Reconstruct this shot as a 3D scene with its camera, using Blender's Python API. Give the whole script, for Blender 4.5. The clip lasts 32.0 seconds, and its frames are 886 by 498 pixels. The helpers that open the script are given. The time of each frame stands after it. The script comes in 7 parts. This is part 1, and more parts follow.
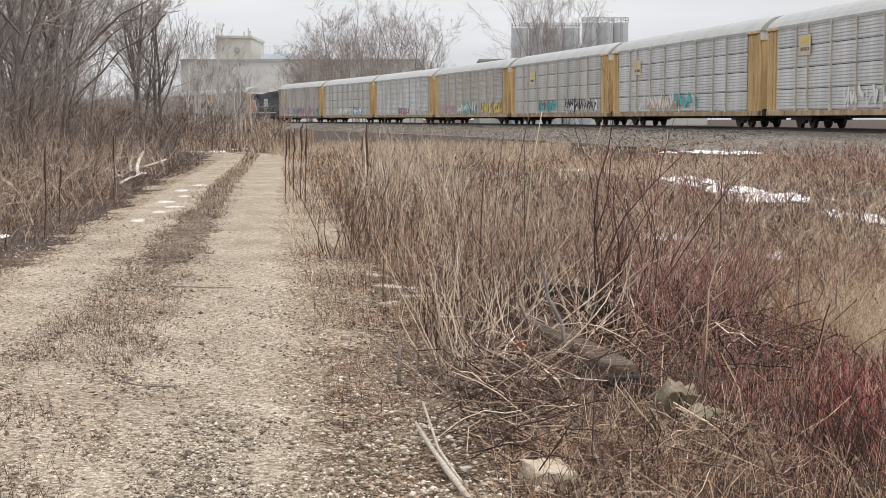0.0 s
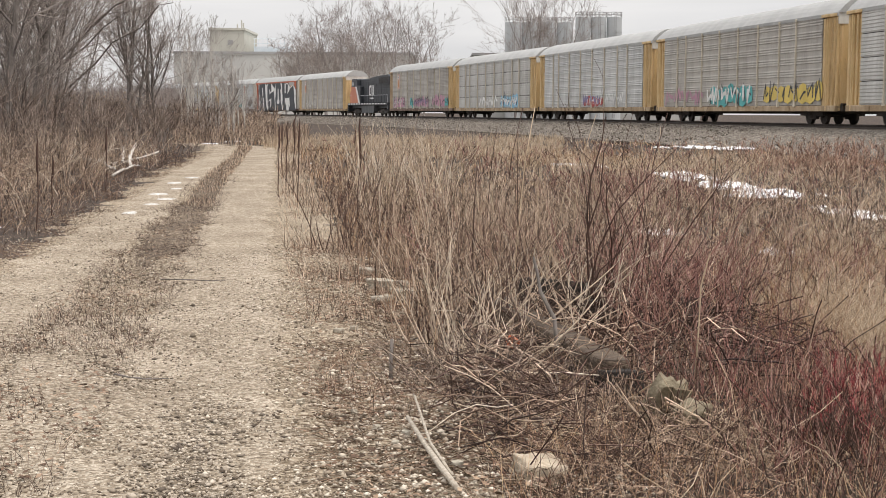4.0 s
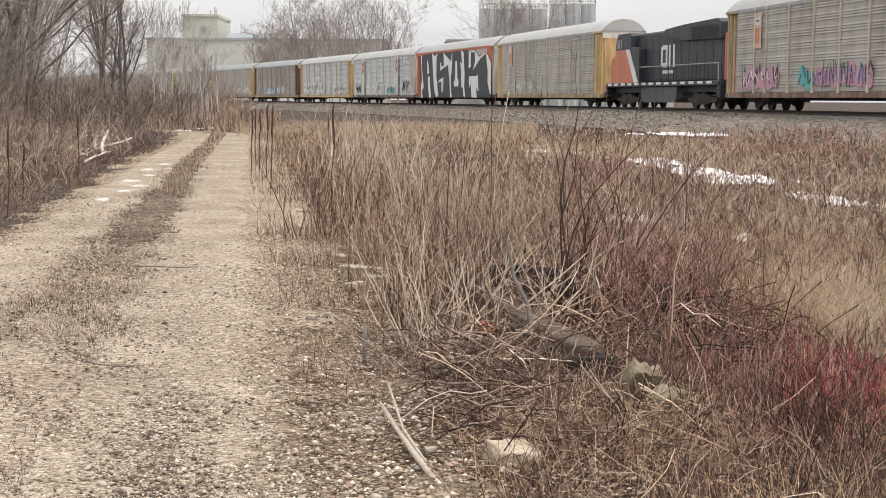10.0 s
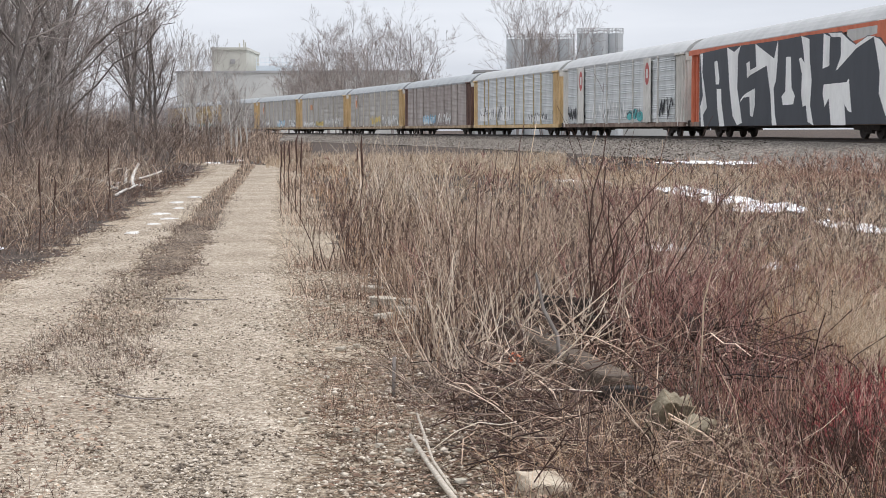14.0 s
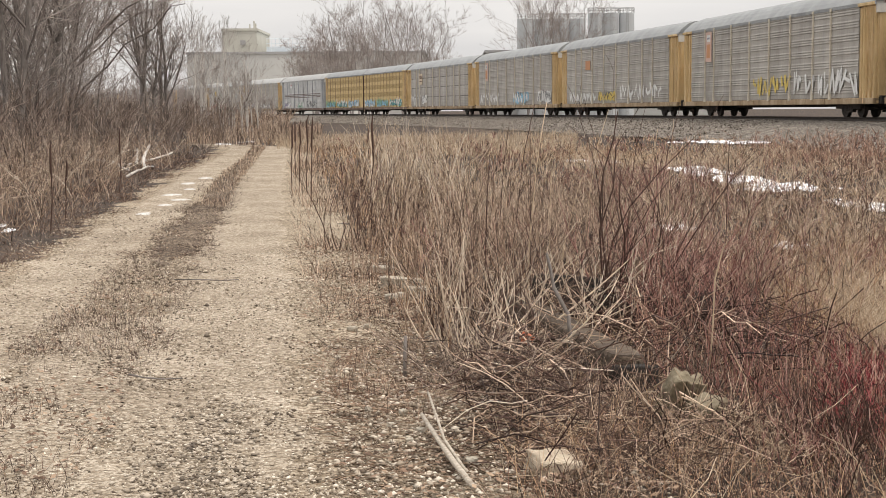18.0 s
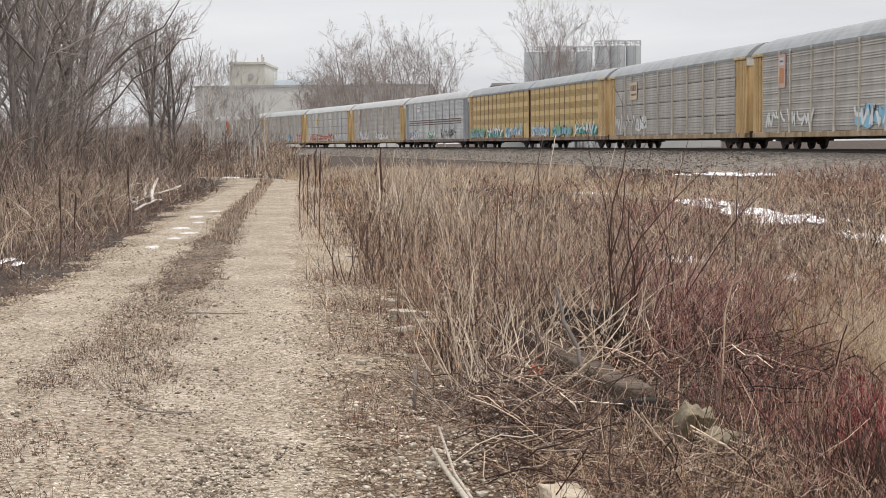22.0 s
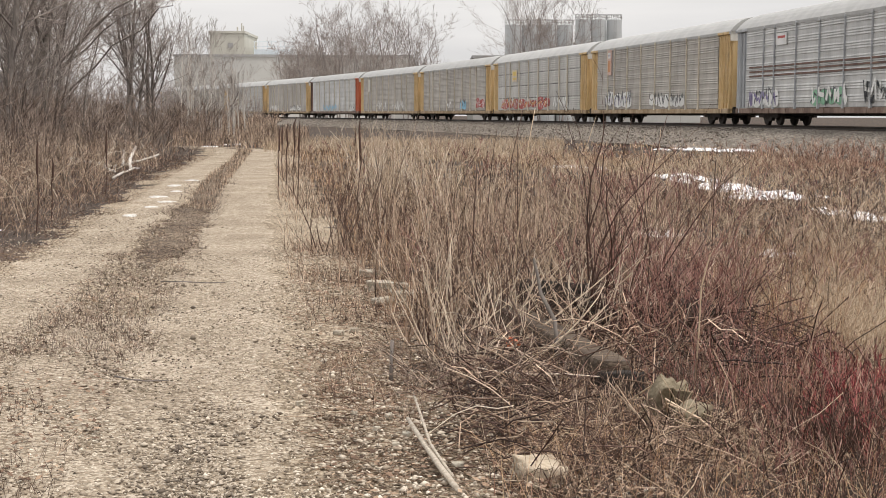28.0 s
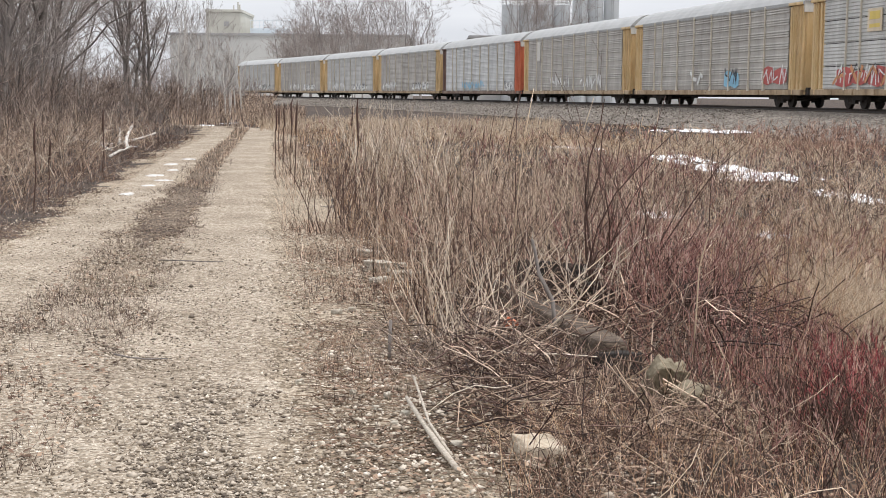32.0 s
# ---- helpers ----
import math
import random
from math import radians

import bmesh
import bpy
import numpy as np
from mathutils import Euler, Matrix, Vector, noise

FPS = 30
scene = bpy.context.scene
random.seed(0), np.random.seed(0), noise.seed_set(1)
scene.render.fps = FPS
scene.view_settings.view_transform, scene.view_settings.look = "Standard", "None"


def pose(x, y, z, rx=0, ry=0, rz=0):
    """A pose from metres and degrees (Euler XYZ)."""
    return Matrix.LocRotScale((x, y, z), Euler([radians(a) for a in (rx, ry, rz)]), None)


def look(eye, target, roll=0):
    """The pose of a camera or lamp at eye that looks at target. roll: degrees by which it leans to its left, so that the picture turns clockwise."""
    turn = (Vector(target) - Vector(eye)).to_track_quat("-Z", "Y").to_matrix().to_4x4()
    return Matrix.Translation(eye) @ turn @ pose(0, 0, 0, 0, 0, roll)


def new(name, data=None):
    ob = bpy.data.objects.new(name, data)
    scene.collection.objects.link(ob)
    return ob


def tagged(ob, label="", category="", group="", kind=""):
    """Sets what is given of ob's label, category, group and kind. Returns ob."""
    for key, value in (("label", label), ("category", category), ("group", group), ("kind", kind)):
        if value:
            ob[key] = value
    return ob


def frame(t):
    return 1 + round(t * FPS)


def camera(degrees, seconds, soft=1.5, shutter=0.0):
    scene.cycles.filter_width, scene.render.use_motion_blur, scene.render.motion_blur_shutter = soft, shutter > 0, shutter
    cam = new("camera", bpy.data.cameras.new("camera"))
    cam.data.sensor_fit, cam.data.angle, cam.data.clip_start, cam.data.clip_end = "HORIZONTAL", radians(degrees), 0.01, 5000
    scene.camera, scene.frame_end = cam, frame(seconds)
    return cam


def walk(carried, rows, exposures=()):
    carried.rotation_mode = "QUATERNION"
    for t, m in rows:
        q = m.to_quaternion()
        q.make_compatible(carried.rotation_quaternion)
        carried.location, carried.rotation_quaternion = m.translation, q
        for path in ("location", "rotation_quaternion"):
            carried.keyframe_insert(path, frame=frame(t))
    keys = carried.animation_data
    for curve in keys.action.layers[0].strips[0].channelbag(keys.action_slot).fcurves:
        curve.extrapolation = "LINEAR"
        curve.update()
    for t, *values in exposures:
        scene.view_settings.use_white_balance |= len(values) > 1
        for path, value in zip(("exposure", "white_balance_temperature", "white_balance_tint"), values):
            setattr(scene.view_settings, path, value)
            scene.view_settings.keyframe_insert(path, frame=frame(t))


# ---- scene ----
cam = camera(33.0, 32.0, soft=0.5, shutter=0.15)
# seconds, x, y, z, pitch from level, roll, yaw: a phone held by hand beside the track
PATH = [
    (0, -0.000, 0.000, 1.550, -4.98, -0.00, 0.00), (0.5, -0.003, -0.009, 1.551, -5.12, -0.20, 0.03),
    (1, -0.006, -0.002, 1.549, -5.24, -0.38, -0.05), (1.5, -0.009, -0.015, 1.550, -5.26, -0.47, -0.16),
    (2, -0.009, -0.008, 1.550, -5.20, -0.49, -0.30), (2.5, -0.008, -0.015, 1.550, -5.12, -0.47, -0.37),
    (3, -0.005, -0.009, 1.550, -5.08, -0.39, -0.34), (3.5, -0.003, -0.005, 1.552, -5.11, -0.32, -0.27),
    (5.5, 0.003, 0.006, 1.547, -5.56, -0.37, -0.27), (6, -0.004, -0.005, 1.548, -5.41, -0.43, -0.35),
    (6.5, -0.006, -0.011, 1.550, -5.12, -0.52, -0.36), (7, -0.007, -0.004, 1.550, -4.80, -0.57, -0.35),
    (7.5, -0.009, 0.001, 1.552, -4.67, -0.58, -0.37), (8, -0.010, -0.002, 1.551, -4.73, -0.56, -0.42),
    (8.5, -0.005, 0.001, 1.550, -5.01, -0.54, -0.54), (9, -0.000, 0.011, 1.546, -5.36, -0.52, -0.74),
    (9.5, 0.000, 0.005, 1.547, -5.62, -0.50, -0.98), (10, 0.005, 0.030, 1.544, -5.72, -0.34, -1.25),
    (10.5, 0.012, 0.031, 1.546, -5.53, -0.12, -1.14), (11, 0.012, 0.024, 1.549, -5.29, 0.04, -0.90),
    (11.5, 0.008, 0.017, 1.550, -5.21, 0.10, -0.57), (12, 0.008, 0.012, 1.548, -5.27, 0.08, -0.34),
    (12.5, 0.007, 0.016, 1.548, -5.34, 0.07, -0.21), (13, 0.006, 0.017, 1.549, -5.21, 0.05, -0.13),
    (13.5, 0.006, 0.020, 1.550, -4.89, 0.10, -0.10), (14, 0.009, 0.018, 1.550, -4.56, 0.17, -0.17),
    (14.5, 0.006, 0.017, 1.547, -4.29, 0.04, -0.20), (16.5, 0.005, 0.015, 1.548, -4.79, 0.32, 0.54),
    (17, 0.010, 0.015, 1.546, -5.00, 0.38, 0.43), (17.5, 0.012, 0.018, 1.544, -5.19, 0.38, 0.36),
    (18, 0.011, 0.012, 1.544, -5.30, 0.37, 0.24), (18.5, 0.009, 0.010, 1.545, -5.31, 0.38, 0.05),
    (19, 0.008, 0.011, 1.546, -5.11, 0.44, -0.17), (19.5, 0.008, 0.012, 1.547, -4.79, 0.48, -0.30),
    (20, 0.005, 0.014, 1.550, -4.35, 0.58, -0.18), (20.5, 0.004, 0.011, 1.550, -4.10, 0.61, 0.06),
    (21, 0.000, 0.009, 1.549, -3.97, 0.60, 0.34), (21.5, -0.002, 0.010, 1.550, -3.97, 0.52, 0.49),
    (22, -0.000, 0.015, 1.548, -4.05, 0.49, 0.52), (22.5, 0.001, 0.010, 1.547, -4.19, 0.45, 0.42),
    (23, 0.003, 0.010, 1.548, -4.37, 0.42, 0.27), (23.5, 0.006, 0.019, 1.548, -4.52, 0.48, 0.14),
    (24, 0.007, 0.016, 1.549, -4.52, 0.48, 0.04), (24.5, 0.008, 0.019, 1.548, -4.30, 0.44, 0.05),
    (26.5, -0.007, 0.002, 1.548, -4.29, -0.29, 0.08), (27, -0.004, 0.001, 1.547, -4.61, -0.31, -0.01),
    (27.5, 0.002, 0.006, 1.547, -4.91, -0.26, -0.15), (28, 0.000, 0.002, 1.545, -5.12, -0.25, -0.26),
    (28.5, -0.002, 0.000, 1.544, -5.26, -0.23, -0.34), (29, -0.006, -0.006, 1.546, -5.38, -0.26, -0.38),
    (29.5, -0.006, -0.004, 1.545, -5.47, -0.29, -0.42), (30, -0.005, -0.004, 1.545, -5.61, -0.28, -0.44),
    (30.5, -0.008, -0.004, 1.543, -5.66, -0.38, -0.45), (31, -0.009, -0.011, 1.545, -5.71, -0.45, -0.44),
    (31.5, -0.015, -0.019, 1.543, -5.74, -0.46, -0.42), (32, -0.018, -0.021, 1.546, -5.88, -0.54, -0.40),
]
BALANCE = [(0, 0.0, 6300, 12), (1, 0.0, 6500, 12), (2, 0.0, 6540, 12), (3, 0.0, 6510, 12), (6, 0.0, 6550, 12), (7, 0.0, 6050, 12), (8, 0.0, 6150, 12), (9, 0.0, 6470, 12), (10, 0.09, 6510, 12), (11, 0.12, 6400, 12), (12, 0.08, 6120, 12), (13, 0.05, 6060, 12), (14, 0.02, 5990, 12), (17, 0.0, 6580, 12), (18, 0.0, 6700, 12), (19, 0.0, 6510, 12), (20, 0.0, 6220, 12), (21, -0.04, 6240, 12), (22, -0.03, 6330, 12), (23, 0.0, 6500, 12), (24, 0.0, 6580, 12), (27, -0.04, 6540, 12), (28, 0.0, 6620, 12), (29, 0.0, 6680, 12), (30, 0.0, 6680, 12), (31, 0.05, 6450, 12), (32, 0.09, 6150, 12)]
walk(cam, [(t, pose(x, y, z, 90 + pitch, roll, yaw)) for t, x, y, z, pitch, roll, yaw in PATH], BALANCE)

# ---- light: overcast late winter day ----
world = bpy.data.worlds.new("overcast_sky")
scene.world = world
world.use_nodes = True
wn, wl = world.node_tree.nodes, world.node_tree.links
wn.clear()
w_out = wn.new("ShaderNodeOutputWorld")
w_bg = wn.new("ShaderNodeBackground")
w_sky = wn.new("ShaderNodeTexSky")
w_sky.sky_type = "NISHITA"
w_sky.sun_disc = False
w_sky.sun_elevation, w_sky.sun_rotation = radians(66), radians(124)
w_sky.dust_density, w_sky.air_density = 4.0, 1.0
w_co = wn.new("ShaderNodeTexCoord")
w_map = wn.new("ShaderNodeMapping")
w_map.inputs["Scale"].default_value = (1.3, 1.3, 9.0)
w_noise = wn.new("ShaderNodeTexNoise")
w_noise.inputs["Scale"].default_value = 2.2
w_noise.inputs["Detail"].default_value = 6.0
w_ramp = wn.new("ShaderNodeValToRGB")
w_ramp.color_ramp.elements[0].position, w_ramp.color_ramp.elements[1].position = 0.3, 0.72
w_ramp.color_ramp.elements[0].color = (7.6, 7.7, 7.75, 1)
w_ramp.color_ramp.elements[1].color = (9.9, 9.85, 9.65, 1)
w_mix = wn.new("ShaderNodeMix")
w_mix.data_type = "RGBA"
w_mix.inputs[0].default_value = 0.95
wl.new(w_co.outputs["Generated"], w_map.inputs["Vector"])
wl.new(w_map.outputs["Vector"], w_noise.inputs["Vector"])
wl.new(w_noise.outputs["Fac"], w_ramp.inputs["Fac"])
wl.new(w_sky.outputs["Color"], w_mix.inputs[6])
wl.new(w_ramp.outputs["Color"], w_mix.inputs[7])
# an overcast sky is about three times as bright overhead as at the horizon
w_sep = wn.new("ShaderNodeSeparateXYZ")
wl.new(w_co.outputs["Generated"], w_sep.inputs["Vector"])
w_grad = wn.new("ShaderNodeMapRange")
w_grad.inputs["From Min"].default_value, w_grad.inputs["From Max"].default_value = 0.0, 1.0
w_grad.inputs["To Min"].default_value, w_grad.inputs["To Max"].default_value = 0.77, 1.55
wl.new(w_sep.outputs["Z"], w_grad.inputs["Value"])
w_mul = wn.new("ShaderNodeVectorMath")
w_mul.operation = "SCALE"
wl.new(w_mix.outputs[2], w_mul.inputs[0])
wl.new(w_grad.outputs["Result"], w_mul.inputs["Scale"])
wl.new(w_mul.outputs["Vector"], w_bg.inputs["Color"])
wl.new(w_bg.outputs["Background"], w_out.inputs["Surface"])
w_bg.inputs["Strength"].default_value = 0.115

sun = new("sun", bpy.data.lights.new("sun", "SUN"))
sun.data.energy, sun.data.angle, sun.data.color = 2.15, radians(10), (1.0, 0.95, 0.87)
sun.matrix_world = look((18, -12, 50), (0, 0, 0))
scene.view_settings.exposure = 0.0

# ---- materials ----
def mat_base(name, rough=0.8, metal=0.0, spec=0.3):
    m = bpy.data.materials.new(name)
    m.use_nodes = True
    b = m.node_tree.nodes["Principled BSDF"]
    b.inputs["Roughness"].default_value, b.inputs["Metallic"].default_value = rough, metal
    b.inputs["Specular IOR Level"].default_value = spec
    return m, m.node_tree.nodes, m.node_tree.links, b


def ramp_node(nodes, stops):
    r = nodes.new("ShaderNodeValToRGB")
    e = r.color_ramp.elements
    while len(e) < len(stops):
        e.new(0.5)
    for el, (p, c) in zip(e, stops):
        el.position, el.color = p, (*c, 1)
    return r


def surface(name, stops, scale=4.0, detail=6.0, rough=0.85, metal=0.0, bump=0.3, bump_scale=40.0, fine=0.35, fine_scale=60.0,
            stretch=(1, 1, 1), spec=0.3, random_mix=0.0, coords="Object"):
    """A weathered surface: broad stains along a colour ramp, fine grain over it, and relief."""
    m, n, l, b = mat_base(name, rough, metal, spec)
    co = n.new("ShaderNodeTexCoord")
    mp = n.new("ShaderNodeMapping")
    mp.inputs["Scale"].default_value = stretch
    l.new(co.outputs[coords], mp.inputs["Vector"])
    big = n.new("ShaderNodeTexNoise")
    big.inputs["Scale"].default_value, big.inputs["Detail"].default_value = scale, detail
    big.inputs["Roughness"].default_value = 0.62
    l.new(mp.outputs["Vector"], big.inputs["Vector"])
    small = n.new("ShaderNodeTexNoise")
    small.inputs["Scale"].default_value, small.inputs["Detail"].default_value = fine_scale, 3.0
    l.new(mp.outputs["Vector"], small.inputs["Vector"])
    mix = n.new("ShaderNodeMath")
    mix.operation = "MULTIPLY_ADD"
    l.new(small.outputs["Fac"], mix.inputs[0])
    mix.inputs[1].default_value = fine
    sub = n.new("ShaderNodeMath")
    sub.operation = "SUBTRACT"
    l.new(big.outputs["Fac"], sub.inputs[0])
    sub.inputs[1].default_value = fine / 2
    l.new(sub.outputs[0], mix.inputs[2])
    fac = mix
    if random_mix:
        info = n.new("ShaderNodeObjectInfo")
        add = n.new("ShaderNodeMath")
        add.operation = "MULTIPLY_ADD"
        l.new(info.outputs["Random"], add.inputs[0])
        add.inputs[1].default_value = random_mix
        l.new(mix.outputs[0], add.inputs[2])
        back = n.new("ShaderNodeMath")
        back.operation = "SUBTRACT"
        back.inputs[1].default_value = random_mix / 2
        l.new(add.outputs[0], back.inputs[0])
        fac = back
    r = ramp_node(n, stops)
    l.new(fac.outputs[0], r.inputs["Fac"])
    l.new(r.outputs["Color"], b.inputs["Base Color"])
    if bump:
        bt = n.new("ShaderNodeTexNoise")
        bt.inputs["Scale"].default_value, bt.inputs["Detail"].default_value = bump_scale, 5.0
        l.new(co.outputs["Object"], bt.inputs["Vector"])
        bp = n.new("ShaderNodeBump")
        bp.inputs["Strength"].default_value, bp.inputs["Distance"].default_value = bump, 0.02
        l.new(bt.outputs["Fac"], bp.inputs["Height"])
        l.new(bp.outputs["Normal"], b.inputs["Normal"])
    return m


def stems_mat(name, stops, rough=0.8):
    """Dead stems: each stem takes its own tone, with faint mottling along it."""
    m, n, l, b = mat_base(name, rough, 0, 0.2)
    geo = n.new("ShaderNodeNewGeometry")
    tex = n.new("ShaderNodeTexNoise")
    tex.inputs["Scale"].default_value = 9.0
    co = n.new("ShaderNodeTexCoord")
    l.new(co.outputs["Object"], tex.inputs["Vector"])
    add = n.new("ShaderNodeMath")
    add.operation = "MULTIPLY_ADD"
    l.new(tex.outputs["Fac"], add.inputs[0])
    add.inputs[1].default_value = 0.3
    sub = n.new("ShaderNodeMath")
    sub.operation = "SUBTRACT"
    sub.inputs[1].default_value = 0.15
    l.new(geo.outputs["Random Per Island"], sub.inputs[0])
    l.new(sub.outputs[0], add.inputs[2])
    # whole clumps drift in tone
    clump = n.new("ShaderNodeTexNoise")
    clump.inputs["Scale"].default_value, clump.inputs["Detail"].default_value = 0.8, 3.0
    l.new(co.outputs["Object"], clump.inputs["Vector"])
    drift = n.new("ShaderNodeMath")
    drift.operation = "MULTIPLY_ADD"
    l.new(clump.outputs["Fac"], drift.inputs[0])
    drift.inputs[1].default_value = 0.7
    l.new(add.outputs[0], drift.inputs[2])
    back = n.new("ShaderNodeMath")
    back.operation = "SUBTRACT"
    back.inputs[1].default_value = 0.37
    l.new(drift.outputs[0], back.inputs[0])
    r = ramp_node(n, stops)
    l.new(back.outputs[0], r.inputs["Fac"])
    l.new(r.outputs["Color"], b.inputs["Base Color"])
    return m


def gravel_mat(name, stops, scale, big_stops_mix=0.5, bump=0.6):
    """Crushed stone: cells of their own tone with dark joints, dusted by broad stains."""
    m, n, l, b = mat_base(name, 0.92, 0, 0.2)
    co = n.new("ShaderNodeTexCoord")
    vor = n.new("ShaderNodeTexVoronoi")
    vor.inputs["Scale"].default_value = scale
    l.new(co.outputs["Object"], vor.inputs["Vector"])
    sep = n.new("ShaderNodeSeparateColor")
    l.new(vor.outputs["Color"], sep.inputs["Color"])
    big = n.new("ShaderNodeTexNoise")
    big.inputs["Scale"].default_value, big.inputs["Detail"].default_value = 0.9, 7.0
    l.new(co.outputs["Object"], big.inputs["Vector"])
    mix = n.new("ShaderNodeMix")
    mix.inputs[0].default_value = big_stops_mix
    l.new(sep.outputs[0], mix.inputs[2])
    l.new(big.outputs["Fac"], mix.inputs[3])
    r = ramp_node(n, stops)
    l.new(mix.outputs[0], r.inputs["Fac"])
    l.new(r.outputs["Color"], b.inputs["Base Color"])
    inv = n.new("ShaderNodeMath")
    inv.operation = "SUBTRACT"
    inv.inputs[0].default_value = 1.0
    l.new(vor.outputs["Distance"], inv.inputs[1])
    bp = n.new("ShaderNodeBump")
    bp.inputs["Strength"].default_value, bp.inputs["Distance"].default_value = bump, 1.2 / scale
    l.new(inv.outputs[0], bp.inputs["Height"])
    l.new(bp.outputs["Normal"], b.inputs["Normal"])
    return m


M = {}
M["soil"] = surface("soil_litter", [(0.25, (0.010, 0.007, 0.005)), (0.5, (0.045, 0.030, 0.021)), (0.78, (0.15, 0.10, 0.068))], scale=0.8, fine=0.8,
                    fine_scale=16, bump=0.8, bump_scale=18)
M["dust"] = gravel_mat("pale_limestone_track", [(0.15, (0.15, 0.116, 0.082)), (0.45, (0.345, 0.278, 0.205)), (0.8, (0.64, 0.55, 0.445))], 52, 0.5, 1.0)
M["strip"] = gravel_mat("strip_soil", [(0.2, (0.05, 0.036, 0.026)), (0.5, (0.15, 0.11, 0.08)), (0.8, (0.38, 0.305, 0.225))], 38, 0.5, 0.9)
M["shoulder"] = gravel_mat("dirty_gravel", [(0.15, (0.095, 0.071, 0.048)), (0.5, (0.28, 0.222, 0.158)), (0.85, (0.56, 0.475, 0.37))], 50, 0.45, 0.6)
M["ballast"] = gravel_mat("rail_ballast", [(0.15, (0.065, 0.055, 0.046)), (0.5, (0.20, 0.172, 0.145)), (0.85, (0.42, 0.375, 0.325))], 9, 0.35, 1.0)
M["yard"] = surface("snowy_yard", [(0.3, (0.34, 0.31, 0.28)), (0.5, (0.55, 0.53, 0.50)), (0.65, (0.78, 0.78, 0.78))], scale=0.12, fine=0.4, fine_scale=3, bump=0.3, bump_scale=8)
M["stone"] = stems_mat("loose_stone", [(0.0, (0.11, 0.084, 0.063)), (0.45, (0.36, 0.295, 0.226)), (1.0, (0.76, 0.68, 0.575))], 0.9)
M["cobble"] = stems_mat("grey_cobble", [(0.0, (0.12, 0.096, 0.076)), (0.5, (0.31, 0.258, 0.202)), (1.0, (0.60, 0.52, 0.43))], 0.9)
M["ballast_stone"] = stems_mat("ballast_stone", [(0.0, (0.055, 0.046, 0.038)), (0.5, (0.19, 0.162, 0.135)), (1.0, (0.46, 0.41, 0.355))], 0.9)
M["snow"] = surface("old_snow", [(0.3, (0.68, 0.69, 0.71)), (0.6, (0.86, 0.87, 0.89))], scale=3, rough=0.6, bump=0.5, bump_scale=9)
M["dull_pale"] = surface("dull_pale", [(0.3, (0.40, 0.36, 0.31)), (0.6, (0.62, 0.60, 0.57))], scale=4, rough=0.4, bump=0.3, bump_scale=12)
M["rail"] = surface("rail_steel", [(0.3, (0.03, 0.023, 0.02)), (0.7, (0.075, 0.06, 0.05))], rough=0.6, metal=0.2, scale=6)
M["tie"] = surface("old_timber", [(0.25, (0.03, 0.022, 0.017)), (0.5, (0.085, 0.062, 0.045)), (0.78, (0.24, 0.182, 0.135))], scale=3, stretch=(1.0, 9, 9),
                   fine=0.6, fine_scale=20, bump=0.8, bump_scale=30)
# near-black: the shade of hollows and end faces is put into this timber's colour
M["timber_shade"] = surface("shaded_timber", [(0.3, (0.012, 0.010, 0.009)), (0.7, (0.045, 0.036, 0.03))], scale=5, stretch=(1, 6, 6), bump=0.7)
M["concrete"] = surface("mossy_concrete", [(0.25, (0.10, 0.082, 0.055)), (0.5, (0.21, 0.175, 0.12)), (0.8, (0.35, 0.30, 0.215))], scale=5, bump=0.6)
M["sandstone"] = surface("tan_block", [(0.25, (0.34, 0.275, 0.20)), (0.55, (0.50, 0.42, 0.32)), (0.8, (0.62, 0.55, 0.45))], scale=5, bump=0.6)
M["wood_grey"] = surface("bleached_wood", [(0.3, (0.3, 0.25, 0.2)), (0.7, (0.55, 0.49, 0.41))], scale=6, stretch=(1, 8, 8), bump=0.5)
M["bark"] = surface("dark_bark", [(0.3, (0.115, 0.098, 0.088)), (0.7, (0.28, 0.247, 0.224))], scale=3, stretch=(5, 5, 1), bump=0.9, bump_scale=14)
# paler copy of the bark, with distance haze put into the colour
M["far_bark"] = surface("hazed_far_bark", [(0.3, (0.17, 0.15, 0.14)), (0.7, (0.30, 0.27, 0.255))], scale=3, stretch=(5, 5, 1), bump=0.5, bump_scale=14)
M["twig"] = stems_mat("bare_twigs", [(0, (0.20, 0.165, 0.147)), (0.6, (0.36, 0.31, 0.28)), (1, (0.52, 0.46, 0.42))])
M["pale_bark"] = surface("pale_bark", [(0.3, (0.42, 0.385, 0.345)), (0.7, (0.66, 0.62, 0.57))], scale=3, stretch=(5, 5, 1), bump=0.5)
M["pale_twig"] = stems_mat("pale_twigs", [(0, (0.24, 0.21, 0.19)), (1, (0.50, 0.455, 0.42))])
# far twigs likewise lightened to stand in for distance haze
M["far_twig"] = stems_mat("hazed_far_twigs", [(0, (0.20, 0.165, 0.15)), (1, (0.40, 0.345, 0.315))])
M["red_stem"] = stems_mat("red_dogwood_stems", [(0, (0.03, 0.010, 0.010)), (0.35, (0.16, 0.064, 0.056)), (0.65, (0.36, 0.182, 0.15)), (0.85, (0.52, 0.32, 0.268)), (1, (0.68, 0.52, 0.43))], 0.6)
M["crimson_stem"] = stems_mat("crimson_dogwood_stems", [(0, (0.05, 0.008, 0.012)), (0.4, (0.22, 0.035, 0.043)), (0.75, (0.44, 0.11, 0.108)), (1, (0.62, 0.30, 0.26))], 0.55)
M["dark_stem"] = stems_mat("dark_stems", [(0, (0.03, 0.017, 0.014)), (0.7, (0.11, 0.065, 0.052)), (1, (0.22, 0.14, 0.11))], 0.7)
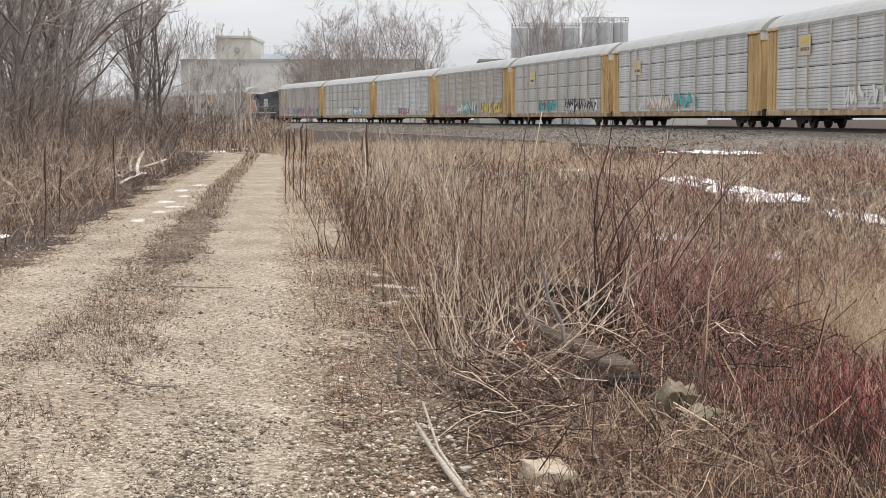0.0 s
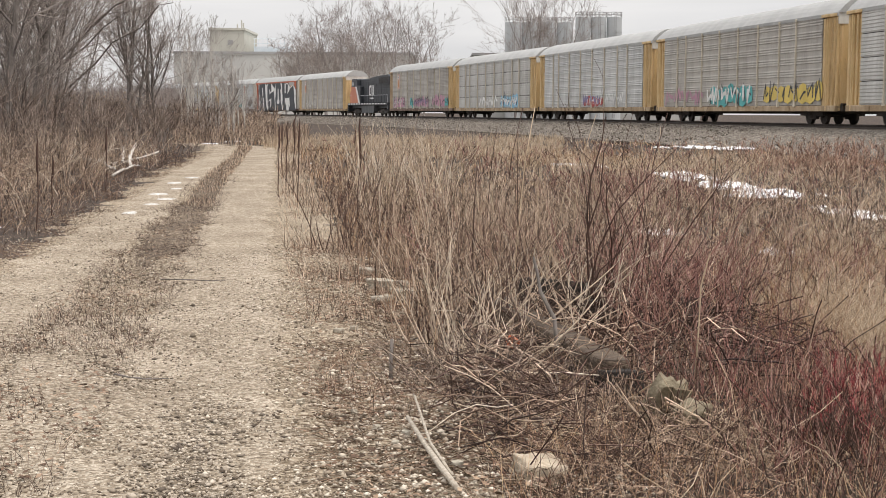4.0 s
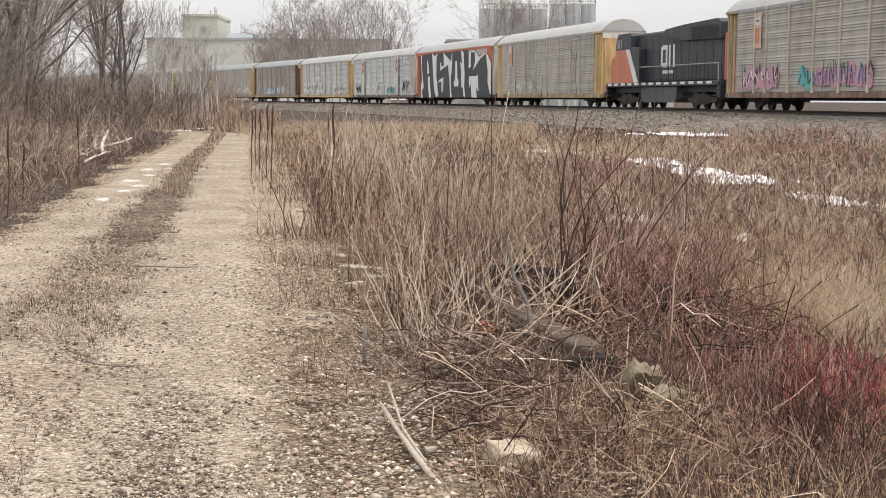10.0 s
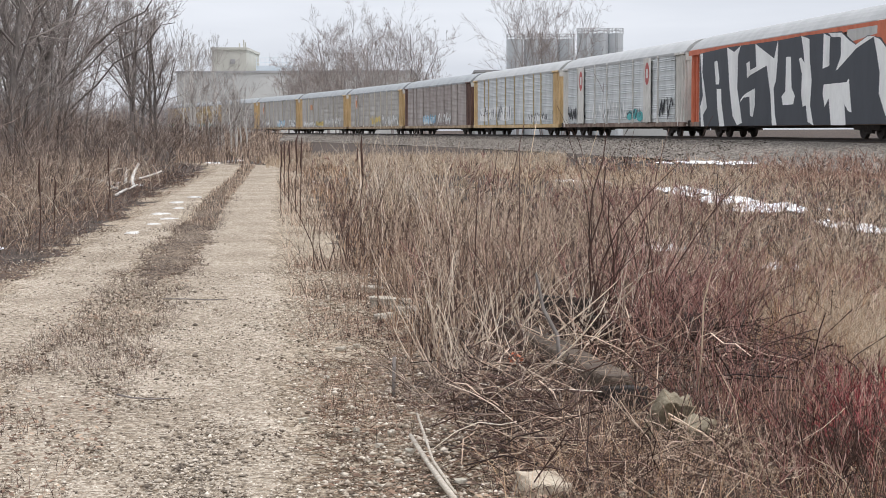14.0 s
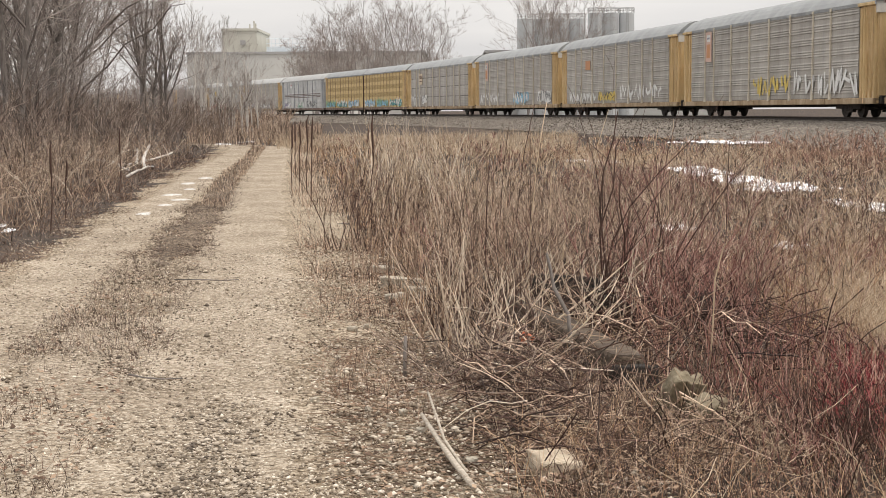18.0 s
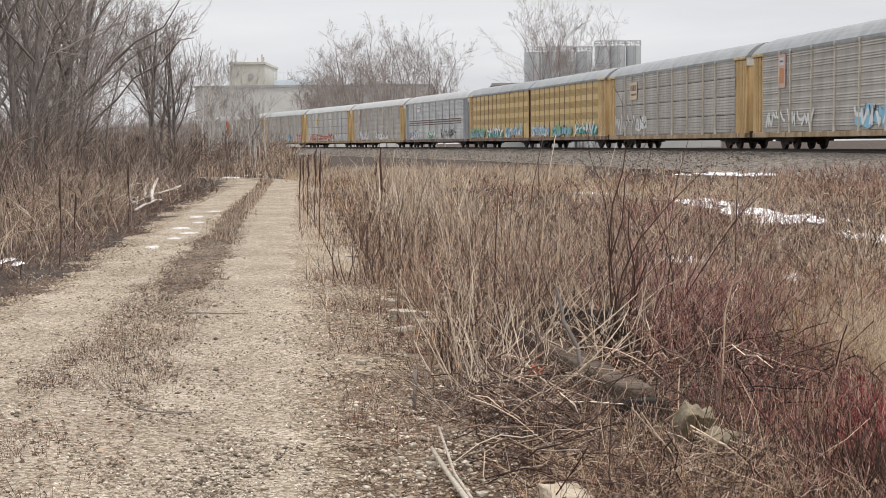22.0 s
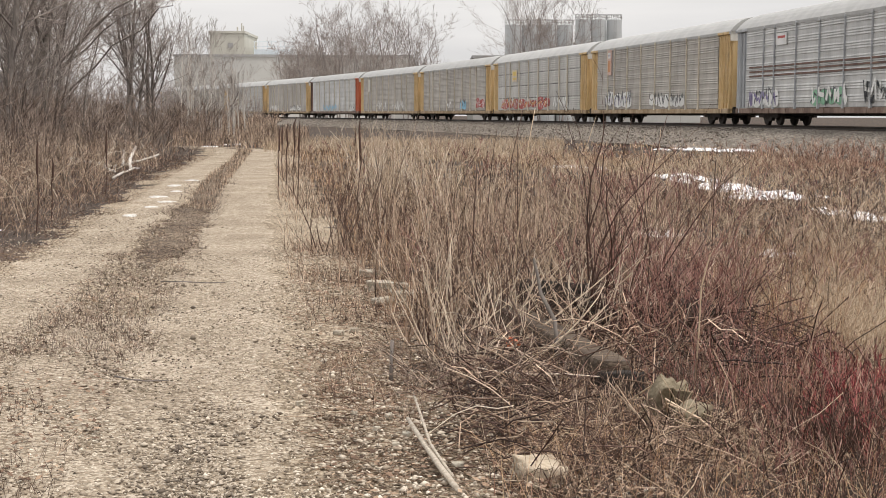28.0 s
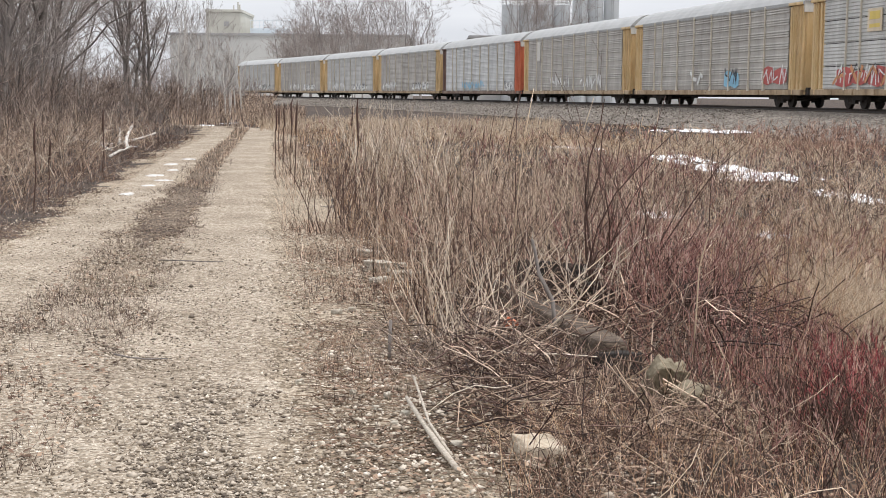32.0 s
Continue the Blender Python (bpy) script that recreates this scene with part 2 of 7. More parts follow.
M["straw"] = stems_mat("pale_straw", [(0, (0.32, 0.23, 0.155)), (0.6, (0.60, 0.465, 0.33)), (1, (0.80, 0.68, 0.53))])
M["field"] = stems_mat("field_grass", [(0, (0.04, 0.022, 0.015)), (0.3, (0.18, 0.098, 0.058)), (0.6, (0.48, 0.298, 0.178)), (0.82, (0.72, 0.49, 0.305)), (1, (0.86, 0.66, 0.45))])
M["rust_grass"] = stems_mat("russet_grass", [(0, (0.05, 0.024, 0.019)), (0.35, (0.21, 0.112, 0.082)), (0.7, (0.45, 0.27, 0.20)), (1, (0.68, 0.48, 0.36))])
M["weed"] = stems_mat("grey_weeds", [(0, (0.025, 0.017, 0.013)), (0.3, (0.13, 0.085, 0.063)), (0.6, (0.41, 0.292, 0.215)), (0.82, (0.67, 0.51, 0.385)), (1, (0.88, 0.72, 0.56))])
M["brush"] = stems_mat("brown_brush", [(0, (0.035, 0.025, 0.020)), (0.45, (0.15, 0.110, 0.090)), (0.75, (0.32, 0.245, 0.203)), (1, (0.62, 0.51, 0.42))])
M["leaf"] = stems_mat("dead_leaves", [(0, (0.06, 0.038, 0.027)), (0.5, (0.21, 0.135, 0.094)), (1, (0.44, 0.32, 0.225))])
M["rubble"] = surface("pale_rubble", [(0.25, (0.26, 0.225, 0.175)), (0.5, (0.42, 0.38, 0.31)), (0.8, (0.62, 0.58, 0.50))], scale=6, bump=0.6)
M["pale_stem"] = stems_mat("cream_stems", [(0, (0.16, 0.115, 0.085)), (0.35, (0.48, 0.375, 0.285)), (0.65, (0.74, 0.615, 0.485)), (1, (0.88, 0.79, 0.66))])
M["orange_leaf"] = surface("orange_leaf", [(0.3, (0.42, 0.10, 0.04)), (0.7, (0.6, 0.2, 0.1))])
M["stucco"] = surface("pale_factory_wall", [(0.3, (0.42, 0.415, 0.395)), (0.7, (0.49, 0.482, 0.46))], scale=0.15, fine_scale=2, bump=0.1, rough=0.9)
M["stucco_warm"] = surface("cream_factory_wall", [(0.3, (0.45, 0.435, 0.38)), (0.7, (0.51, 0.495, 0.44))], scale=0.2, fine_scale=2, bump=0.1, rough=0.9)
M["roof_dark"] = surface("dark_flat_roof", [(0.3, (0.28, 0.275, 0.27)), (0.7, (0.36, 0.355, 0.35))], scale=0.3, bump=0)
M["roof_white"] = surface("white_blue_plant", [(0.3, (0.6, 0.66, 0.7)), (0.7, (0.75, 0.8, 0.83))], scale=0.5, bump=0)
M["silo"] = surface("silo_metal", [(0.3, (0.44, 0.455, 0.46)), (0.7, (0.54, 0.555, 0.56))], scale=0.4, stretch=(1, 1, 0.2), rough=0.55, metal=0.2, bump=0)
M["glass"], _n, _l, _b = mat_base("dark_window", 0.12, 0, 0.6)
_b.inputs["Base Color"].default_value = (0.03, 0.035, 0.04, 1)


def paint(name, a, b_, rough=0.6, metal=0.0, grime=0.35, random_mix=0.12, scale=0.7):
    return surface(name, [(0.22, tuple(v * (1 - grime) for v in a)), (0.45, a), (0.7, b_)], scale=scale, stretch=(1.5, 1.5, 0.45), fine=0.3,
                   fine_scale=9, rough=rough, metal=metal, bump=0.15, bump_scale=6, random_mix=random_mix)


M["galv"] = paint("galvanised_panel", (0.42, 0.41, 0.385), (0.53, 0.52, 0.495), 0.5, 0.25, 0.3, 0.16)
M["galv_brown"] = paint("grimy_panel", (0.37, 0.345, 0.312), (0.48, 0.455, 0.415), 0.6, 0.15, 0.35, 0.16)
M["galv_blue"] = paint("bluish_panel", (0.47, 0.47, 0.46), (0.60, 0.60, 0.585), 0.5, 0.25, 0.3, 0.14)
M["galv_white"] = paint("whitish_panel", (0.50, 0.515, 0.51), (0.64, 0.65, 0.64), 0.55, 0.1, 0.3, 0.1)
M["panel_dark"] = paint("dark_brown_panel", (0.32, 0.275, 0.25), (0.42, 0.375, 0.34), 0.6, 0.1, 0.35, 0.16)
M["panel_yellow"] = paint("yellow_panel", (0.60, 0.44, 0.205), (0.69, 0.53, 0.28), 0.6, 0, 0.25, 0.08)
M["vent_ochre"] = paint("ochre_vent", (0.40, 0.285, 0.125), (0.49, 0.36, 0.175), 0.7, 0, 0.25, 0.06)
M["end_yellow"] = paint("yellow_end", (0.56, 0.395, 0.195), (0.68, 0.51, 0.29), 0.6, 0, 0.4, 0.12, 1.2)
M["end_brown"] = paint("brown_end", (0.13, 0.075, 0.06), (0.21, 0.13, 0.10), 0.6, 0, 0.4, 0.1, 1.2)
M["end_red"] = paint("red_orange_end", (0.50, 0.13, 0.065), (0.58, 0.19, 0.10), 0.6, 0, 0.35, 0.1, 1.2)
M["end_white"] = paint("white_end", (0.58, 0.56, 0.51), (0.70, 0.68, 0.64), 0.6, 0, 0.45, 0.1, 1.2)
M["end_grey"] = paint("grey_end", (0.36, 0.375, 0.39), (0.48, 0.49, 0.50), 0.55, 0.1, 0.3, 0.1, 1.2)
M["sill_tan"] = paint("rusty_tan_sill", (0.36, 0.26, 0.16), (0.50, 0.39, 0.27), 0.7, 0, 0.5, 0.1, 1.0)
M["sill_brown"] = paint("brown_sill", (0.19, 0.13, 0.10), (0.30, 0.23, 0.185), 0.7, 0, 0.5, 0.1, 1.0)
M["roof_car"] = paint("pale_car_roof", (0.37, 0.37, 0.362), (0.43, 0.43, 0.42), 0.55, 0.05, 0.15, 0.2)
M["roof_grey"] = paint("grey_car_roof", (0.27, 0.28, 0.282), (0.34, 0.35, 0.35), 0.5, 0.2, 0.25, 0.14)
M["post"] = paint("weathered_post", (0.58, 0.525, 0.425), (0.70, 0.64, 0.535), 0.6, 0.1, 0.35, 0.1)
M["post_yellow"] = paint("faded_yellow_post", (0.48, 0.38, 0.20), (0.56, 0.47, 0.29), 0.6, 0, 0.35, 0.1)
M["iron"] = surface("dark_running_gear", [(0.3, (0.018, 0.016, 0.015)), (0.7, (0.07, 0.058, 0.05))], scale=3, rough=0.75, bump=0.2)
M["black_paint"] = paint("black_paint", (0.04, 0.044, 0.052), (0.062, 0.067, 0.077), 0.5, 0, 0.3, 0)
M["tank_grey"] = paint("tank_grey", (0.075, 0.08, 0.086), (0.115, 0.12, 0.127), 0.55, 0, 0.3, 0)
M["orange_paint"] = paint("red_orange_paint", (0.50, 0.16, 0.085), (0.58, 0.23, 0.13), 0.45, 0, 0.2, 0)
M["white_paint"] = paint("white_paint", (0.66, 0.66, 0.65), (0.80, 0.80, 0.79), 0.5, 0, 0.2, 0)
for _name, _c in (("spray_white", (0.72, 0.72, 0.70)), ("spray_black", (0.025, 0.027, 0.032)), ("spray_slate", (0.045, 0.05, 0.06)), ("spray_teal", (0.10, 0.40, 0.40)), ("spray_blue", (0.26, 0.50, 0.66)),
                  ("spray_yellow", (0.66, 0.50, 0.13)), ("spray_pink", (0.50, 0.28, 0.36)), ("spray_red", (0.42, 0.09, 0.08)),
                  ("spray_green", (0.22, 0.42, 0.28)), ("spray_violet", (0.23, 0.20, 0.34)), ("spray_orange", (0.55, 0.26, 0.12)), ("placard", (0.60, 0.50, 0.36)),
                  ("sign_pink", (0.62, 0.43, 0.36))):
    M[_name] = paint(_name, _c, tuple(min(0.85, v * 1.15) for v in _c), 0.55, 0, 0.25, 0)

# ---- mesh helpers ----
rng = np.random.default_rng(7)


def raw_mesh(name, verts, faces, mat, smooth=False):
    """A mesh from arrays of points and of faces that all have the same number of corners."""
    verts, faces = np.asarray(verts, np.float32), np.asarray(faces, np.int32)
    me = bpy.data.meshes.new(name)
    k = faces.shape[1]
    me.vertices.add(len(verts))
    me.vertices.foreach_set("co", verts.ravel())
    me.loops.add(faces.size)
    me.loops.foreach_set("vertex_index", faces.ravel())
    me.polygons.add(len(faces))
    me.polygons.foreach_set("loop_start", np.arange(len(faces), dtype=np.int32) * k)
    me.polygons.foreach_set("loop_total", np.full(len(faces), k, np.int32))
    if smooth:
        me.polygons.foreach_set("use_smooth", np.ones(len(faces), bool))
    me.materials.append(mat)
    me.update(calc_edges=True)
    return me


def link_part(name, me, parent=None, label="", mat=None, at=None):
    ob = new(name, me)
    if parent is not None:
        ob.parent = parent
    if at is not None:
        ob.location = at
    if mat is not None:
        ob.material_slots[0].link = "OBJECT"
        ob.material_slots[0].material = mat
    if label:
        ob["label"] = label
    return ob


def part(name, bm, mat, parent=None, label=""):
    me = bpy.data.meshes.new(name)
    bm.to_mesh(me)
    bm.free()
    me.materials.append(mat)
    return link_part(name, me, parent, label)


def add_box(bm, x0, x1, y0, y1, z0, z1, bevel=0.0):
    r = bmesh.ops.create_cube(bm, size=1.0)
    for v in r["verts"]:
        v.co = Vector((x0 + (v.co.x + 0.5) * (x1 - x0), y0 + (v.co.y + 0.5) * (y1 - y0), z0 + (v.co.z + 0.5) * (z1 - z0)))
    if bevel:
        edges = list({e for v in r["verts"] for e in v.link_edges})
        bmesh.ops.bevel(bm, geom=edges, offset=bevel, segments=1, affect="EDGES")
    return r["verts"]


def add_tube(bm, p0, p1, r0, r1=None, sides=10):
    p0, p1 = Vector(p0), Vector(p1)
    d = p1 - p0
    m = Matrix.Translation((p0 + p1) / 2) @ d.to_track_quat("Z", "Y").to_matrix().to_4x4()
    bmesh.ops.create_cone(bm, cap_ends=True, segments=sides, radius1=r0, radius2=r0 if r1 is None else r1, depth=d.length, matrix=m)


def add_prism(bm, outline, axis_y0, axis_y1):
    """An outline in x and z, swept from one y to another."""
    a = [bm.verts.new((x, axis_y0, z)) for x, z in outline]
    b = [bm.verts.new((x, axis_y1, z)) for x, z in outline]
    n = len(outline)
    bm.faces.new(a)
    bm.faces.new(b[::-1])
    for i in range(n):
        bm.faces.new((a[(i + 1) % n], a[i], b[i], b[(i + 1) % n]))
    bmesh.ops.recalc_face_normals(bm, faces=bm.faces[:])


def chains(P, R, sides=3):
    """Points and faces of many tapered stems. P: stems x joints x 3, R: stems x joints."""
    N, K, _ = P.shape
    T = np.gradient(P, axis=1)
    T /= np.linalg.norm(T, axis=2, keepdims=True) + 1e-9
    ref = np.where(np.abs(T[..., 2:3]) > 0.9, np.array([1.0, 0, 0]), np.array([0, 0, 1.0]))
    U = np.cross(T, ref)
    U /= np.linalg.norm(U, axis=2, keepdims=True) + 1e-9
    V = np.cross(T, U)
    ang = np.arange(sides) * 2 * np.pi / sides
    ring = P[:, :, None, :] + R[:, :, None, None] * (np.cos(ang)[:, None] * U[:, :, None, :] + np.sin(ang)[:, None] * V[:, :, None, :])
    idx = np.arange(N * K * sides).reshape(N, K, sides)
    a, b = idx[:, :-1, :], idx[:, 1:, :]
    F = np.stack([a, np.roll(a, -1, 2), np.roll(b, -1, 2), b], -1).reshape(-1, 4)
    return ring.reshape(-1, 3), F


def merged(chunks):
    vs, fs, o = [], [], 0
    for v, f in chunks:
        vs.append(v)
        fs.append(f + o)
        o += len(v)
    return np.concatenate(vs), np.concatenate(fs)


def stand(roots, h, lean, w, joints=4, droop=0.3, sides=3, way=None, curve=0.45):
    """Upright stems: roots n x 3, heights, lean as a share of the height, base radius."""
    n = len(roots)
    a = rng.uniform(0, 2 * np.pi, n) if way is None else way
    out = np.stack([np.cos(a), np.sin(a), np.zeros(n)], 1)
    t = np.linspace(0, 1, joints)
    P = np.repeat(roots[:, None, :], joints, 1).astype(float)
    side = (np.asarray(lean) * h)[:, None] * (curve * t + (1 - curve) * t ** 2)[None]
    P += out[:, None, :] * side[..., None]
    P[:, :, 2] += np.asarray(h)[:, None] * (t - droop * np.minimum(1, np.asarray(lean))[:, None] * t ** 2.5)
    P += rng.normal(0, 0.012, P.shape) * np.asarray(h)[:, None, None] * t[None, :, None]
    R = np.asarray(w)[:, None] * (1 - 0.75 * t)[None]
    return P, R


def sprout(P, R, n, t0, t1, ratio, spread, up=0.15, thick=0.6, joints=4, wob=0.06):
    """Branches on branches: n from each parent between shares t0 and t1 of its length."""
    N, K, _ = P.shape
    t = rng.uniform(t0, t1, (N, n))
    f = t * (K - 1)
    i = np.minimum(f.astype(int), K - 2)
    w = (f - i)[..., None]
    row = np.arange(N)[:, None]
    base = P[row, i] * (1 - w) + P[row, i + 1] * w
    rad = R[row, i] * (1 - w[..., 0]) + R[row, i + 1] * w[..., 0]
    d = P[row, i + 1] - P[row, i]
    d /= np.linalg.norm(d, axis=2, keepdims=True) + 1e-9
    length = np.linalg.norm(np.diff(P, axis=1), axis=2).sum(1)[:, None]
    r = rng.normal(0, 1, d.shape)
    r -= (r * d).sum(2, keepdims=True) * d
    r /= np.linalg.norm(r, axis=2, keepdims=True) + 1e-9
    ang = np.radians(rng.uniform(spread * 0.6, spread * 1.3, (N, n)))[..., None]
    dr = d * np.cos(ang) + r * np.sin(ang)
    dr[..., 2] += up
    dr /= np.linalg.norm(dr, axis=2, keepdims=True) + 1e-9
    L = length * ratio * (1.15 - 0.6 * t) * rng.uniform(0.6, 1.25, (N, n))
    tt = np.linspace(0, 1, joints)
    Q = base[:, :, None, :] + dr[:, :, None, :] * (L[..., None] * tt)[..., None]
    Q[..., 2] += (up * 0.5 * L)[..., None] * tt ** 2
    Q += np.cumsum(rng.normal(0, wob, Q.shape), axis=2) * L[..., None, None] * tt[None, None, :, None]
    RR = (rad * thick)[..., None] * (1 - 0.72 * tt)
    return Q.reshape(-1, joints, 3), RR.reshape(-1, joints)


# ---- ground ----
def relief(x, y):
    """Height of the land: level by the track, gently uneven."""
    r = 0.05 * np.sin(x * 0.21 + 1.3) * np.sin(y * 0.17) + 0.04 * np.sin(x * 0.53 + y * 0.31)
    near = np.clip((np.hypot(x, y) - 12) / 30, 0, 1)
    bank = 0.7 * np.clip((-x - 0.119 * y - 4.6) / 7, 0, 1) * np.clip((y - 12) / 20, 0, 1) * np.clip((140 - y) / 40, 0, 1)
    return r * near + bank


def road_x(y):
    """The middle line of the two-track lane; past 60 m it bends away."""
    y = np.asarray(y, float)
    return -1.16 - 0.119 * y + 0.00017 * np.clip(y, 0, 70) ** 2 - 0.035 * np.clip(y - 60, 0, 9) ** 2


def grid_sheet(xs, ys, zf):
    X, Y = np.meshgrid(xs, ys)
    Z = zf(X, Y)
    v = np.stack([X, Y, Z], -1).reshape(-1, 3)
    idx = np.arange(X.size).reshape(X.shape)
    f = np.stack([idx[:-1, :-1], idx[:-1, 1:], idx[1:, 1:], idx[1:, :-1]], -1).reshape(-1, 4)
    return v, f


def axis(lo, hi, near, step):
    core = np.arange(-near, near + step, step)
    far = near * np.geomspace(1.15, hi / near, 22)
    return np.unique(np.concatenate([-far[far < -lo], core, far]))


gx = axis(-2600, 2600, 30, 0.5)
gy = axis(-2600, 2600, 110, 0.9)
v, f = grid_sheet(gx, gy, lambda X, Y: relief(X, Y) + 0.015 * np.sin(X * 3.1 + Y * 1.7) * np.sin(Y * 2.3 - X))
ground = tagged(new("ground", raw_mesh("ground", v, f, M["soil"], True)), "brown soil covered in dead grass and leaf litter", "ground", kind="structure")


def ribbon(name, y0, y1, left, right, lift, mat, label, steps_per_m=7, across=9, rag=0.12, crown=0.0, taper=None):
    """A strip of lane with ragged edges; left and right are offsets from the middle line."""
    ys = np.concatenate([np.arange(y0, min(y1, 25), 1 / steps_per_m), np.arange(max(y0, 25), y1, 0.4)])
    e1 = left + np.array([rag * (noise.noise((y * 1.7, left, 0)) + 0.7 * noise.noise((y * 5.1, left, 3)) + 0.5 * noise.noise((y * 14, left, 5))) for y in ys])
    e2 = right + np.array([rag * (noise.noise((y * 1.7, right, 9)) + 0.7 * noise.noise((y * 5.1, right, 4)) + 0.5 * noise.noise((y * 14, right, 7))) for y in ys])
    if taper:
        e1, e2 = e1 * np.interp(ys, *taper), e2 * np.interp(ys, *taper)
    if y0 > 5:
        grow = np.clip((ys - y0) / 1.7, 0.02, 1)
        e1, e2 = e1 * grow, e2 * grow
    t = np.linspace(0, 1, across)
    off = e1[:, None] * (1 - t) + e2[:, None] * t
    X = road_x(ys)[:, None] + off
    Y = np.repeat(ys[:, None], across, 1)
    Z = relief(X, Y) + lift - crown * np.sin(np.pi * t)[None] + 0.006 * np.sin(X * 7 + Y * 5)
    Z[:, 0] -= 0.03
    Z[:, -1] -= 0.03
    vv = np.stack([X, Y, Z], -1).reshape(-1, 3)
    idx = np.arange(X.size).reshape(X.shape)
    ff = np.stack([idx[:-1, :-1], idx[:-1, 1:], idx[1:, 1:], idx[1:, :-1]], -1).reshape(-1, 4)
    return tagged(new(name, raw_mesh(name, vv, ff, mat, True)), label, "road", kind="structure")


STRIP = ((8, 18, 27, 48, 64), (1.0, 0.95, 0.68, 0.42, 0.35))
INNER = ((8, 18, 27, 48, 64), (1.0, 1.0, 0.97, 0.93, 0.88))
ribbon("road_shoulder", -40, 68, -1.6, 2.2, 0.024, M["shoulder"], "grey-brown dirty gravel bed of the lane", 7, 15, 0.5)
ribbon("road_wheel_track", -40, 68, 0.26, 1.32, 0.042, M["dust"], "pale compacted limestone wheel track", 14, 11, 0.17, 0.012)
ribbon("road_wheel_track", -40, 68, -1.24, -0.30, 0.042, M["dust"], "pale compacted limestone wheel track", 14, 11, 0.17, 0.012, INNER)
ribbon("road_wheel_track", -40, 11.0, -0.40, 0.40, 0.038, M["dust"], "pale gravel between the wheel tracks", 14, 9, 0.1)
ribbon("road_middle_strip", 14.5, 66, -0.28, 0.36, 0.05, M["strip"], "dark soil strip between the wheel tracks", 14, 7, 0.34, 0.0, STRIP)

# ---- railway ----
S0, S1 = -690.0, 960.0
_s = np.arange(S0, S1 + 1)
_c = np.clip(_s, -40, 330)
HEAD = -0.16995 - 0.00135 * _c + 1.5166e-6 * _c ** 2
_dx, _dy = np.sin(HEAD), np.cos(HEAD)
CX = np.concatenate([[0], np.cumsum((_dx[1:] + _dx[:-1]) / 2)])
CY = np.concatenate([[0], np.cumsum((_dy[1:] + _dy[:-1]) / 2)])
CX += 15.54 - np.interp(0, _s, CX)
CY += 89.15 - np.interp(0, _s, CY)
RAIL_Z = 1.08


def on_line(s, off=0.0, z=0.0):
    """Place on the railway at s metres, off metres to the far side of the near car sides, and the heading."""
    a = np.interp(s, _s, HEAD)
    return np.interp(s, _s, CX) + off * np.cos(a), np.interp(s, _s, CY) - off * np.sin(a), RAIL_Z + z, a


def swept(profile, s_list, close=False):
    """A profile of (off, z) pairs swept along the line."""
    rows = [[on_line(s, o, z)[:3] for o, z in profile] for s in s_list]
    vv = np.array(rows).reshape(-1, 3)
    n, k = len(s_list), len(profile)
    idx = np.arange(n * k).reshape(n, k)
    if close:
        idx = np.concatenate([idx, idx[:, :1]], 1)
    ff = np.stack([idx[:-1, :-1], idx[1:, :-1], idx[1:, 1:], idx[:-1, 1:]], -1).reshape(-1, 4)
    return vv, ff


MID = 1.55
line_s = np.concatenate([np.arange(-680, -60, 20), np.arange(-60, 340, 2.0), np.arange(340, 951, 20)])
v, f = swept([(MID - 7.8, -1.05), (MID - 5.2, -0.66), (MID - 2.6, -0.24), (MID - 1.6, -0.17), (MID + 1.6, -0.17), (MID + 2.6, -0.24), (MID + 6.6, -1.05)], line_s)
v[:, 2] += np.array([0.04 * noise.noise((p[0] * 0.9, p[1] * 0.9, 0)) for p in v])
tagged(new("ballast_bank", raw_mesh("ballast_bank", v, f, M["ballast"], True)), "grey-brown crushed stone ballast bank of the railway", "ballast", kind="structure")
v, f = swept([(MID + 6.4, -1.0), (MID + 9, -0.82), (MID + 40, -0.8), (MID + 46, -1.1)], line_s)
tagged(new("yard", raw_mesh("yard", v, f, M["yard"], True)), "pale gravel yard with old snow beyond the railway", "ground", kind="structure")
n = 9000
st_s, st_o = rng.uniform(-14, 130, n), MID - 1.7 - 5.9 * rng.random(n)
st_z = np.interp(st_o, (MID - 7.8, MID - 5.2, MID - 2.6, MID - 1.6), (-1.05, -0.66, -0.24, -0.17))
at_x, at_y, at_z, _ = on_line(st_s, st_o, st_z)
LOOSE = (at_x, at_y, at_z + 0.03, rng.uniform(0.03, 0.068, n))
rail_profile = [(-0.07, -0.17), (-0.07, -0.155), (-0.012, -0.13), (-0.012, -0.04), (-0.036, -0.03), (-0.036, 0), (0.036, 0), (0.036, -0.03), (0.012, -0.04),
                (0.012, -0.13), (0.07, -0.155), (0.07, -0.17)]
for o in (MID - 0.755, MID + 0.755):
    v, f = swept([(o + a, b) for a, b in rail_profile], line_s, True)
    tagged(new("rail", raw_mesh("rail", v, f, M["rail"])), "dark worn steel rail on the ballast", "rail", "rails of the line", "structure")
sv, sf = [], []
for i, s in enumerate(np.arange(-60, 330, 0.52)):
    x, y, z, a = on_line(s, MID)
    cs, sn = math.cos(a), math.sin(a)
    for dz in (-0.19, -0.165 + 0.006 * (i % 3)):
        for u, w in ((-1.3, -0.115), (1.3, -0.115), (1.3, 0.115), (-1.3, 0.115)):
            sv.append((x + u * cs + w * sn, y - u * sn + w * cs, z + dz))
    b = i * 8
    sf += [(b + 4, b + 5, b + 6, b + 7), (b, b + 1, b + 5, b + 4), (b + 1, b + 2, b + 6, b + 5), (b + 2, b + 3, b + 7, b + 6), (b + 3, b, b + 4, b + 7)]
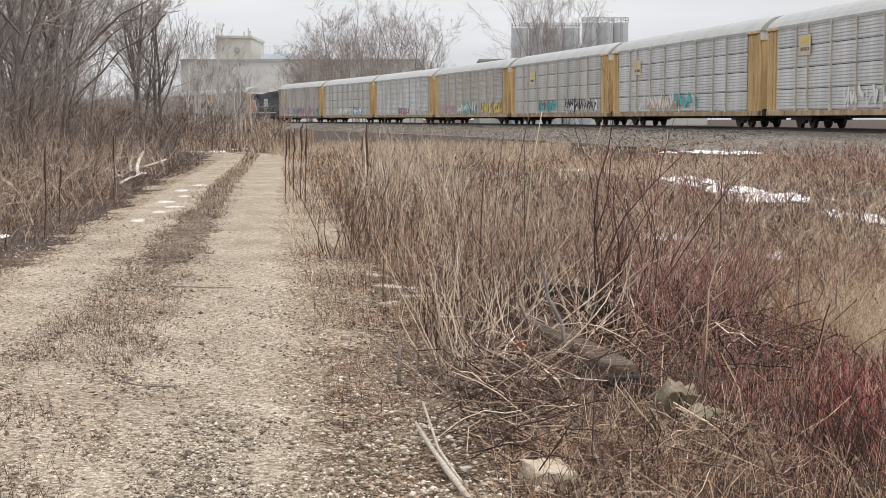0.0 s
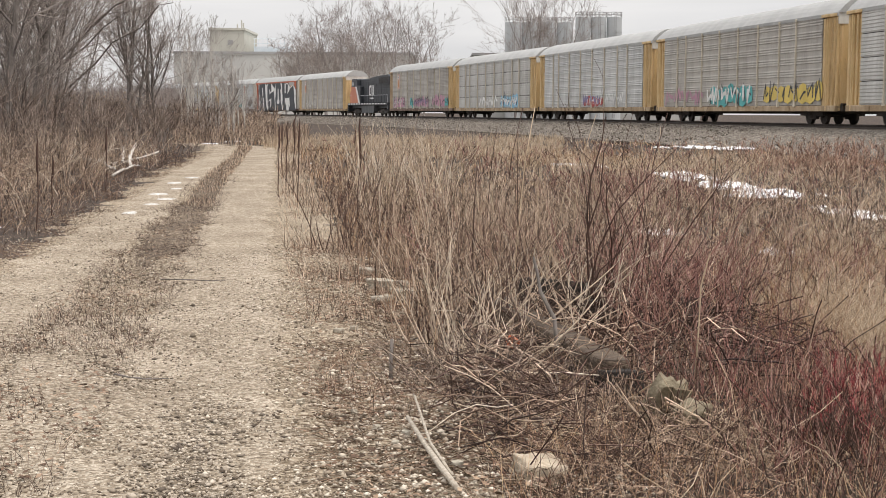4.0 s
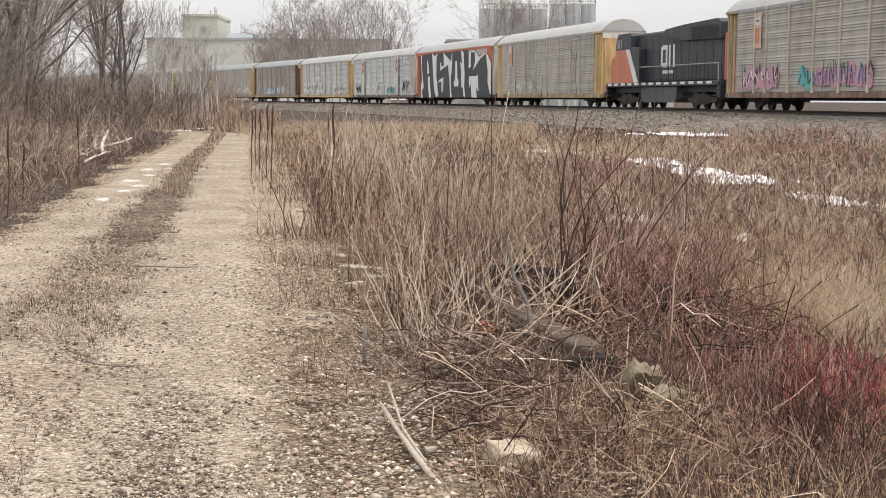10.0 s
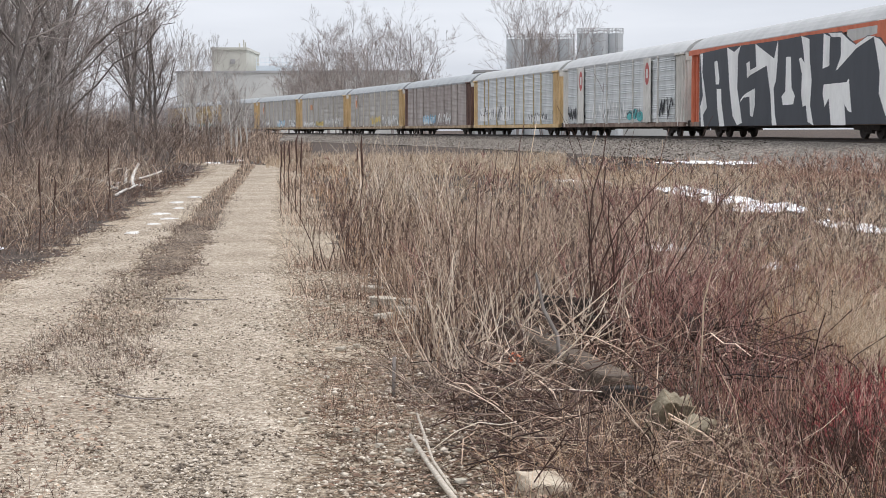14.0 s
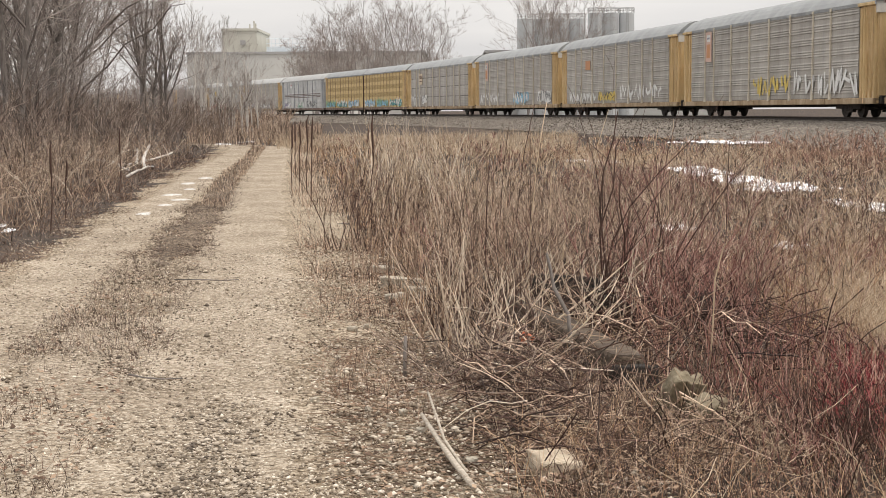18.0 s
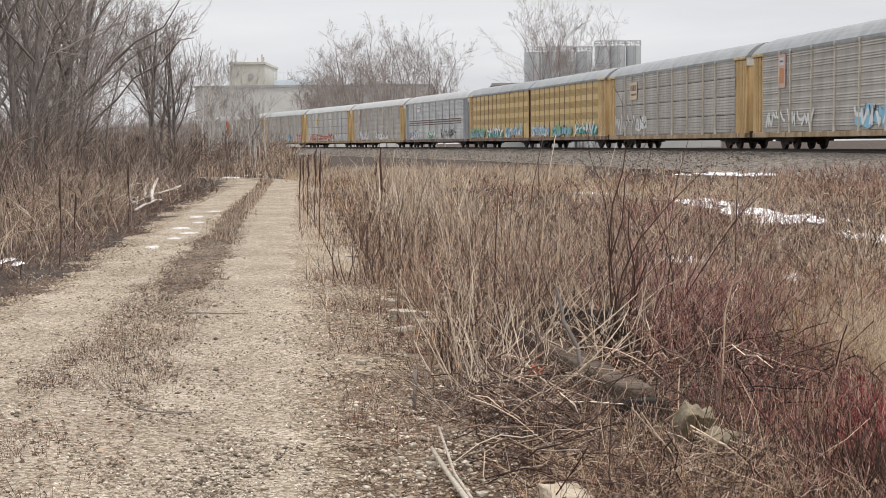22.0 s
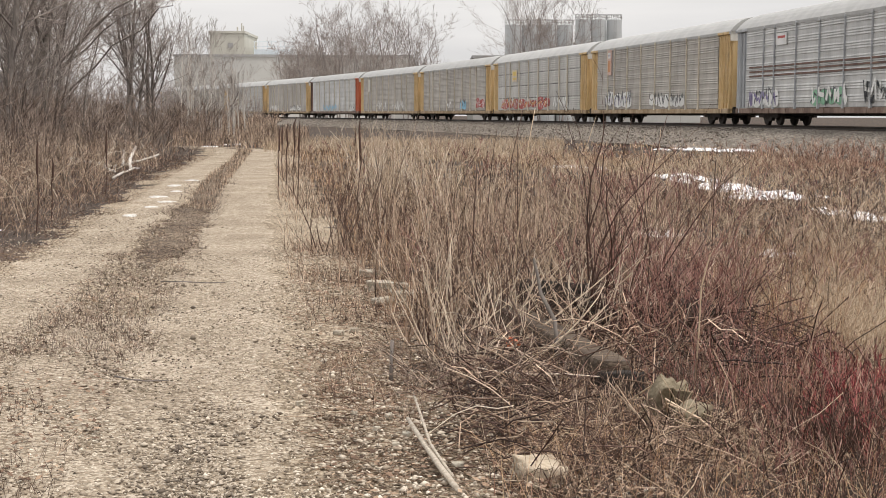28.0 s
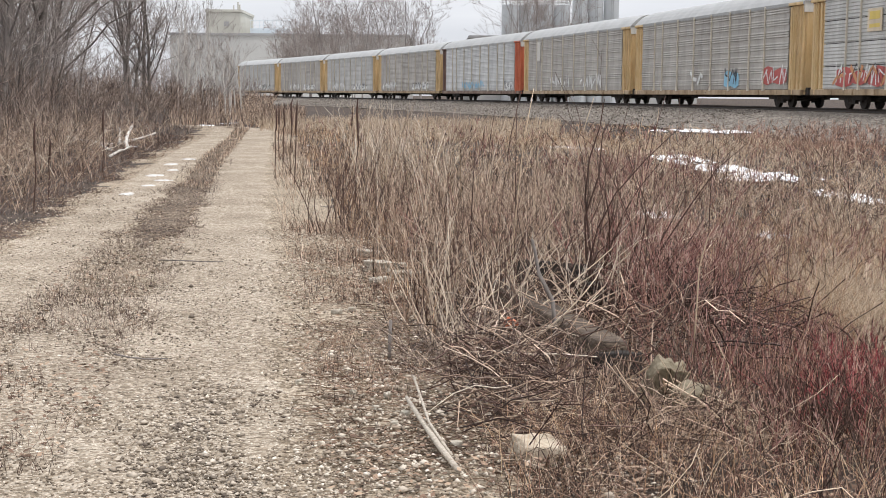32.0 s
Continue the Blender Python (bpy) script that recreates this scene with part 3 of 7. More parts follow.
tagged(new("sleepers", raw_mesh("sleepers", sv, sf, M["tie"])), "weathered timber sleepers sunk in ballast", "sleepers", kind="stuff")

# ---- train ----
PITCH = 28.5
LOCO, YUNIT = 21.4, 22.0
SHARED = {}


def shared(key, build, mat):
    """The mesh that alike pieces share."""
    if key not in SHARED:
        bm = bmesh.new()
        build(bm)
        me = bpy.data.meshes.new(key)
        bm.to_mesh(me)
        bm.free()
        me.materials.append(mat)
        SHARED[key] = me
    return SHARED[key]


def build_panel(w, h, ridges, groups=0):
    """A pressed side sheet: sloping ridges with short undersides; evenly spaced, or in groups of three with a smooth band below each."""
    def go(bm):
        prof = [(0.0, 0.0)]
        deep = 0.034 if groups else 0.022
        if groups:
            pitch = h / groups
            lips = [g * pitch + pitch * (0.36 + 0.205 * q) for g in range(groups) for q in range(3)]
            step = pitch * 0.205
        else:
            step = (h - 0.06) / ridges
            lips = [0.03 + i * step for i in range(ridges)]
        for z in lips:
            prof += [(0.0, z + step * 0.06), (-deep, z + step * 0.18), (-deep * 0.9, z + step * 0.36), (-0.004, z + step * 0.92)]
        prof.append((0.0, h))
        rows = [[bm.verts.new((x, y, z)) for x in (0.0, w)] for y, z in prof]
        for a, b in zip(rows, rows[1:]):
            bm.faces.new((a[0], a[1], b[1], b[0]))
        back = [bm.verts.new((x, 0.03, z)) for x, z in ((0, 0), (w, 0), (w, h), (0, h))]
        bm.faces.new(back[::-1])
        bm.faces.new((rows[-1][0], rows[-1][1], back[2], back[3]))
        bm.faces.new((back[0], back[1], rows[0][1], rows[0][0]))
    return go


def build_post(h, w=0.078, d=0.075):
    def go(bm):
        add_box(bm, -w / 2, w / 2, -d, 0.03, 0, h, 0.015)
        add_prism(bm, [(-w * 1.1, -0.05), (w * 1.1, -0.05), (w * 0.5, 0.42), (-w * 0.5, 0.42)], -d * 1.1, 0.03)
        add_box(bm, -w * 1.1, w * 1.1, -d * 1.05, 0.03, h - 0.12, h + 0.03, 0.01)
    return go


def build_truck(axles=2, base=1.75, wheel=0.42):
    def frame_part(bm):
        half = base * (axles - 1) / 2
        for y in (-1.0, 1.0):
            out = [(-half - 0.5, 0.42), (-half - 0.5, 0.62), (-half + 0.35, 0.68), (-0.5, 0.86), (0.5, 0.86), (half - 0.35, 0.68), (half + 0.5, 0.62), (half + 0.5, 0.42),
                   (half - 0.3, 0.40), (0.55, 0.24), (-0.55, 0.24), (-half + 0.3, 0.40)]
            add_prism(bm, out, y - 0.09, y + 0.09)
            for x in (-0.16, 0.0, 0.16):
                add_tube(bm, (x, y - 0.04, 0.3), (x, y - 0.04, 0.66), 0.08, sides=8)
        add_box(bm, -0.3, 0.3, -1.0, 1.0, 0.55, 0.92, 0.03)
    return frame_part


def build_wheelset(r):
    def go(bm):
        for y in (-0.76, 0.76):
            s = 1 if y > 0 else -1
            add_tube(bm, (0, y - 0.065, 0), (0, y + 0.065, 0), r, sides=22)
            add_tube(bm, (0, y - s * 0.065, 0), (0, y - s * 0.10, 0), r + 0.03, sides=22)
            add_tube(bm, (0, y, 0), (0, y + s * 0.2, 0), 0.13, sides=12)
        add_tube(bm, (0, -0.7, 0), (0, 0.7, 0), 0.08, sides=10)
    return go


def add_truck(parent, x, axles=2, base=1.75, r=0.42):
    t = link_part("truck", shared("truck%d" % axles, build_truck(axles, base), M["iron"]), parent, "dark cast steel truck", at=(x, 0, 0))
    for i in range(axles):
        link_part("wheelset", shared("wheelset%.2f" % r, build_wheelset(r), M["iron"]), t, at=((i - (axles - 1) / 2) * base, 0, r))


SIDE = -1.56   # the near side of a car
BAYS = [2.5, 1.45, 2.75, 2.75, 2.75, 2.75, 2.75, 2.0, 2.9]


def build_end(w, top):
    """The body of an end section, with its head rail and eave bracket."""
    def go(bm):
        add_box(bm, 0, w, SIDE + 0.16, -SIDE - 0.16, 0.64, top, 0.03)
        add_box(bm, -0.08, w + 0.08, SIDE - 0.07, -SIDE + 0.07, top - 0.13, top + 0.02, 0.02)
        add_box(bm, w * 0.30, w * 0.38, SIDE - 0.03, SIDE + 0.16, 0.64, top - 0.1, 0.02)
    return go


def build_door(top):
    """One folding end door leaf: two folds and a bar."""
    def go(bm):
        out = [(0.0, 0.0), (0.05, 0.0), (0.09, 0.33), (0.05, 0.66), (0.09, 1.0), (0.05, 1.33), (0.0, 1.33)]
        a = [bm.verts.new((x, y, 0.95)) for x, y in out]
        b = [bm.verts.new((x, y, top - 0.45)) for x, y in out]
        bm.faces.new(a[::-1]), bm.faces.new(b)
        for i in range(len(out)):
            j = (i + 1) % len(out)
            bm.faces.new((a[i], a[j], b[j], b[i]))
        bmesh.ops.recalc_face_normals(bm, faces=bm.faces[:])
    return go


def build_head(edge, top):
    def go(bm):
        out = [(u * 1.54, edge + (top - edge - 0.03) * (1 - abs(u) ** 2.6)) for u in (-1, -0.9, -0.75, -0.5, 0, 0.5, 0.75, 0.9, 1)]
        ring = [(-1.5, edge - 0.5), (1.5, edge - 0.5)] + out[::-1]
        a = [bm.verts.new((0.0, y, z)) for y, z in ring]
        b = [bm.verts.new((0.09, y, z)) for y, z in ring]
        bm.faces.new(a), bm.faces.new(b[::-1])
        for i in range(len(ring)):
            j = (i + 1) % len(ring)
            bm.faces.new((a[j], a[i], b[i], b[j]))
        bmesh.ops.recalc_face_normals(bm, faces=bm.faces[:])
    return go


def add_end(parent, x, w, top, mat):
    """An end section of the car with upright ribs."""
    body = link_part("end_section", shared("end%.2f" % w, build_end(w, top), M["end_yellow"]), parent, mat=mat, at=(x, 0, 0))
    def rib(bm):
        add_box(bm, -0.11, 0.11, SIDE + 0.02, SIDE + 0.16, 0.64, top - 0.16, 0.03)
    for i in range(4):
        link_part("rib", shared("rib%.2f" % top, rib, M["end_yellow"]), body, mat=mat, at=(0.12 + i * (w - 0.24) / 3, 0, 0))


def build_roof(length, z_edge, z_top, half=1.58):
    def go(bm):
        n, m = 15, int(length / 1.2)
        rows = []
        for j in range(m + 1):
            x = -length / 2 + length * j / m
            inset = 0.06 if j in (0, m) else 0.0
            row = []
            for i in range(n + 1):
                u = -1 + 2 * i / n
                z = z_edge + (z_top - z_edge - inset) * (1 - abs(u) ** 2.6)
                row.append(bm.verts.new((x, u * half, z + (0.015 if j % 2 else 0))))
            rows.append(row)
        for a, b in zip(rows, rows[1:]):
            for i in range(n):
                bm.faces.new((a[i], b[i], b[i + 1], a[i + 1]))
        for row in (rows[0], rows[-1]):
            bm.faces.new(row)
        for y in (-half, half):
            add_box(bm, -length / 2, length / 2, y - 0.03, y + 0.03, z_edge - 0.14, z_edge + 0.02)
        bmesh.ops.recalc_face_normals(bm, faces=bm.faces[:])
    return go


def build_sill(length):
    def go(bm):
        add_box(bm, -length / 2, length / 2, SIDE - 0.02, SIDE + 0.16, 0.62, 0.90, 0.02)
        add_box(bm, -length / 2, length / 2, -SIDE - 0.16, -SIDE + 0.02, 0.62, 0.90, 0.02)
        add_box(bm, -length / 2, length / 2, SIDE + 0.1, -SIDE - 0.1, 0.78, 0.88)
        for i in range(int(length / 2.4) + 1):
            x = -length / 2 + 0.3 + i * 2.4
            add_box(bm, x - 0.06, x + 0.06, SIDE - 0.05, SIDE + 0.02, 0.64, 0.88, 0.01)
    return go


def build_underframe(length):
    def go(bm):
        add_box(bm, -length / 2, length / 2, -0.35, 0.35, 0.5, 1.0, 0.03)
        for s in (-1, 1):
            add_box(bm, s * length * 0.30 - 1.1, s * length * 0.30 + 1.1, -1.2, 1.2, 0.62, 0.9, 0.02)
            add_box(bm, s * (length / 2) - 0.25, s * (length / 2) + 0.25, -1.3, 1.3, 0.62, 1.0, 0.02)
            add_tube(bm, (s * length / 2, 0, 0.85), (s * (length / 2 + 0.55), 0, 0.85), 0.12, sides=8)
            add_box(bm, s * (length / 2 + 0.4) - 0.18, s * (length / 2 + 0.4) + 0.18, -0.16, 0.16, 0.70, 1.0, 0.03)
    return go


def flat_piece(bm, pts, y, thick=0.008):
    """A flat painted shape on the near side; points as x, z."""
    a = [bm.verts.new((x, y, z)) for x, z in pts]
    b = [bm.verts.new((x, y + thick, z)) for x, z in pts]
    n = len(pts)
    fs = [bm.faces.new(a), bm.faces.new(b[::-1])]
    for i in range(n):
        fs.append(bm.faces.new((a[(i + 1) % n], a[i], b[i], b[(i + 1) % n])))
    bmesh.ops.recalc_face_normals(bm, faces=fs)


def scrawl(seed, x0, x1, z0, z1, stroke=0.2, n=0):
    """Looping spray strokes that read as lettering, with no letters."""
    def go(bm):
        r = random.Random(seed)
        count = n or max(3, int((x1 - x0) / 0.75))
        w = (x1 - x0) / count * 1.15
        for i in range(count):
            cx = x0 + (i + 0.5) * w / 1.15
            hw, hh = 0.5 * w * r.uniform(0.75, 1.1), 0.5 * (z1 - z0) * r.uniform(0.7, 1.0)
            lean, cz = r.uniform(-0.1, 0.3), (z0 + z1) / 2 + r.uniform(-0.06, 0.06) * (z1 - z0)
            # jagged strokes that rise and fall
            jog, up = [], r.choice((-1, 1))
            for q in range(r.choice((3, 4, 4))):
                jog.append((hw * (-0.9 + 0.55 * q + r.uniform(-0.5, 0.3)), hh * up * r.uniform(0.5, 1.0)))
                up = -up if r.random() < 0.75 else 0.2 * up
            path = []
            for (ax, az), (bx, bz) in zip(jog, jog[1:]):
                for q in range(3):
                    px, pz = ax + (bx - ax) * q / 3, az + (bz - az) * q / 3
                    path.append((cx + px + lean * pz, cz + pz))
            path.append((cx + jog[-1][0] + lean * jog[-1][1], cz + jog[-1][1]))
            y = -0.004 * (i % 3)
            s = stroke * r.uniform(0.7, 1.25) / 2
            last = None
            for j, (px, pz) in enumerate(path):
                qx, qz = path[min(j + 1, len(path) - 1)]
                ox, oz = path[max(j - 1, 0)]
                dx, dz = qx - ox, qz - oz
                L = math.hypot(dx, dz) + 1e-6
                now = (bm.verts.new((px - dz / L * s, y, pz + dx / L * s)), bm.verts.new((px + dz / L * s, y, pz - dx / L * s)))
                if last:
                    bm.faces.new((last[0], last[1], now[1], now[0]))
                last = now
    return go


def blob(seed, x0, x1, z0, z1, n=0):
    """A patch of sprayed fill with an uneven edge, in a few swellings."""
    def go(bm):
        r = random.Random(seed)
        count = n or max(2, int((x1 - x0) / 0.85))
        w = (x1 - x0) / count
        for i in range(count):
            a0, a1 = x0 + i * w + 0.01 * w, x0 + (i + 1) * w - 0.02 * w
            h0, h1 = z0 + r.uniform(0, 0.2) * (z1 - z0), z1 - r.uniform(0, 0.3) * (z1 - z0)
            m = (a0 + a1) / 2
            flat_piece(bm, [(a0 - 0.1, h0 + 0.1), (m, h0 - 0.03), (a1, h0 + 0.12), (a1 + 0.05, (h0 + h1) / 2), (a1 - 0.06, h1 - 0.1), (m, h1), (a0 + 0.04, h1 - 0.14), (a0 - 0.05, (h0 + h1) / 2)],
                       0, 0.003)
    return go


FACE = SIDE - 0.055


def pieces(bm):
    """The separate pieces of a bmesh, as lists of points and faces."""
    bm.verts.index_update()
    seen, out = set(), []
    for start in bm.verts:
        if start.index in seen:
            continue
        stack, island = [start], []
        seen.add(start.index)
        while stack:
            v = stack.pop()
            island.append(v)
            for e in v.link_edges:
                o = e.other_vert(v)
                if o.index not in seen:
                    seen.add(o.index)
                    stack.append(o)
        where = {v.index: k for k, v in enumerate(island)}
        faces = {f for v in island for f in v.link_faces}
        out.append(([tuple(v.co) for v in island], [[where[v.index] for v in f.verts] for f in sorted(faces, key=lambda f: f.index)]))
    bm.free()
    return out


def spray(parent, kind, colour, seed, x0, x1, z0, z1, depth=0.0, **kw):
    z0, z1 = z0 - 0.62, z1 - 0.38
    layers = [(scrawl if kind == "scrawl" else blob)(seed, x0, x1, z0, z1, **kw)]
    tones = [(colour, 0.0, "sprayed graffiti stroke" if kind == "scrawl" else "sprayed graffiti fill")]
    if kind == "blob":
        layers.append(scrawl(seed + 500, x0, x1, z0, z1 + 0.1, 0.1))
        tones.append(("spray_white" if colour in ("spray_red", "spray_orange") else "spray_slate", 0.006, "sprayed graffiti outline"))
    for build, (tone, lift, label) in zip(layers, tones):
        bm = bmesh.new()
        build(bm)
        bm.faces.index_update()
        for points, faces in pieces(bm):
            me = bpy.data.meshes.new("graffiti")
            me.from_pydata(points, [], faces)
            me.materials.append(M[tone])
            link_part("graffiti", me, parent, label, at=(0, FACE - depth - lift, 0))


def placard(parent, x, z, w, h, base, marks=(), name="placard"):
    """A reporting plate with a plain emblem."""
    bm = bmesh.new()
    flat_piece(bm, [(x - w / 2, z - h / 2), (x + w / 2, z - h / 2), (x + w / 2, z + h / 2), (x - w / 2, z + h / 2)], 0, 0.02)
    p = part(name, bm, M[base], parent)
    p.location = (0, FACE - 0.022, 0)
    for mx, mz, mw, mh, c in marks:
        bm = bmesh.new()
        flat_piece(bm, [(x + mx - mw / 2, z + mz - mh / 2), (x + mx + mw / 2, z + mz - mh / 2), (x + mx + mw / 2, z + mz + mh / 2), (x + mx - mw / 2, z + mz + mh / 2)], -0.006, 0.004)
        part("emblem", bm, M[c], p)
    return p


def autorack(label, panel="galv", end="end_yellow", sill="sill_tan", roof="roof_car", post="post", ends=None, sheets=1, group="covered car carriers"):
    """A covered car carrier: side sheets in bays between posts, ribbed ends, curved roof, two trucks."""
    e = tagged(new("autorack_wagon"), label, "rail wagon", group)
    length, edge, top = 27.3, 5.19, 6.05
    end_w = 1.6
    link_part("roof", shared("roof_long", build_roof(length + 0.3, edge, top), M["roof_car"]), e, mat=M[roof])
    link_part("sill", shared("sill_long", build_sill(length), M["sill_tan"]), e, mat=M[sill])
    link_part("underframe", shared("underframe_long", build_underframe(length), M["iron"]), e)
    ea, eb = ends or (end, end)
    add_end(e, -length / 2, end_w, edge - 0.02, M[ea])
    add_end(e, length / 2 - end_w, end_w, edge - 0.02, M[eb])
    for sx, em in ((1, eb), (-1, ea)):
        for y in (-1.34, 0.01):
            door = link_part("end_door", shared("end_door", build_door(edge), M["end_yellow"]), e, mat=M[em], at=(sx * length / 2, y, 0))
            door.scale = (sx, 1, 1)
        head = link_part("door_head", shared("door_head", build_head(edge, top), M["end_white"]), e, "pale arched head over the end doors", mat=M["end_white"], at=(sx * length / 2, 0, 0))
        head.scale = (sx, 1, 1)
    room = length - 2 * end_w
    k = room / sum(BAYS)
    x = -length / 2 + end_w
    z0, z1 = 0.90, edge - 0.06
    sh = (z1 - z0) / sheets
    for i, b in enumerate(BAYS):
        w = b * k
        for j in range(sheets):
            me = shared("panel%.2f_%d" % (w, sheets), build_panel(w, sh - 0.035, 6, 0 if sheets > 1 else 7), M["galv"])
            link_part("side_panel", me, e, mat=M[panel], at=(x, SIDE, z0 + j * sh + 0.02))
        if i:
            link_part("post", shared("post", build_post(z1 - z0), M["post"]), e, mat=M[post], at=(x, SIDE - 0.02, z0))
        x += w
    link_part("far_side", shared("far_side", lambda bm: add_box(bm, -room / 2, room / 2, -SIDE - 0.06, -SIDE, z0, z1), M["galv"]), e, mat=M[panel])
    link_part("inner_lining", shared("lining", lambda bm: add_box(bm, -room / 2, room / 2, SIDE + 0.06, SIDE + 0.1, z0, z1), M["iron"]), e)
    for sx in (-1, 1):
        add_truck(e, sx * 9.9)
    bm = bmesh.new()
    for zz in range(9):
        add_box(bm, length / 2 - 0.55, length / 2 - 0.15, SIDE - 0.06, SIDE - 0.03, 1.4 + zz * 0.41, 1.43 + zz * 0.41)
    for xx in (-0.56, -0.14):
        add_box(bm, length / 2 + xx - 0.02, length / 2 + xx + 0.02, SIDE - 0.07, SIDE - 0.02, 1.2, 5.0)
    part("ladder", bm, M[eb], e)
    return e


def yellow_unit(label, lead):
    """One half of an articulated yellow car carrier with vertical ribs and rows of vents."""
    e = tagged(new("articulated_wagon"), label, "rail wagon", "yellow articulated pair")
    length, edge, top = 21.3, 5.25, 6.05
    link_part("roof", shared("roof_mid", build_roof(length + 0.4, edge, top), M["roof_grey"]), e)
    link_part("sill", shared("sill_mid", build_sill(length), M["sill_brown"]), e, mat=M["sill_brown"])
    link_part("underframe", shared("underframe_mid", build_underframe(length), M["iron"]), e)
    link_part("inner_body", shared("ybody", lambda bm: add_box(bm, -length / 2 + 0.2, length / 2 - 0.2, SIDE + 0.06, -SIDE, 0.9, 5.2), M["end_brown"]), e)
    end_w = 1.5
    x = -length / 2 if lead else -length / 2 + 0.02
    far_x = length / 2 - end_w if lead else -length / 2
    add_end(e, far_x, end_w, edge - 0.02, M["end_yellow"])
    start = -length / 2 + (0.0 if lead else end_w)
    n, room = 13, length - end_w
    w = room / n
    for i in range(n):
        def sheet(bm):
            add_box(bm, 0.03, w - 0.03, 0.0, 0.06, 0.90, 5.12, 0.015)
        link_part("side_panel", shared("ysheet", sheet, M["panel_yellow"]), e, at=(start + i * w, SIDE + 0.02, 0))
        for zz in (2.25, 3.2, 4.15):
            def vent(bm):
                for q in range(6):
                    add_box(bm, 0.16, w - 0.16, -0.014, 0.01, q * 0.09, q * 0.09 + 0.066)
            link_part("vent", shared("yvent", vent, M["vent_ochre"]), e, "dull ochre perforated vent", at=(start + i * w, SIDE + 0.02, zz))
        link_part("post", shared("ypost", build_post(4.22, 0.045, 0.03), M["end_brown"]), e, at=(start + i * w, SIDE + 0.02, 0.90))
    add_truck(e, -8.2)
    add_truck(e, 8.2)
    return e


def locomotive():
    e = tagged(new("diesel_locomotive"), "black diesel locomotive with red-orange cab end and white stripe", "locomotive")
    def frame_go(bm):
        add_box(bm, -10.2, 10.2, -1.5, 1.5, 1.32, 1.58, 0.03)
        add_box(bm, -10.0, 10.0, -0.9, 0.9, 0.95, 1.34, 0.03)
        for s in (-1, 1):
            add_box(bm, s * 10.25 - 0.12, s * 10.25 + 0.12, -1.45, 1.45, 0.62, 1.6, 0.03)
            add_tube(bm, (s * 10.2, 0, 0.85), (s * 10.75, 0, 0.85), 0.14)
            for y in (-1.42, 1.42):
                for k in range(4):
                    add_box(bm, s * 9.85 - 0.35, s * 9.85 + 0.35, y - 0.14, y + 0.14, 0.45 + k * 0.3, 0.5 + k * 0.3)
    bm = bmesh.new()
    frame_go(bm)
    part("frame", bm, M["black_paint"], e)
    bm = bmesh.new()
    add_prism(bm, [(-2.9, 0.35), (-3.2, 0.6), (-3.2, 1.3), (3.2, 1.3), (3.2, 0.6), (2.9, 0.35)], -1.35, 1.35)
    part("fuel_tank", bm, M["tank_grey"], e, "grey fuel tank")
    bm = bmesh.new()
    add_box(bm, -5.2, 9.7, -0.98, 0.98, 1.58, 4.72, 0.1)
    for i in range(11):
        x = -4.6 + i * 1.28
        add_box(bm, x, x + 1.12, -1.005, -0.97, 1.75, 3.35, 0.015)
        add_box(bm, x, x + 1.12, -1.0, -0.97, 3.45, 4.35, 0.015)
    part("long_hood", bm, M["black_paint"], e)
    bm = bmesh.new()
    add_prism(bm, [(3.6, 4.0), (0.6, 4.5), (0.6, 4.74), (3.8, 4.9), (9.3, 5.02), (9.75, 4.8), (9.75, 3.9)], -1.24, 1.24)
    rad = part("radiator", bm, M["black_paint"], e)
    bm = bmesh.new()
    for k in range(9):
        add_box(bm, 5.2, 9.4, -1.27, -1.24, 4.0 + k * 0.08, 4.04 + k * 0.08)
    part("radiator_grille", bm, M["iron"], rad)
    bm = bmesh.new()
    add_box(bm, -0.6, 2.4, -0.7, 0.7, 4.55, 4.78, 0.06)
    add_tube(bm, (0.9, 0, 4.7), (0.9, 0, 5.0), 0.24)
    part("exhaust", bm, M["black_paint"], e)
    bm = bmesh.new()
    for k in range(3):
        add_tube(bm, (2.8 + k * 0.7, 0, 4.5), (2.8 + k * 0.7, 0, 4.7), 0.42, sides=14)
    part("roof_fan", bm, M["iron"], e)
    # cab end
    bm = bmesh.new()
    add_prism(bm, [(-8.3, 1.58), (-8.5, 3.0), (-8.2, 4.45), (-7.8, 4.78), (-5.4, 4.78), (-5.2, 4.6), (-5.2, 3.9), (-3.5, 3.75), (-3.5, 1.58)], -1.45, 1.45)
    cab = part("cab", bm, M["black_paint"], e, "black and red-orange cab")
    bm = bmesh.new()
    add_prism(bm, [(-10.05, 1.58), (-10.1, 2.9), (-9.8, 3.25), (-8.35, 3.45), (-8.35, 1.58)], -1.2, 1.2)
    part("nose", bm, M["orange_paint"], e, "red-orange nose")
    for x0, x1 in ((-7.95, -7.35), (-7.25, -6.85)):
        bm = bmesh.new()
        add_box(bm, x0, x1, -1.485, -1.44, 3.8, 4.4, 0.02)
        part("cab_window", bm, M["glass"], cab)
    bm = bmesh.new()
    add_box(bm, -8.46, -8.38, -1.1, -0.15, 3.5, 4.15)
    add_box(bm, -8.46, -8.38, 0.15, 1.1, 3.5, 4.15)
    part("windscreen", bm, M["glass"], cab)
    for pts, c in (([(-4.5, 1.6), (-6.2, 3.74), (-5.45, 3.74), (-3.65, 1.6)], "white_paint"), ([(-8.28, 1.6), (-4.5, 1.6), (-6.2, 3.74), (-8.36, 3.74), (-8.46, 3.0)], "orange_paint")):
        bm = bmesh.new()
        flat_piece(bm, pts, -1.462, 0.008)
        part("stripe", bm, M[c], cab, "white slanting stripe" if c == "white_paint" else "red-orange paint field")
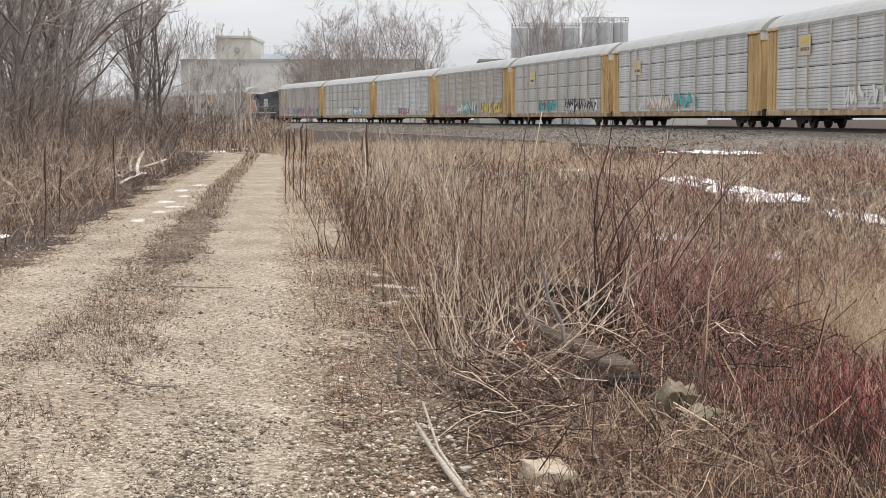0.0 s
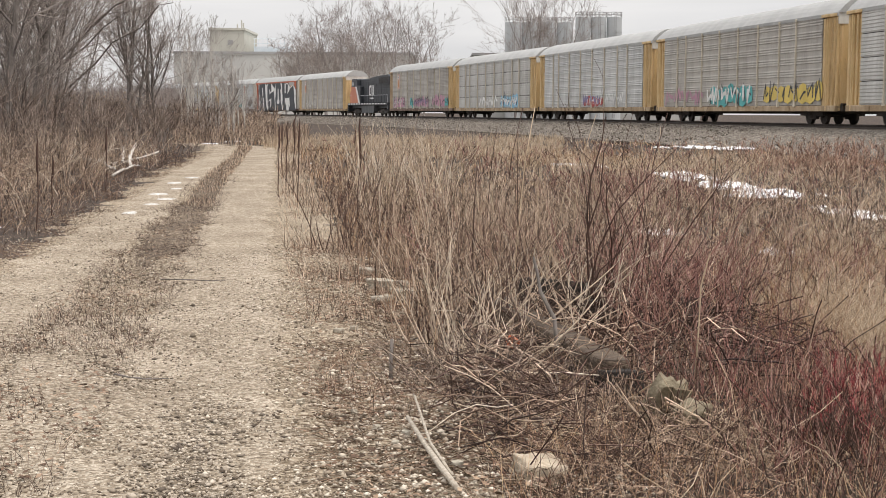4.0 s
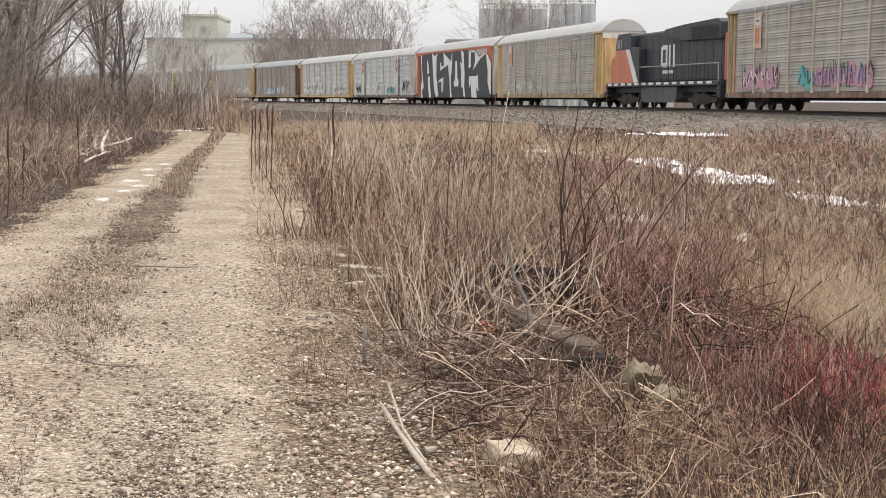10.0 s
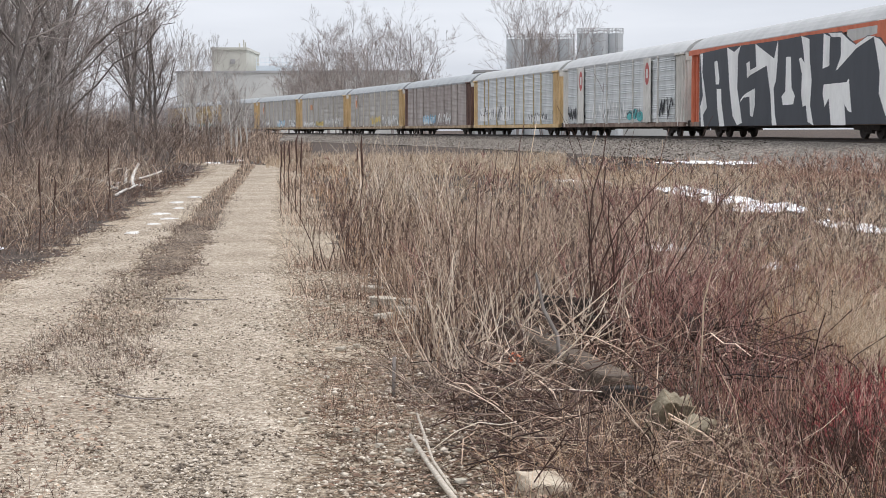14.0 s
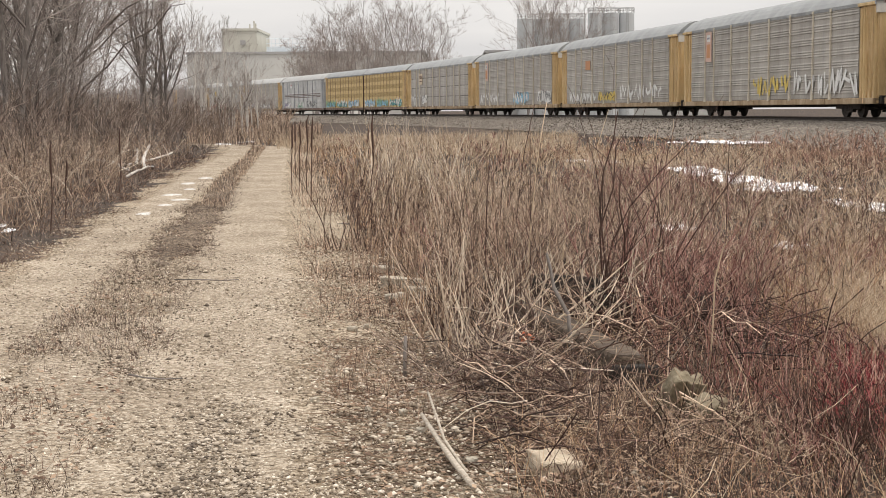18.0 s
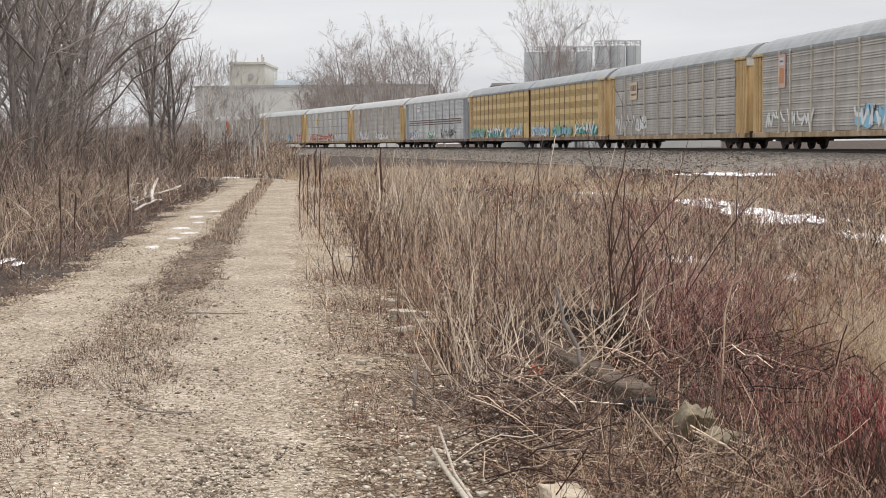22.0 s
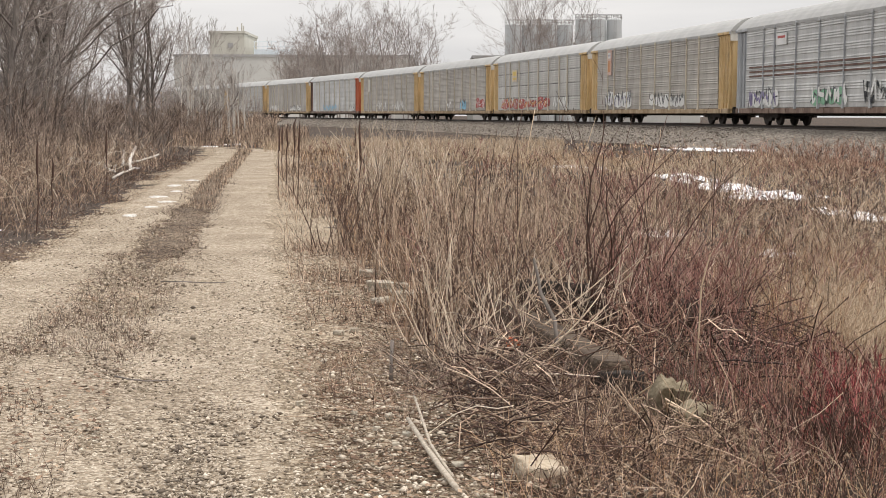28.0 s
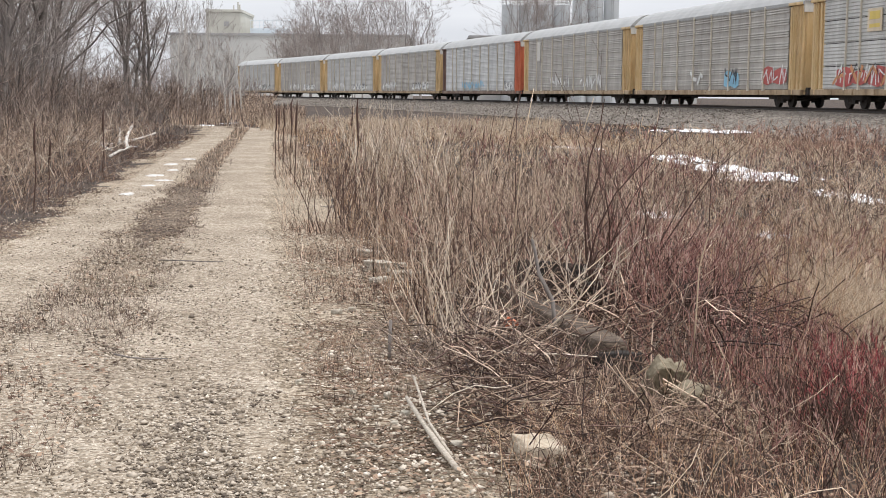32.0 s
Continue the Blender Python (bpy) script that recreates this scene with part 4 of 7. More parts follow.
    # emblem: a hollow rounded block and two bars, plain shapes
    bm = bmesh.new()
    for x0, x1, z0, z1 in ((0.0, 0.3, 2.6, 3.75), (0.3, 1.15, 2.5, 2.78), (0.3, 1.15, 3.57, 3.85), (0.85, 1.15, 2.78, 3.57), (1.4, 1.7, 2.5, 3.85), (2.15, 2.45, 2.5, 3.85)):
        add_box(bm, x0, x1, 0, 0.008, z0, z1)
    emblem = part("emblem", bm, M["white_paint"], e, "white painted emblem")
    emblem.location = (-0.6, -1.02, -0.02)
    bm = bmesh.new()
    for k in range(4):
        add_box(bm, -0.3 + k * 0.5, 0.1 + k * 0.5, -1.02, -1.01, 2.1, 2.3)
    part("number_bars", bm, M["white_paint"], e)
    for i in range(14):
        bm = bmesh.new()
        add_box(bm, -9.8 + i * 1.4, -9.0 + i * 1.4, -1.515, -1.5, 1.42, 1.57)
        part("edge_mark", bm, M["white_paint"], e)
    for i in range(11):
        bm = bmesh.new()
        x = -3.2 + i * 1.31
        add_tube(bm, (x, -1.46, 1.55), (x, -1.46, 2.55), 0.022, sides=6)
        part("handrail_post", bm, M["black_paint"], e)
    bm = bmesh.new()
    add_tube(bm, (-3.3, -1.46, 2.55), (9.98, -1.46, 2.55), 0.03, sides=6)
    add_tube(bm, (9.98, -1.46, 2.55), (10.1, -1.46, 0.7), 0.03, sides=6)
    add_tube(bm, (-9.9, -1.3, 2.6), (-8.3, -1.4, 2.6), 0.022, sides=6)
    part("handrail", bm, M["end_grey"], e)
    bm = bmesh.new()
    add_box(bm, 9.72, 10.0, -1.0, 1.0, 1.6, 4.2, 0.04)
    part("end_panel", bm, M["orange_paint"], e, "red-orange rear panel")
    for sx in (-6.7, 6.7):
        add_truck(e, sx, 3, 1.75, 0.51)
    return e


# the consist, front to rear: u runs along a car from its rear (0) to its front (1)
def at_u(u):
    return -13.65 + 27.3 * u


def tag_car(e, *items):
    for it in items:
        kind, colour, seed, u0, u1, z0, z1 = it[:7]
        kw = it[7] if len(it) > 7 else {}
        spray(e, kind, colour, seed, at_u(u0), at_u(u1), z0, z1, depth=0.012 if kind == "scrawl" else 0.0, **kw)


CARS = []   # (thing, metres behind the joint of the first two cars)


def couple(e, c):
    CARS.append((e, c))
    return e


PLATE = dict(w=1.5, h=1.0, base="placard", marks=((0, 0.22, 1.1, 0.26, "spray_yellow"), (0, -0.2, 1.1, 0.18, "sill_brown")))
SIGN = dict(w=1.05, h=1.75, base="sign_pink", marks=((0, 0.5, 0.6, 0.4, "white_paint"), (0, 0.5, 0.42, 0.1, "spray_violet"), (0, -0.25, 0.6, 0.8, "spray_orange")))
c = -PITCH / 2
a = couple(autorack("grey car-carrier wagon, yellow ends, faded graffiti", "galv_blue", sheets=4), c)
tag_car(a, ("scrawl", "spray_white", 1, 0.38, 0.62, 1.6, 2.4))
placard(a, at_u(0.2), 4.1, **PLATE)
a = couple(autorack("grey car-carrier wagon, yellow ends, orange graffiti", "galv_blue", sheets=4), c + PITCH)
tag_car(a, ("blob", "spray_orange", 2, 0.3, 0.52, 1.6, 2.3), ("scrawl", "spray_teal", 3, 0.5, 0.66, 1.6, 2.5), ("scrawl", "spray_white", 4, 0.24, 0.5, 1.6, 2.5))
placard(a, at_u(0.22), 3.9, **PLATE)
a = couple(autorack("grey car-carrier wagon with teal and black graffiti", "galv", sheets=4), c + 2 * PITCH)
tag_car(a, ("blob", "spray_teal", 5, 0.34, 0.54, 1.6, 2.5), ("blob", "spray_white", 6, 0.62, 0.92, 1.65, 2.5), ("scrawl", "spray_black", 7, 0.62, 0.92, 1.6, 2.6))
placard(a, at_u(0.27), 3.9, **PLATE)
a = couple(autorack("grey car-carrier wagon with teal and yellow graffiti", "galv_brown"), c + 3 * PITCH)
tag_car(a, ("scrawl", "spray_pink", 8, 0.08, 0.34, 1.6, 2.4), ("blob", "spray_teal", 9, 0.38, 0.62, 1.5, 2.6), ("scrawl", "spray_white", 10, 0.36, 0.62, 1.6, 2.6),
        ("blob", "spray_yellow", 11, 0.68, 0.95, 1.6, 2.5))
a = couple(autorack("bluish grey car-carrier wagon with red graffiti", "galv_blue"), c + 4 * PITCH)
tag_car(a, ("blob", "spray_red", 12, 0.46, 0.64, 1.55, 2.2), ("scrawl", "spray_white", 13, 0.66, 0.8, 1.6, 2.4), ("scrawl", "spray_violet", 14, 0.46, 0.62, 1.6, 2.3))
a = couple(autorack("grey car-carrier wagon with blue graffiti", "galv", sheets=4), c + 5 * PITCH)
tag_car(a, ("scrawl", "spray_white", 15, 0.36, 0.58, 1.6, 2.5), ("blob", "spray_blue", 16, 0.62, 0.82, 1.5, 2.6), ("scrawl", "spray_white", 17, 0.62, 0.82, 1.6, 2.5))
a = couple(autorack("grimy car-carrier wagon with pink graffiti", "galv_brown", end="end_yellow", sill="sill_brown", ends=("sill_tan", "end_yellow")), c + 6 * PITCH)
tag_car(a, ("blob", "spray_pink", 18, 0.09, 0.28, 1.55, 2.7), ("scrawl", "spray_white", 19, 0.1, 0.28, 1.6, 2.6, {"stroke": 0.1}), ("blob", "spray_teal", 22, 0.37, 0.43, 1.6, 2.6), ("blob", "spray_pink", 20, 0.44, 0.66, 1.6, 2.7),
        ("scrawl", "spray_violet", 21, 0.44, 0.66, 1.6, 2.6, {"stroke": 0.12}), ("blob", "spray_pink", 23, 0.72, 0.9, 1.6, 2.8), ("blob", "spray_teal", 29, 0.9, 0.95, 1.6, 2.5))
placard(a, at_u(0.17), 4.0, **SIGN)
c = 6 * PITCH
couple(locomotive(), c + LOCO / 2)
c += LOCO
a = couple(autorack("grimy car-carrier wagon with pink company sign", "galv_brown"), c + PITCH / 2)
tag_car(a, ("scrawl", "spray_white", 24, 0.17, 0.4, 1.6, 2.6, {"stroke": 0.08}))
placard(a, at_u(0.16), 4.1, **SIGN)
b2 = couple(autorack("car-carrier wagon covered in black and white graffiti", "galv", end="end_red", sill="sill_brown", post="end_red", ends=("end_red", "end_white")), c + 1.5 * PITCH)
bm = bmesh.new()
flat_piece(bm, [(-13.6, 4.86), (13.6, 4.86), (13.6, 5.14), (-13.6, 5.14)], -1.735, 0.006)
flat_piece(bm, [(9.0, 4.2), (13.6, 3.4), (13.6, 4.86), (11.0, 4.86)], -1.733, 0.006)
part("red_band", bm, M["end_red"], b2, "red-orange painted band")
bm = bmesh.new()
flat_piece(bm, [(9.1, 4.62), (9.7, 4.4), (12.2, 4.6), (12.2, 4.95), (9.1, 4.95)], -1.738, 0.004)
part("bare_sheet", bm, M["galv"], b2, "unpainted grey side sheet")
bm = bmesh.new()
flat_piece(bm, [(-11.55, 4.9), (-6.8, 5.02), (-2.4, 4.98), (1.0, 4.96), (3.8, 5.0), (6.5, 4.96), (8.5, 4.93), (9.5, 4.5), (10.1, 4.25), (11.3, 4.57), (12.6, 4.4), (13.5, 3.75), (13.55, 0.66), (-11.45, 0.62)], -1.745, 0.006)
fill = part("black_fill", bm, M["spray_slate"], b2, "black sprayed field")


def white(*points):
    """A white patch between the sprayed letters; x along the car, height over the rail."""
    bm = bmesh.new()
    flat_piece(bm, points, -1.752, 0.004)
    part("white_stroke", bm, M["spray_white"], fill)


# A
white((-11.4, 4.9), (-10.9, 4.88), (-11.0, 3.8), (-10.55, 2.8), (-10.1, 1.7), (-10.8, 1.3), (-10.6, 0.62), (-11.15, 0.62), (-11.3, 1.8), (-10.85, 2.4), (-11.1, 3.6))
white((-8.9, 4.3), (-8.4, 4.36), (-8.0, 3.3), (-8.1, 3.0), (-8.6, 3.0))
white((-8.45, 2.75), (-7.7, 2.73), (-7.65, 2.0), (-7.1, 0.62), (-7.9, 0.62), (-8.3, 1.6))
white((-6.8, 5.02), (-5.65, 4.7), (-4.6, 5.0), (-5.05, 4.5), (-5.05, 3.8), (-5.1, 2.7), (-4.3, 0.8), (-5.05, 0.66), (-5.8, 1.2), (-6.3, 2.7), (-6.6, 4.2))
# S
white((-3.7, 4.0), (-3.25, 4.1), (-3.15, 3.6), (-2.6, 3.7), (-2.8, 3.5), (-3.6, 3.3))
white((-2.4, 4.96), (0.3, 4.06), (-0.75, 3.75), (-3.0, 3.36), (-3.6, 3.2), (-3.5, 3.45), (-2.25, 3.76))
white((0.3, 4.06), (0.5, 4.5), (0.8, 4.97), (0.75, 3.95), (0.55, 2.9), (0.25, 2.55), (0.5, 1.15), (0.75, 0.64), (0.1, 0.64), (-0.15, 2.2), (-0.75, 3.75))
white((-4.5, 2.1), (-3.9, 2.35), (-2.4, 2.62), (-2.4, 1.7), (-2.7, 1.1), (-3.05, 1.17), (-3.2, 2.2), (-4.15, 2.15), (-4.6, 1.93))
# O
white((1.9, 4.07), (2.5, 4.05), (2.65, 2.5), (3.1, 2.1), (2.9, 1.68), (1.55, 1.66), (1.35, 2.1), (1.85, 2.35))
# K
white((3.8, 5.0), (4.8, 4.8), (4.9, 3.8), (5.15, 2.8), (5.0, 1.6), (5.45, 0.62), (4.75, 0.8), (4.5, 1.6), (4.1, 1.55), (3.9, 2.15), (3.95, 3.15), (3.55, 3.9), (3.85, 3.95), (4.25, 3.65), (4.1, 4.3))
white((6.5, 4.95), (7.25, 4.75), (7.2, 4.0), (7.2, 3.4), (6.45, 3.3))
white((7.05, 4.94), (8.5, 4.86), (9.4, 4.45), (10.05, 4.22), (11.25, 4.52), (12.0, 4.5), (10.15, 4.07), (8.85, 3.5), (7.95, 3.13), (8.5, 3.8), (8.45, 4.67), (7.45, 4.72))
white((6.6, 2.55), (9.15, 2.58), (9.4, 2.74), (9.55, 2.0), (9.75, 1.2), (9.4, 1.25), (8.95, 1.6), (9.15, 0.62), (7.5, 0.63), (7.2, 1.9), (6.75, 1.5), (6.5, 2.1))
white((11.9, 4.48), (12.5, 4.33), (13.5, 3.7), (13.55, 2.3), (13.55, 0.9), (13.3, 0.9), (12.95, 1.35), (12.5, 2.0), (12.55, 2.9), (12.2, 3.8))
b3 = couple(autorack("whitish car-carrier wagon with red emblems and black graffiti", "galv_white", end="end_white", sill="sill_brown", post="end_white", ends=("end_white", "end_white")),
            c + 2.5 * PITCH)
for u in (0.2, 0.76):
    bm = bmesh.new()
    flat_piece(bm, [(at_u(u) - 0.75, 0.92), (at_u(u) + 0.75, 0.92), (at_u(u) + 0.75, 5.1), (at_u(u) - 0.75, 5.1)], -1.71, 0.008)
    band = part("white_band", bm, M["end_white"], b3)
    bm = bmesh.new()
    flat_piece(bm, [(at_u(u) + 0.42 * math.cos(t) * (1 if abs(math.sin(t)) < 0.9 else 0.8), 4.1 + 0.75 * math.sin(t)) for t in np.linspace(0, 2 * math.pi, 16, endpoint=False)], -1.72, 0.006)
    part("emblem", bm, M["spray_red"], band, "red oval emblem")
    bm = bmesh.new()
    flat_piece(bm, [(at_u(u) - 0.2, 3.8), (at_u(u) + 0.2, 3.8), (at_u(u) + 0.2, 4.4), (at_u(u) - 0.2, 4.4)], -1.726, 0.004)
    part("emblem_field", bm, M["end_white"], band)
tag_car(b3, ("scrawl", "spray_black", 25, 0.06, 0.24, 1.6, 2.7), ("scrawl", "spray_white", 26, 0.3, 0.6, 1.6, 3.0), ("blob", "spray_teal", 27, 0.6, 0.72, 1.6, 2.3),
        ("scrawl", "spray_black", 28, 0.84, 0.95, 1.6, 3.0, {"n": 2}))
a = couple(autorack("pale car-carrier wagon with yellow posts and sill", "galv_white", sill="end_yellow", post="post_yellow", ends=("end_yellow", "end_yellow")), c + 3.5 * PITCH)
tag_car(a, ("blob", "spray_white", 29, 0.1, 0.5, 1.7, 3.1, {"n": 3}), ("blob", "spray_white", 30, 0.7, 0.9, 1.7, 2.2))
a = couple(autorack("dark brown car-carrier wagon with white-blue graffiti", "panel_dark", "end_brown", "sill_tan", "roof_grey", "panel_dark"), c + 4.5 * PITCH)
tag_car(a, ("blob", "spray_white", 31, 0.33, 0.5, 1.65, 2.5), ("scrawl", "spray_blue", 32, 0.32, 0.52, 1.6, 2.6), ("scrawl", "spray_white", 33, 0.55, 0.75, 1.6, 2.7))
a = couple(autorack("grimy car-carrier wagon, pale graffiti along the foot", "galv_brown", roof="roof_grey"), c + 5.5 * PITCH)
tag_car(a, ("scrawl", "spray_yellow", 34, 0.45, 0.65, 1.6, 2.7), ("scrawl", "spray_white", 35, 0.66, 0.95, 1.6, 2.8, {"stroke": 0.18}))
placard(a, at_u(0.18), 4.1, **SIGN)
a = couple(autorack("grimy car-carrier wagon with white and yellow graffiti", "galv_brown", roof="roof_grey"), c + 6.5 * PITCH)
tag_car(a, ("scrawl", "spray_white", 36, 0.1, 0.36, 1.6, 2.2), ("blob", "spray_yellow", 37, 0.38, 0.54, 1.6, 2.2), ("scrawl", "spray_white", 38, 0.58, 0.9, 1.6, 2.7, {"stroke": 0.2}))
placard(a, at_u(0.28), 3.8, w=1.2, h=0.7, base="spray_orange")
a = couple(autorack("grimy car-carrier wagon with white and blue graffiti", "galv_brown", roof="roof_grey"), c + 7.5 * PITCH)
tag_car(a, ("scrawl", "spray_white", 39, 0.08, 0.34, 1.6, 2.5), ("blob", "spray_blue", 40, 0.52, 0.7, 1.6, 2.6), ("scrawl", "spray_white", 41, 0.52, 0.7, 1.6, 2.5),
        ("blob", "spray_white", 42, 0.8, 0.94, 1.6, 2.5, {"n": 2}))
placard(a, at_u(0.17), 4.1, **SIGN)
a = couple(autorack("grey car-carrier wagon with yellow plate and white graffiti", "galv_brown", roof="roof_grey", sheets=4), c + 8.5 * PITCH)
tag_car(a, ("scrawl", "spray_white", 43, 0.06, 0.24, 1.6, 2.9, {"stroke": 0.12}), ("blob", "spray_white", 44, 0.25, 0.34, 1.7, 2.7, {"n": 2}))
placard(a, at_u(0.23), 4.0, w=1.7, h=1.2, base="placard", marks=((-0.45, 0.2, 0.36, 0.4, "sill_brown"), (0, 0.2, 0.36, 0.4, "sill_brown"), (0.45, 0.2, 0.36, 0.4, "sill_brown"), (0, -0.25, 1.2, 0.14, "sill_brown")))
c += 9 * PITCH
for k in range(2):
    a = couple(yellow_unit("yellow articulated car-carrier unit with sprayed foot", k == 0), c + (k + 0.5) * YUNIT)
    for i in range(3):
        x0 = -9.8 + i * 6.6
        spray(a, "blob", ("spray_white", "spray_blue", "spray_teal")[(i + k) % 3], 50 + i + 5 * k, x0, x0 + 5.6, 1.55, 2.3, depth=0.05, n=7)
        spray(a, "scrawl", ("spray_blue", "spray_green", "spray_white")[(i + k) % 3], 60 + i + 5 * k, x0, x0 + 6.0, 1.5, 2.6, depth=0.07, n=6)
c += 2 * YUNIT
a = couple(autorack("blue-grey car-carrier wagon with dark red stripes", "galv_blue", "end_grey", "sill_brown", "roof_car", "end_grey"), c + 0.5 * PITCH)
bm = bmesh.new()
for z in (2.55, 2.78, 3.02):
    flat_piece(bm, [(at_u(0.08), z), (at_u(0.92), z), (at_u(0.92), z + 0.09), (at_u(0.08), z + 0.09)], FACE - 0.004, 0.004)
part("stripes", bm, M["end_brown"], a, "faded dark red stripes")
placard(a, at_u(0.25), 4.4, w=1.4, h=0.6, base="white_paint", marks=((0, 0.1, 1.0, 0.12, "spray_red"),))
tag_car(a, ("blob", "spray_white", 71, 0.08, 0.24, 1.55, 2.3), ("scrawl", "spray_violet", 72, 0.08, 0.24, 1.55, 2.3), ("blob", "spray_green", 73, 0.4, 0.54, 1.55, 2.3),
        ("scrawl", "spray_white", 74, 0.4, 0.56, 1.55, 2.4), ("scrawl", "spray_white", 75, 0.62, 0.84, 1.55, 2.6, {"stroke": 0.2}), ("scrawl", "spray_black", 76, 0.62, 0.84, 1.55, 2.6))
a = couple(autorack("grimy car-carrier wagon with rounded white graffiti", "galv_brown"), c + 1.5 * PITCH)
tag_car(a, ("blob", "spray_white", 77, 0.14, 0.36, 1.6, 2.7, {"n": 3}), ("blob", "spray_white", 78, 0.5, 0.74, 1.6, 2.3), ("scrawl", "spray_violet", 79, 0.14, 0.36, 1.7, 2.5, {"stroke": 0.05}))
placard(a, at_u(0.17), 4.2, **SIGN)
a = couple(autorack("grey car-carrier wagon with long red graffiti", "galv", sheets=4), c + 2.5 * PITCH)
tag_car(a, ("blob", "spray_red", 80, 0.12, 0.66, 1.55, 2.5, {"n": 8}), ("scrawl", "spray_orange", 81, 0.12, 0.66, 1.6, 2.4, {"n": 8}), ("scrawl", "spray_black", 82, 0.12, 0.66, 1.6, 2.6, {"n": 8, "stroke": 0.06}),
        ("scrawl", "spray_white", 83, 0.7, 0.86, 1.6, 2.5))
placard(a, at_u(0.27), 3.9, w=1.5, h=1.0, base="placard", marks=((0, 0.2, 1.1, 0.35, "spray_yellow"), (0, -0.25, 1.1, 0.16, "spray_yellow")))
a = couple(autorack("grimy car-carrier wagon with small blue and red graffiti", "galv_brown"), c + 3.5 * PITCH)
tag_car(a, ("scrawl", "spray_white", 84, 0.42, 0.52, 1.6, 2.5, {"n": 2}), ("blob", "spray_blue", 85, 0.62, 0.7, 1.6, 2.6, {"n": 2}), ("blob", "spray_red", 86, 0.82, 0.94, 1.6, 2.5, {"n": 2}))
a = couple(autorack("grimy car-carrier wagon with pale plate", "galv_brown"), c + 4.5 * PITCH)
tag_car(a, ("scrawl", "spray_white", 87, 0.3, 0.5, 1.6, 2.5), ("scrawl", "spray_white", 88, 0.6, 0.8, 1.6, 2.6))
placard(a, at_u(0.18), 4.1, w=0.9, h=1.5, base="end_white")
a = couple(autorack("blue-grey car-carrier wagon with red ends", "galv_blue", "end_red", "sill_brown", ends=("end_brown", "end_red")), c + 5.5 * PITCH)
tag_car(a, ("blob", "spray_white", 89, 0.84, 0.93, 1.5, 2.1, {"n": 2}), ("scrawl", "spray_blue", 90, 0.3, 0.6, 1.6, 2.3))
for k in range(4):
    a = couple(autorack("grimy car-carrier wagon with white tags", "galv_brown" if k % 2 == 0 else "galv"), c + (6.5 + k) * PITCH)
    tag_car(a, ("scrawl", "spray_white", 91 + k, 0.1 + 0.1 * k, 0.35 + 0.1 * k, 1.6, 2.4), ("blob", "spray_white", 97 + k, 0.6, 0.85, 1.6, 2.3))

# ---- factory and silos beyond the railway ----
def box_wall(bm, x0, x1, y0, y1, z1):
    add_box(bm, x0, x1, y0, y1, -0.5, z1)


factory = tagged(new("factory_building"), "long pale factory building with cream tower behind trees", "building")
for nm, (x0, x1, y0, y1, z1), mt in (("wall", (-60, -5.5, 345, 420, 14.6), "stucco"), ("tower", (-52.6, -44.6, 350, 375, 20.2), "stucco_warm"),
                                     ("wall", (8.6, 62, 352, 420, 14.9), "stucco")):
    bm = bmesh.new()
    box_wall(bm, x0, x1, y0, y1, z1)
    part(nm, bm, M[mt], factory)
    bm = bmesh.new()
    add_box(bm, x0 - 0.25, x1 + 0.25, y0 - 0.25, y1, z1, z1 + 0.55)
    part("parapet", bm, M["roof_dark"] if mt == "stucco" else M["stucco_warm"], factory)
for i in range(1):
    bm = bmesh.new()
    add_box(bm, -48.4, -47.2, 349.8, 350.05, 16.9, 18.0)
    # window in the pale roof grey: distance haze is put into its colour
    part("window", bm, M["roof_dark"], factory)
bm = bmesh.new()
add_box(bm, -42.6, -33.5, 352, 372, 14.9, 16.6)
for i in range(10):
    add_tube(bm, (-42.4 + i * 1.0, 351.5, 15.2), (-42.4 + i * 1.0, 351.5, 18.4), 0.06, sides=5)
for z in (17.3, 18.4):
    add_tube(bm, (-42.6, 351.5, z), (-33.4, 351.5, z), 0.06, sides=5)
part("roof_plant", bm, M["roof_white"], factory, "white and blue roof plant with rails")
for x, h in ((-45.4, 2.4), (-46.4, 1.6), (-45.0, 1.8)):
    bm = bmesh.new()
    add_tube(bm, (x, 352, 20.2), (x, 352, 20.2 + h), 0.16, sides=8)
    part("vent_pipe", bm, M["stucco_warm"], factory)


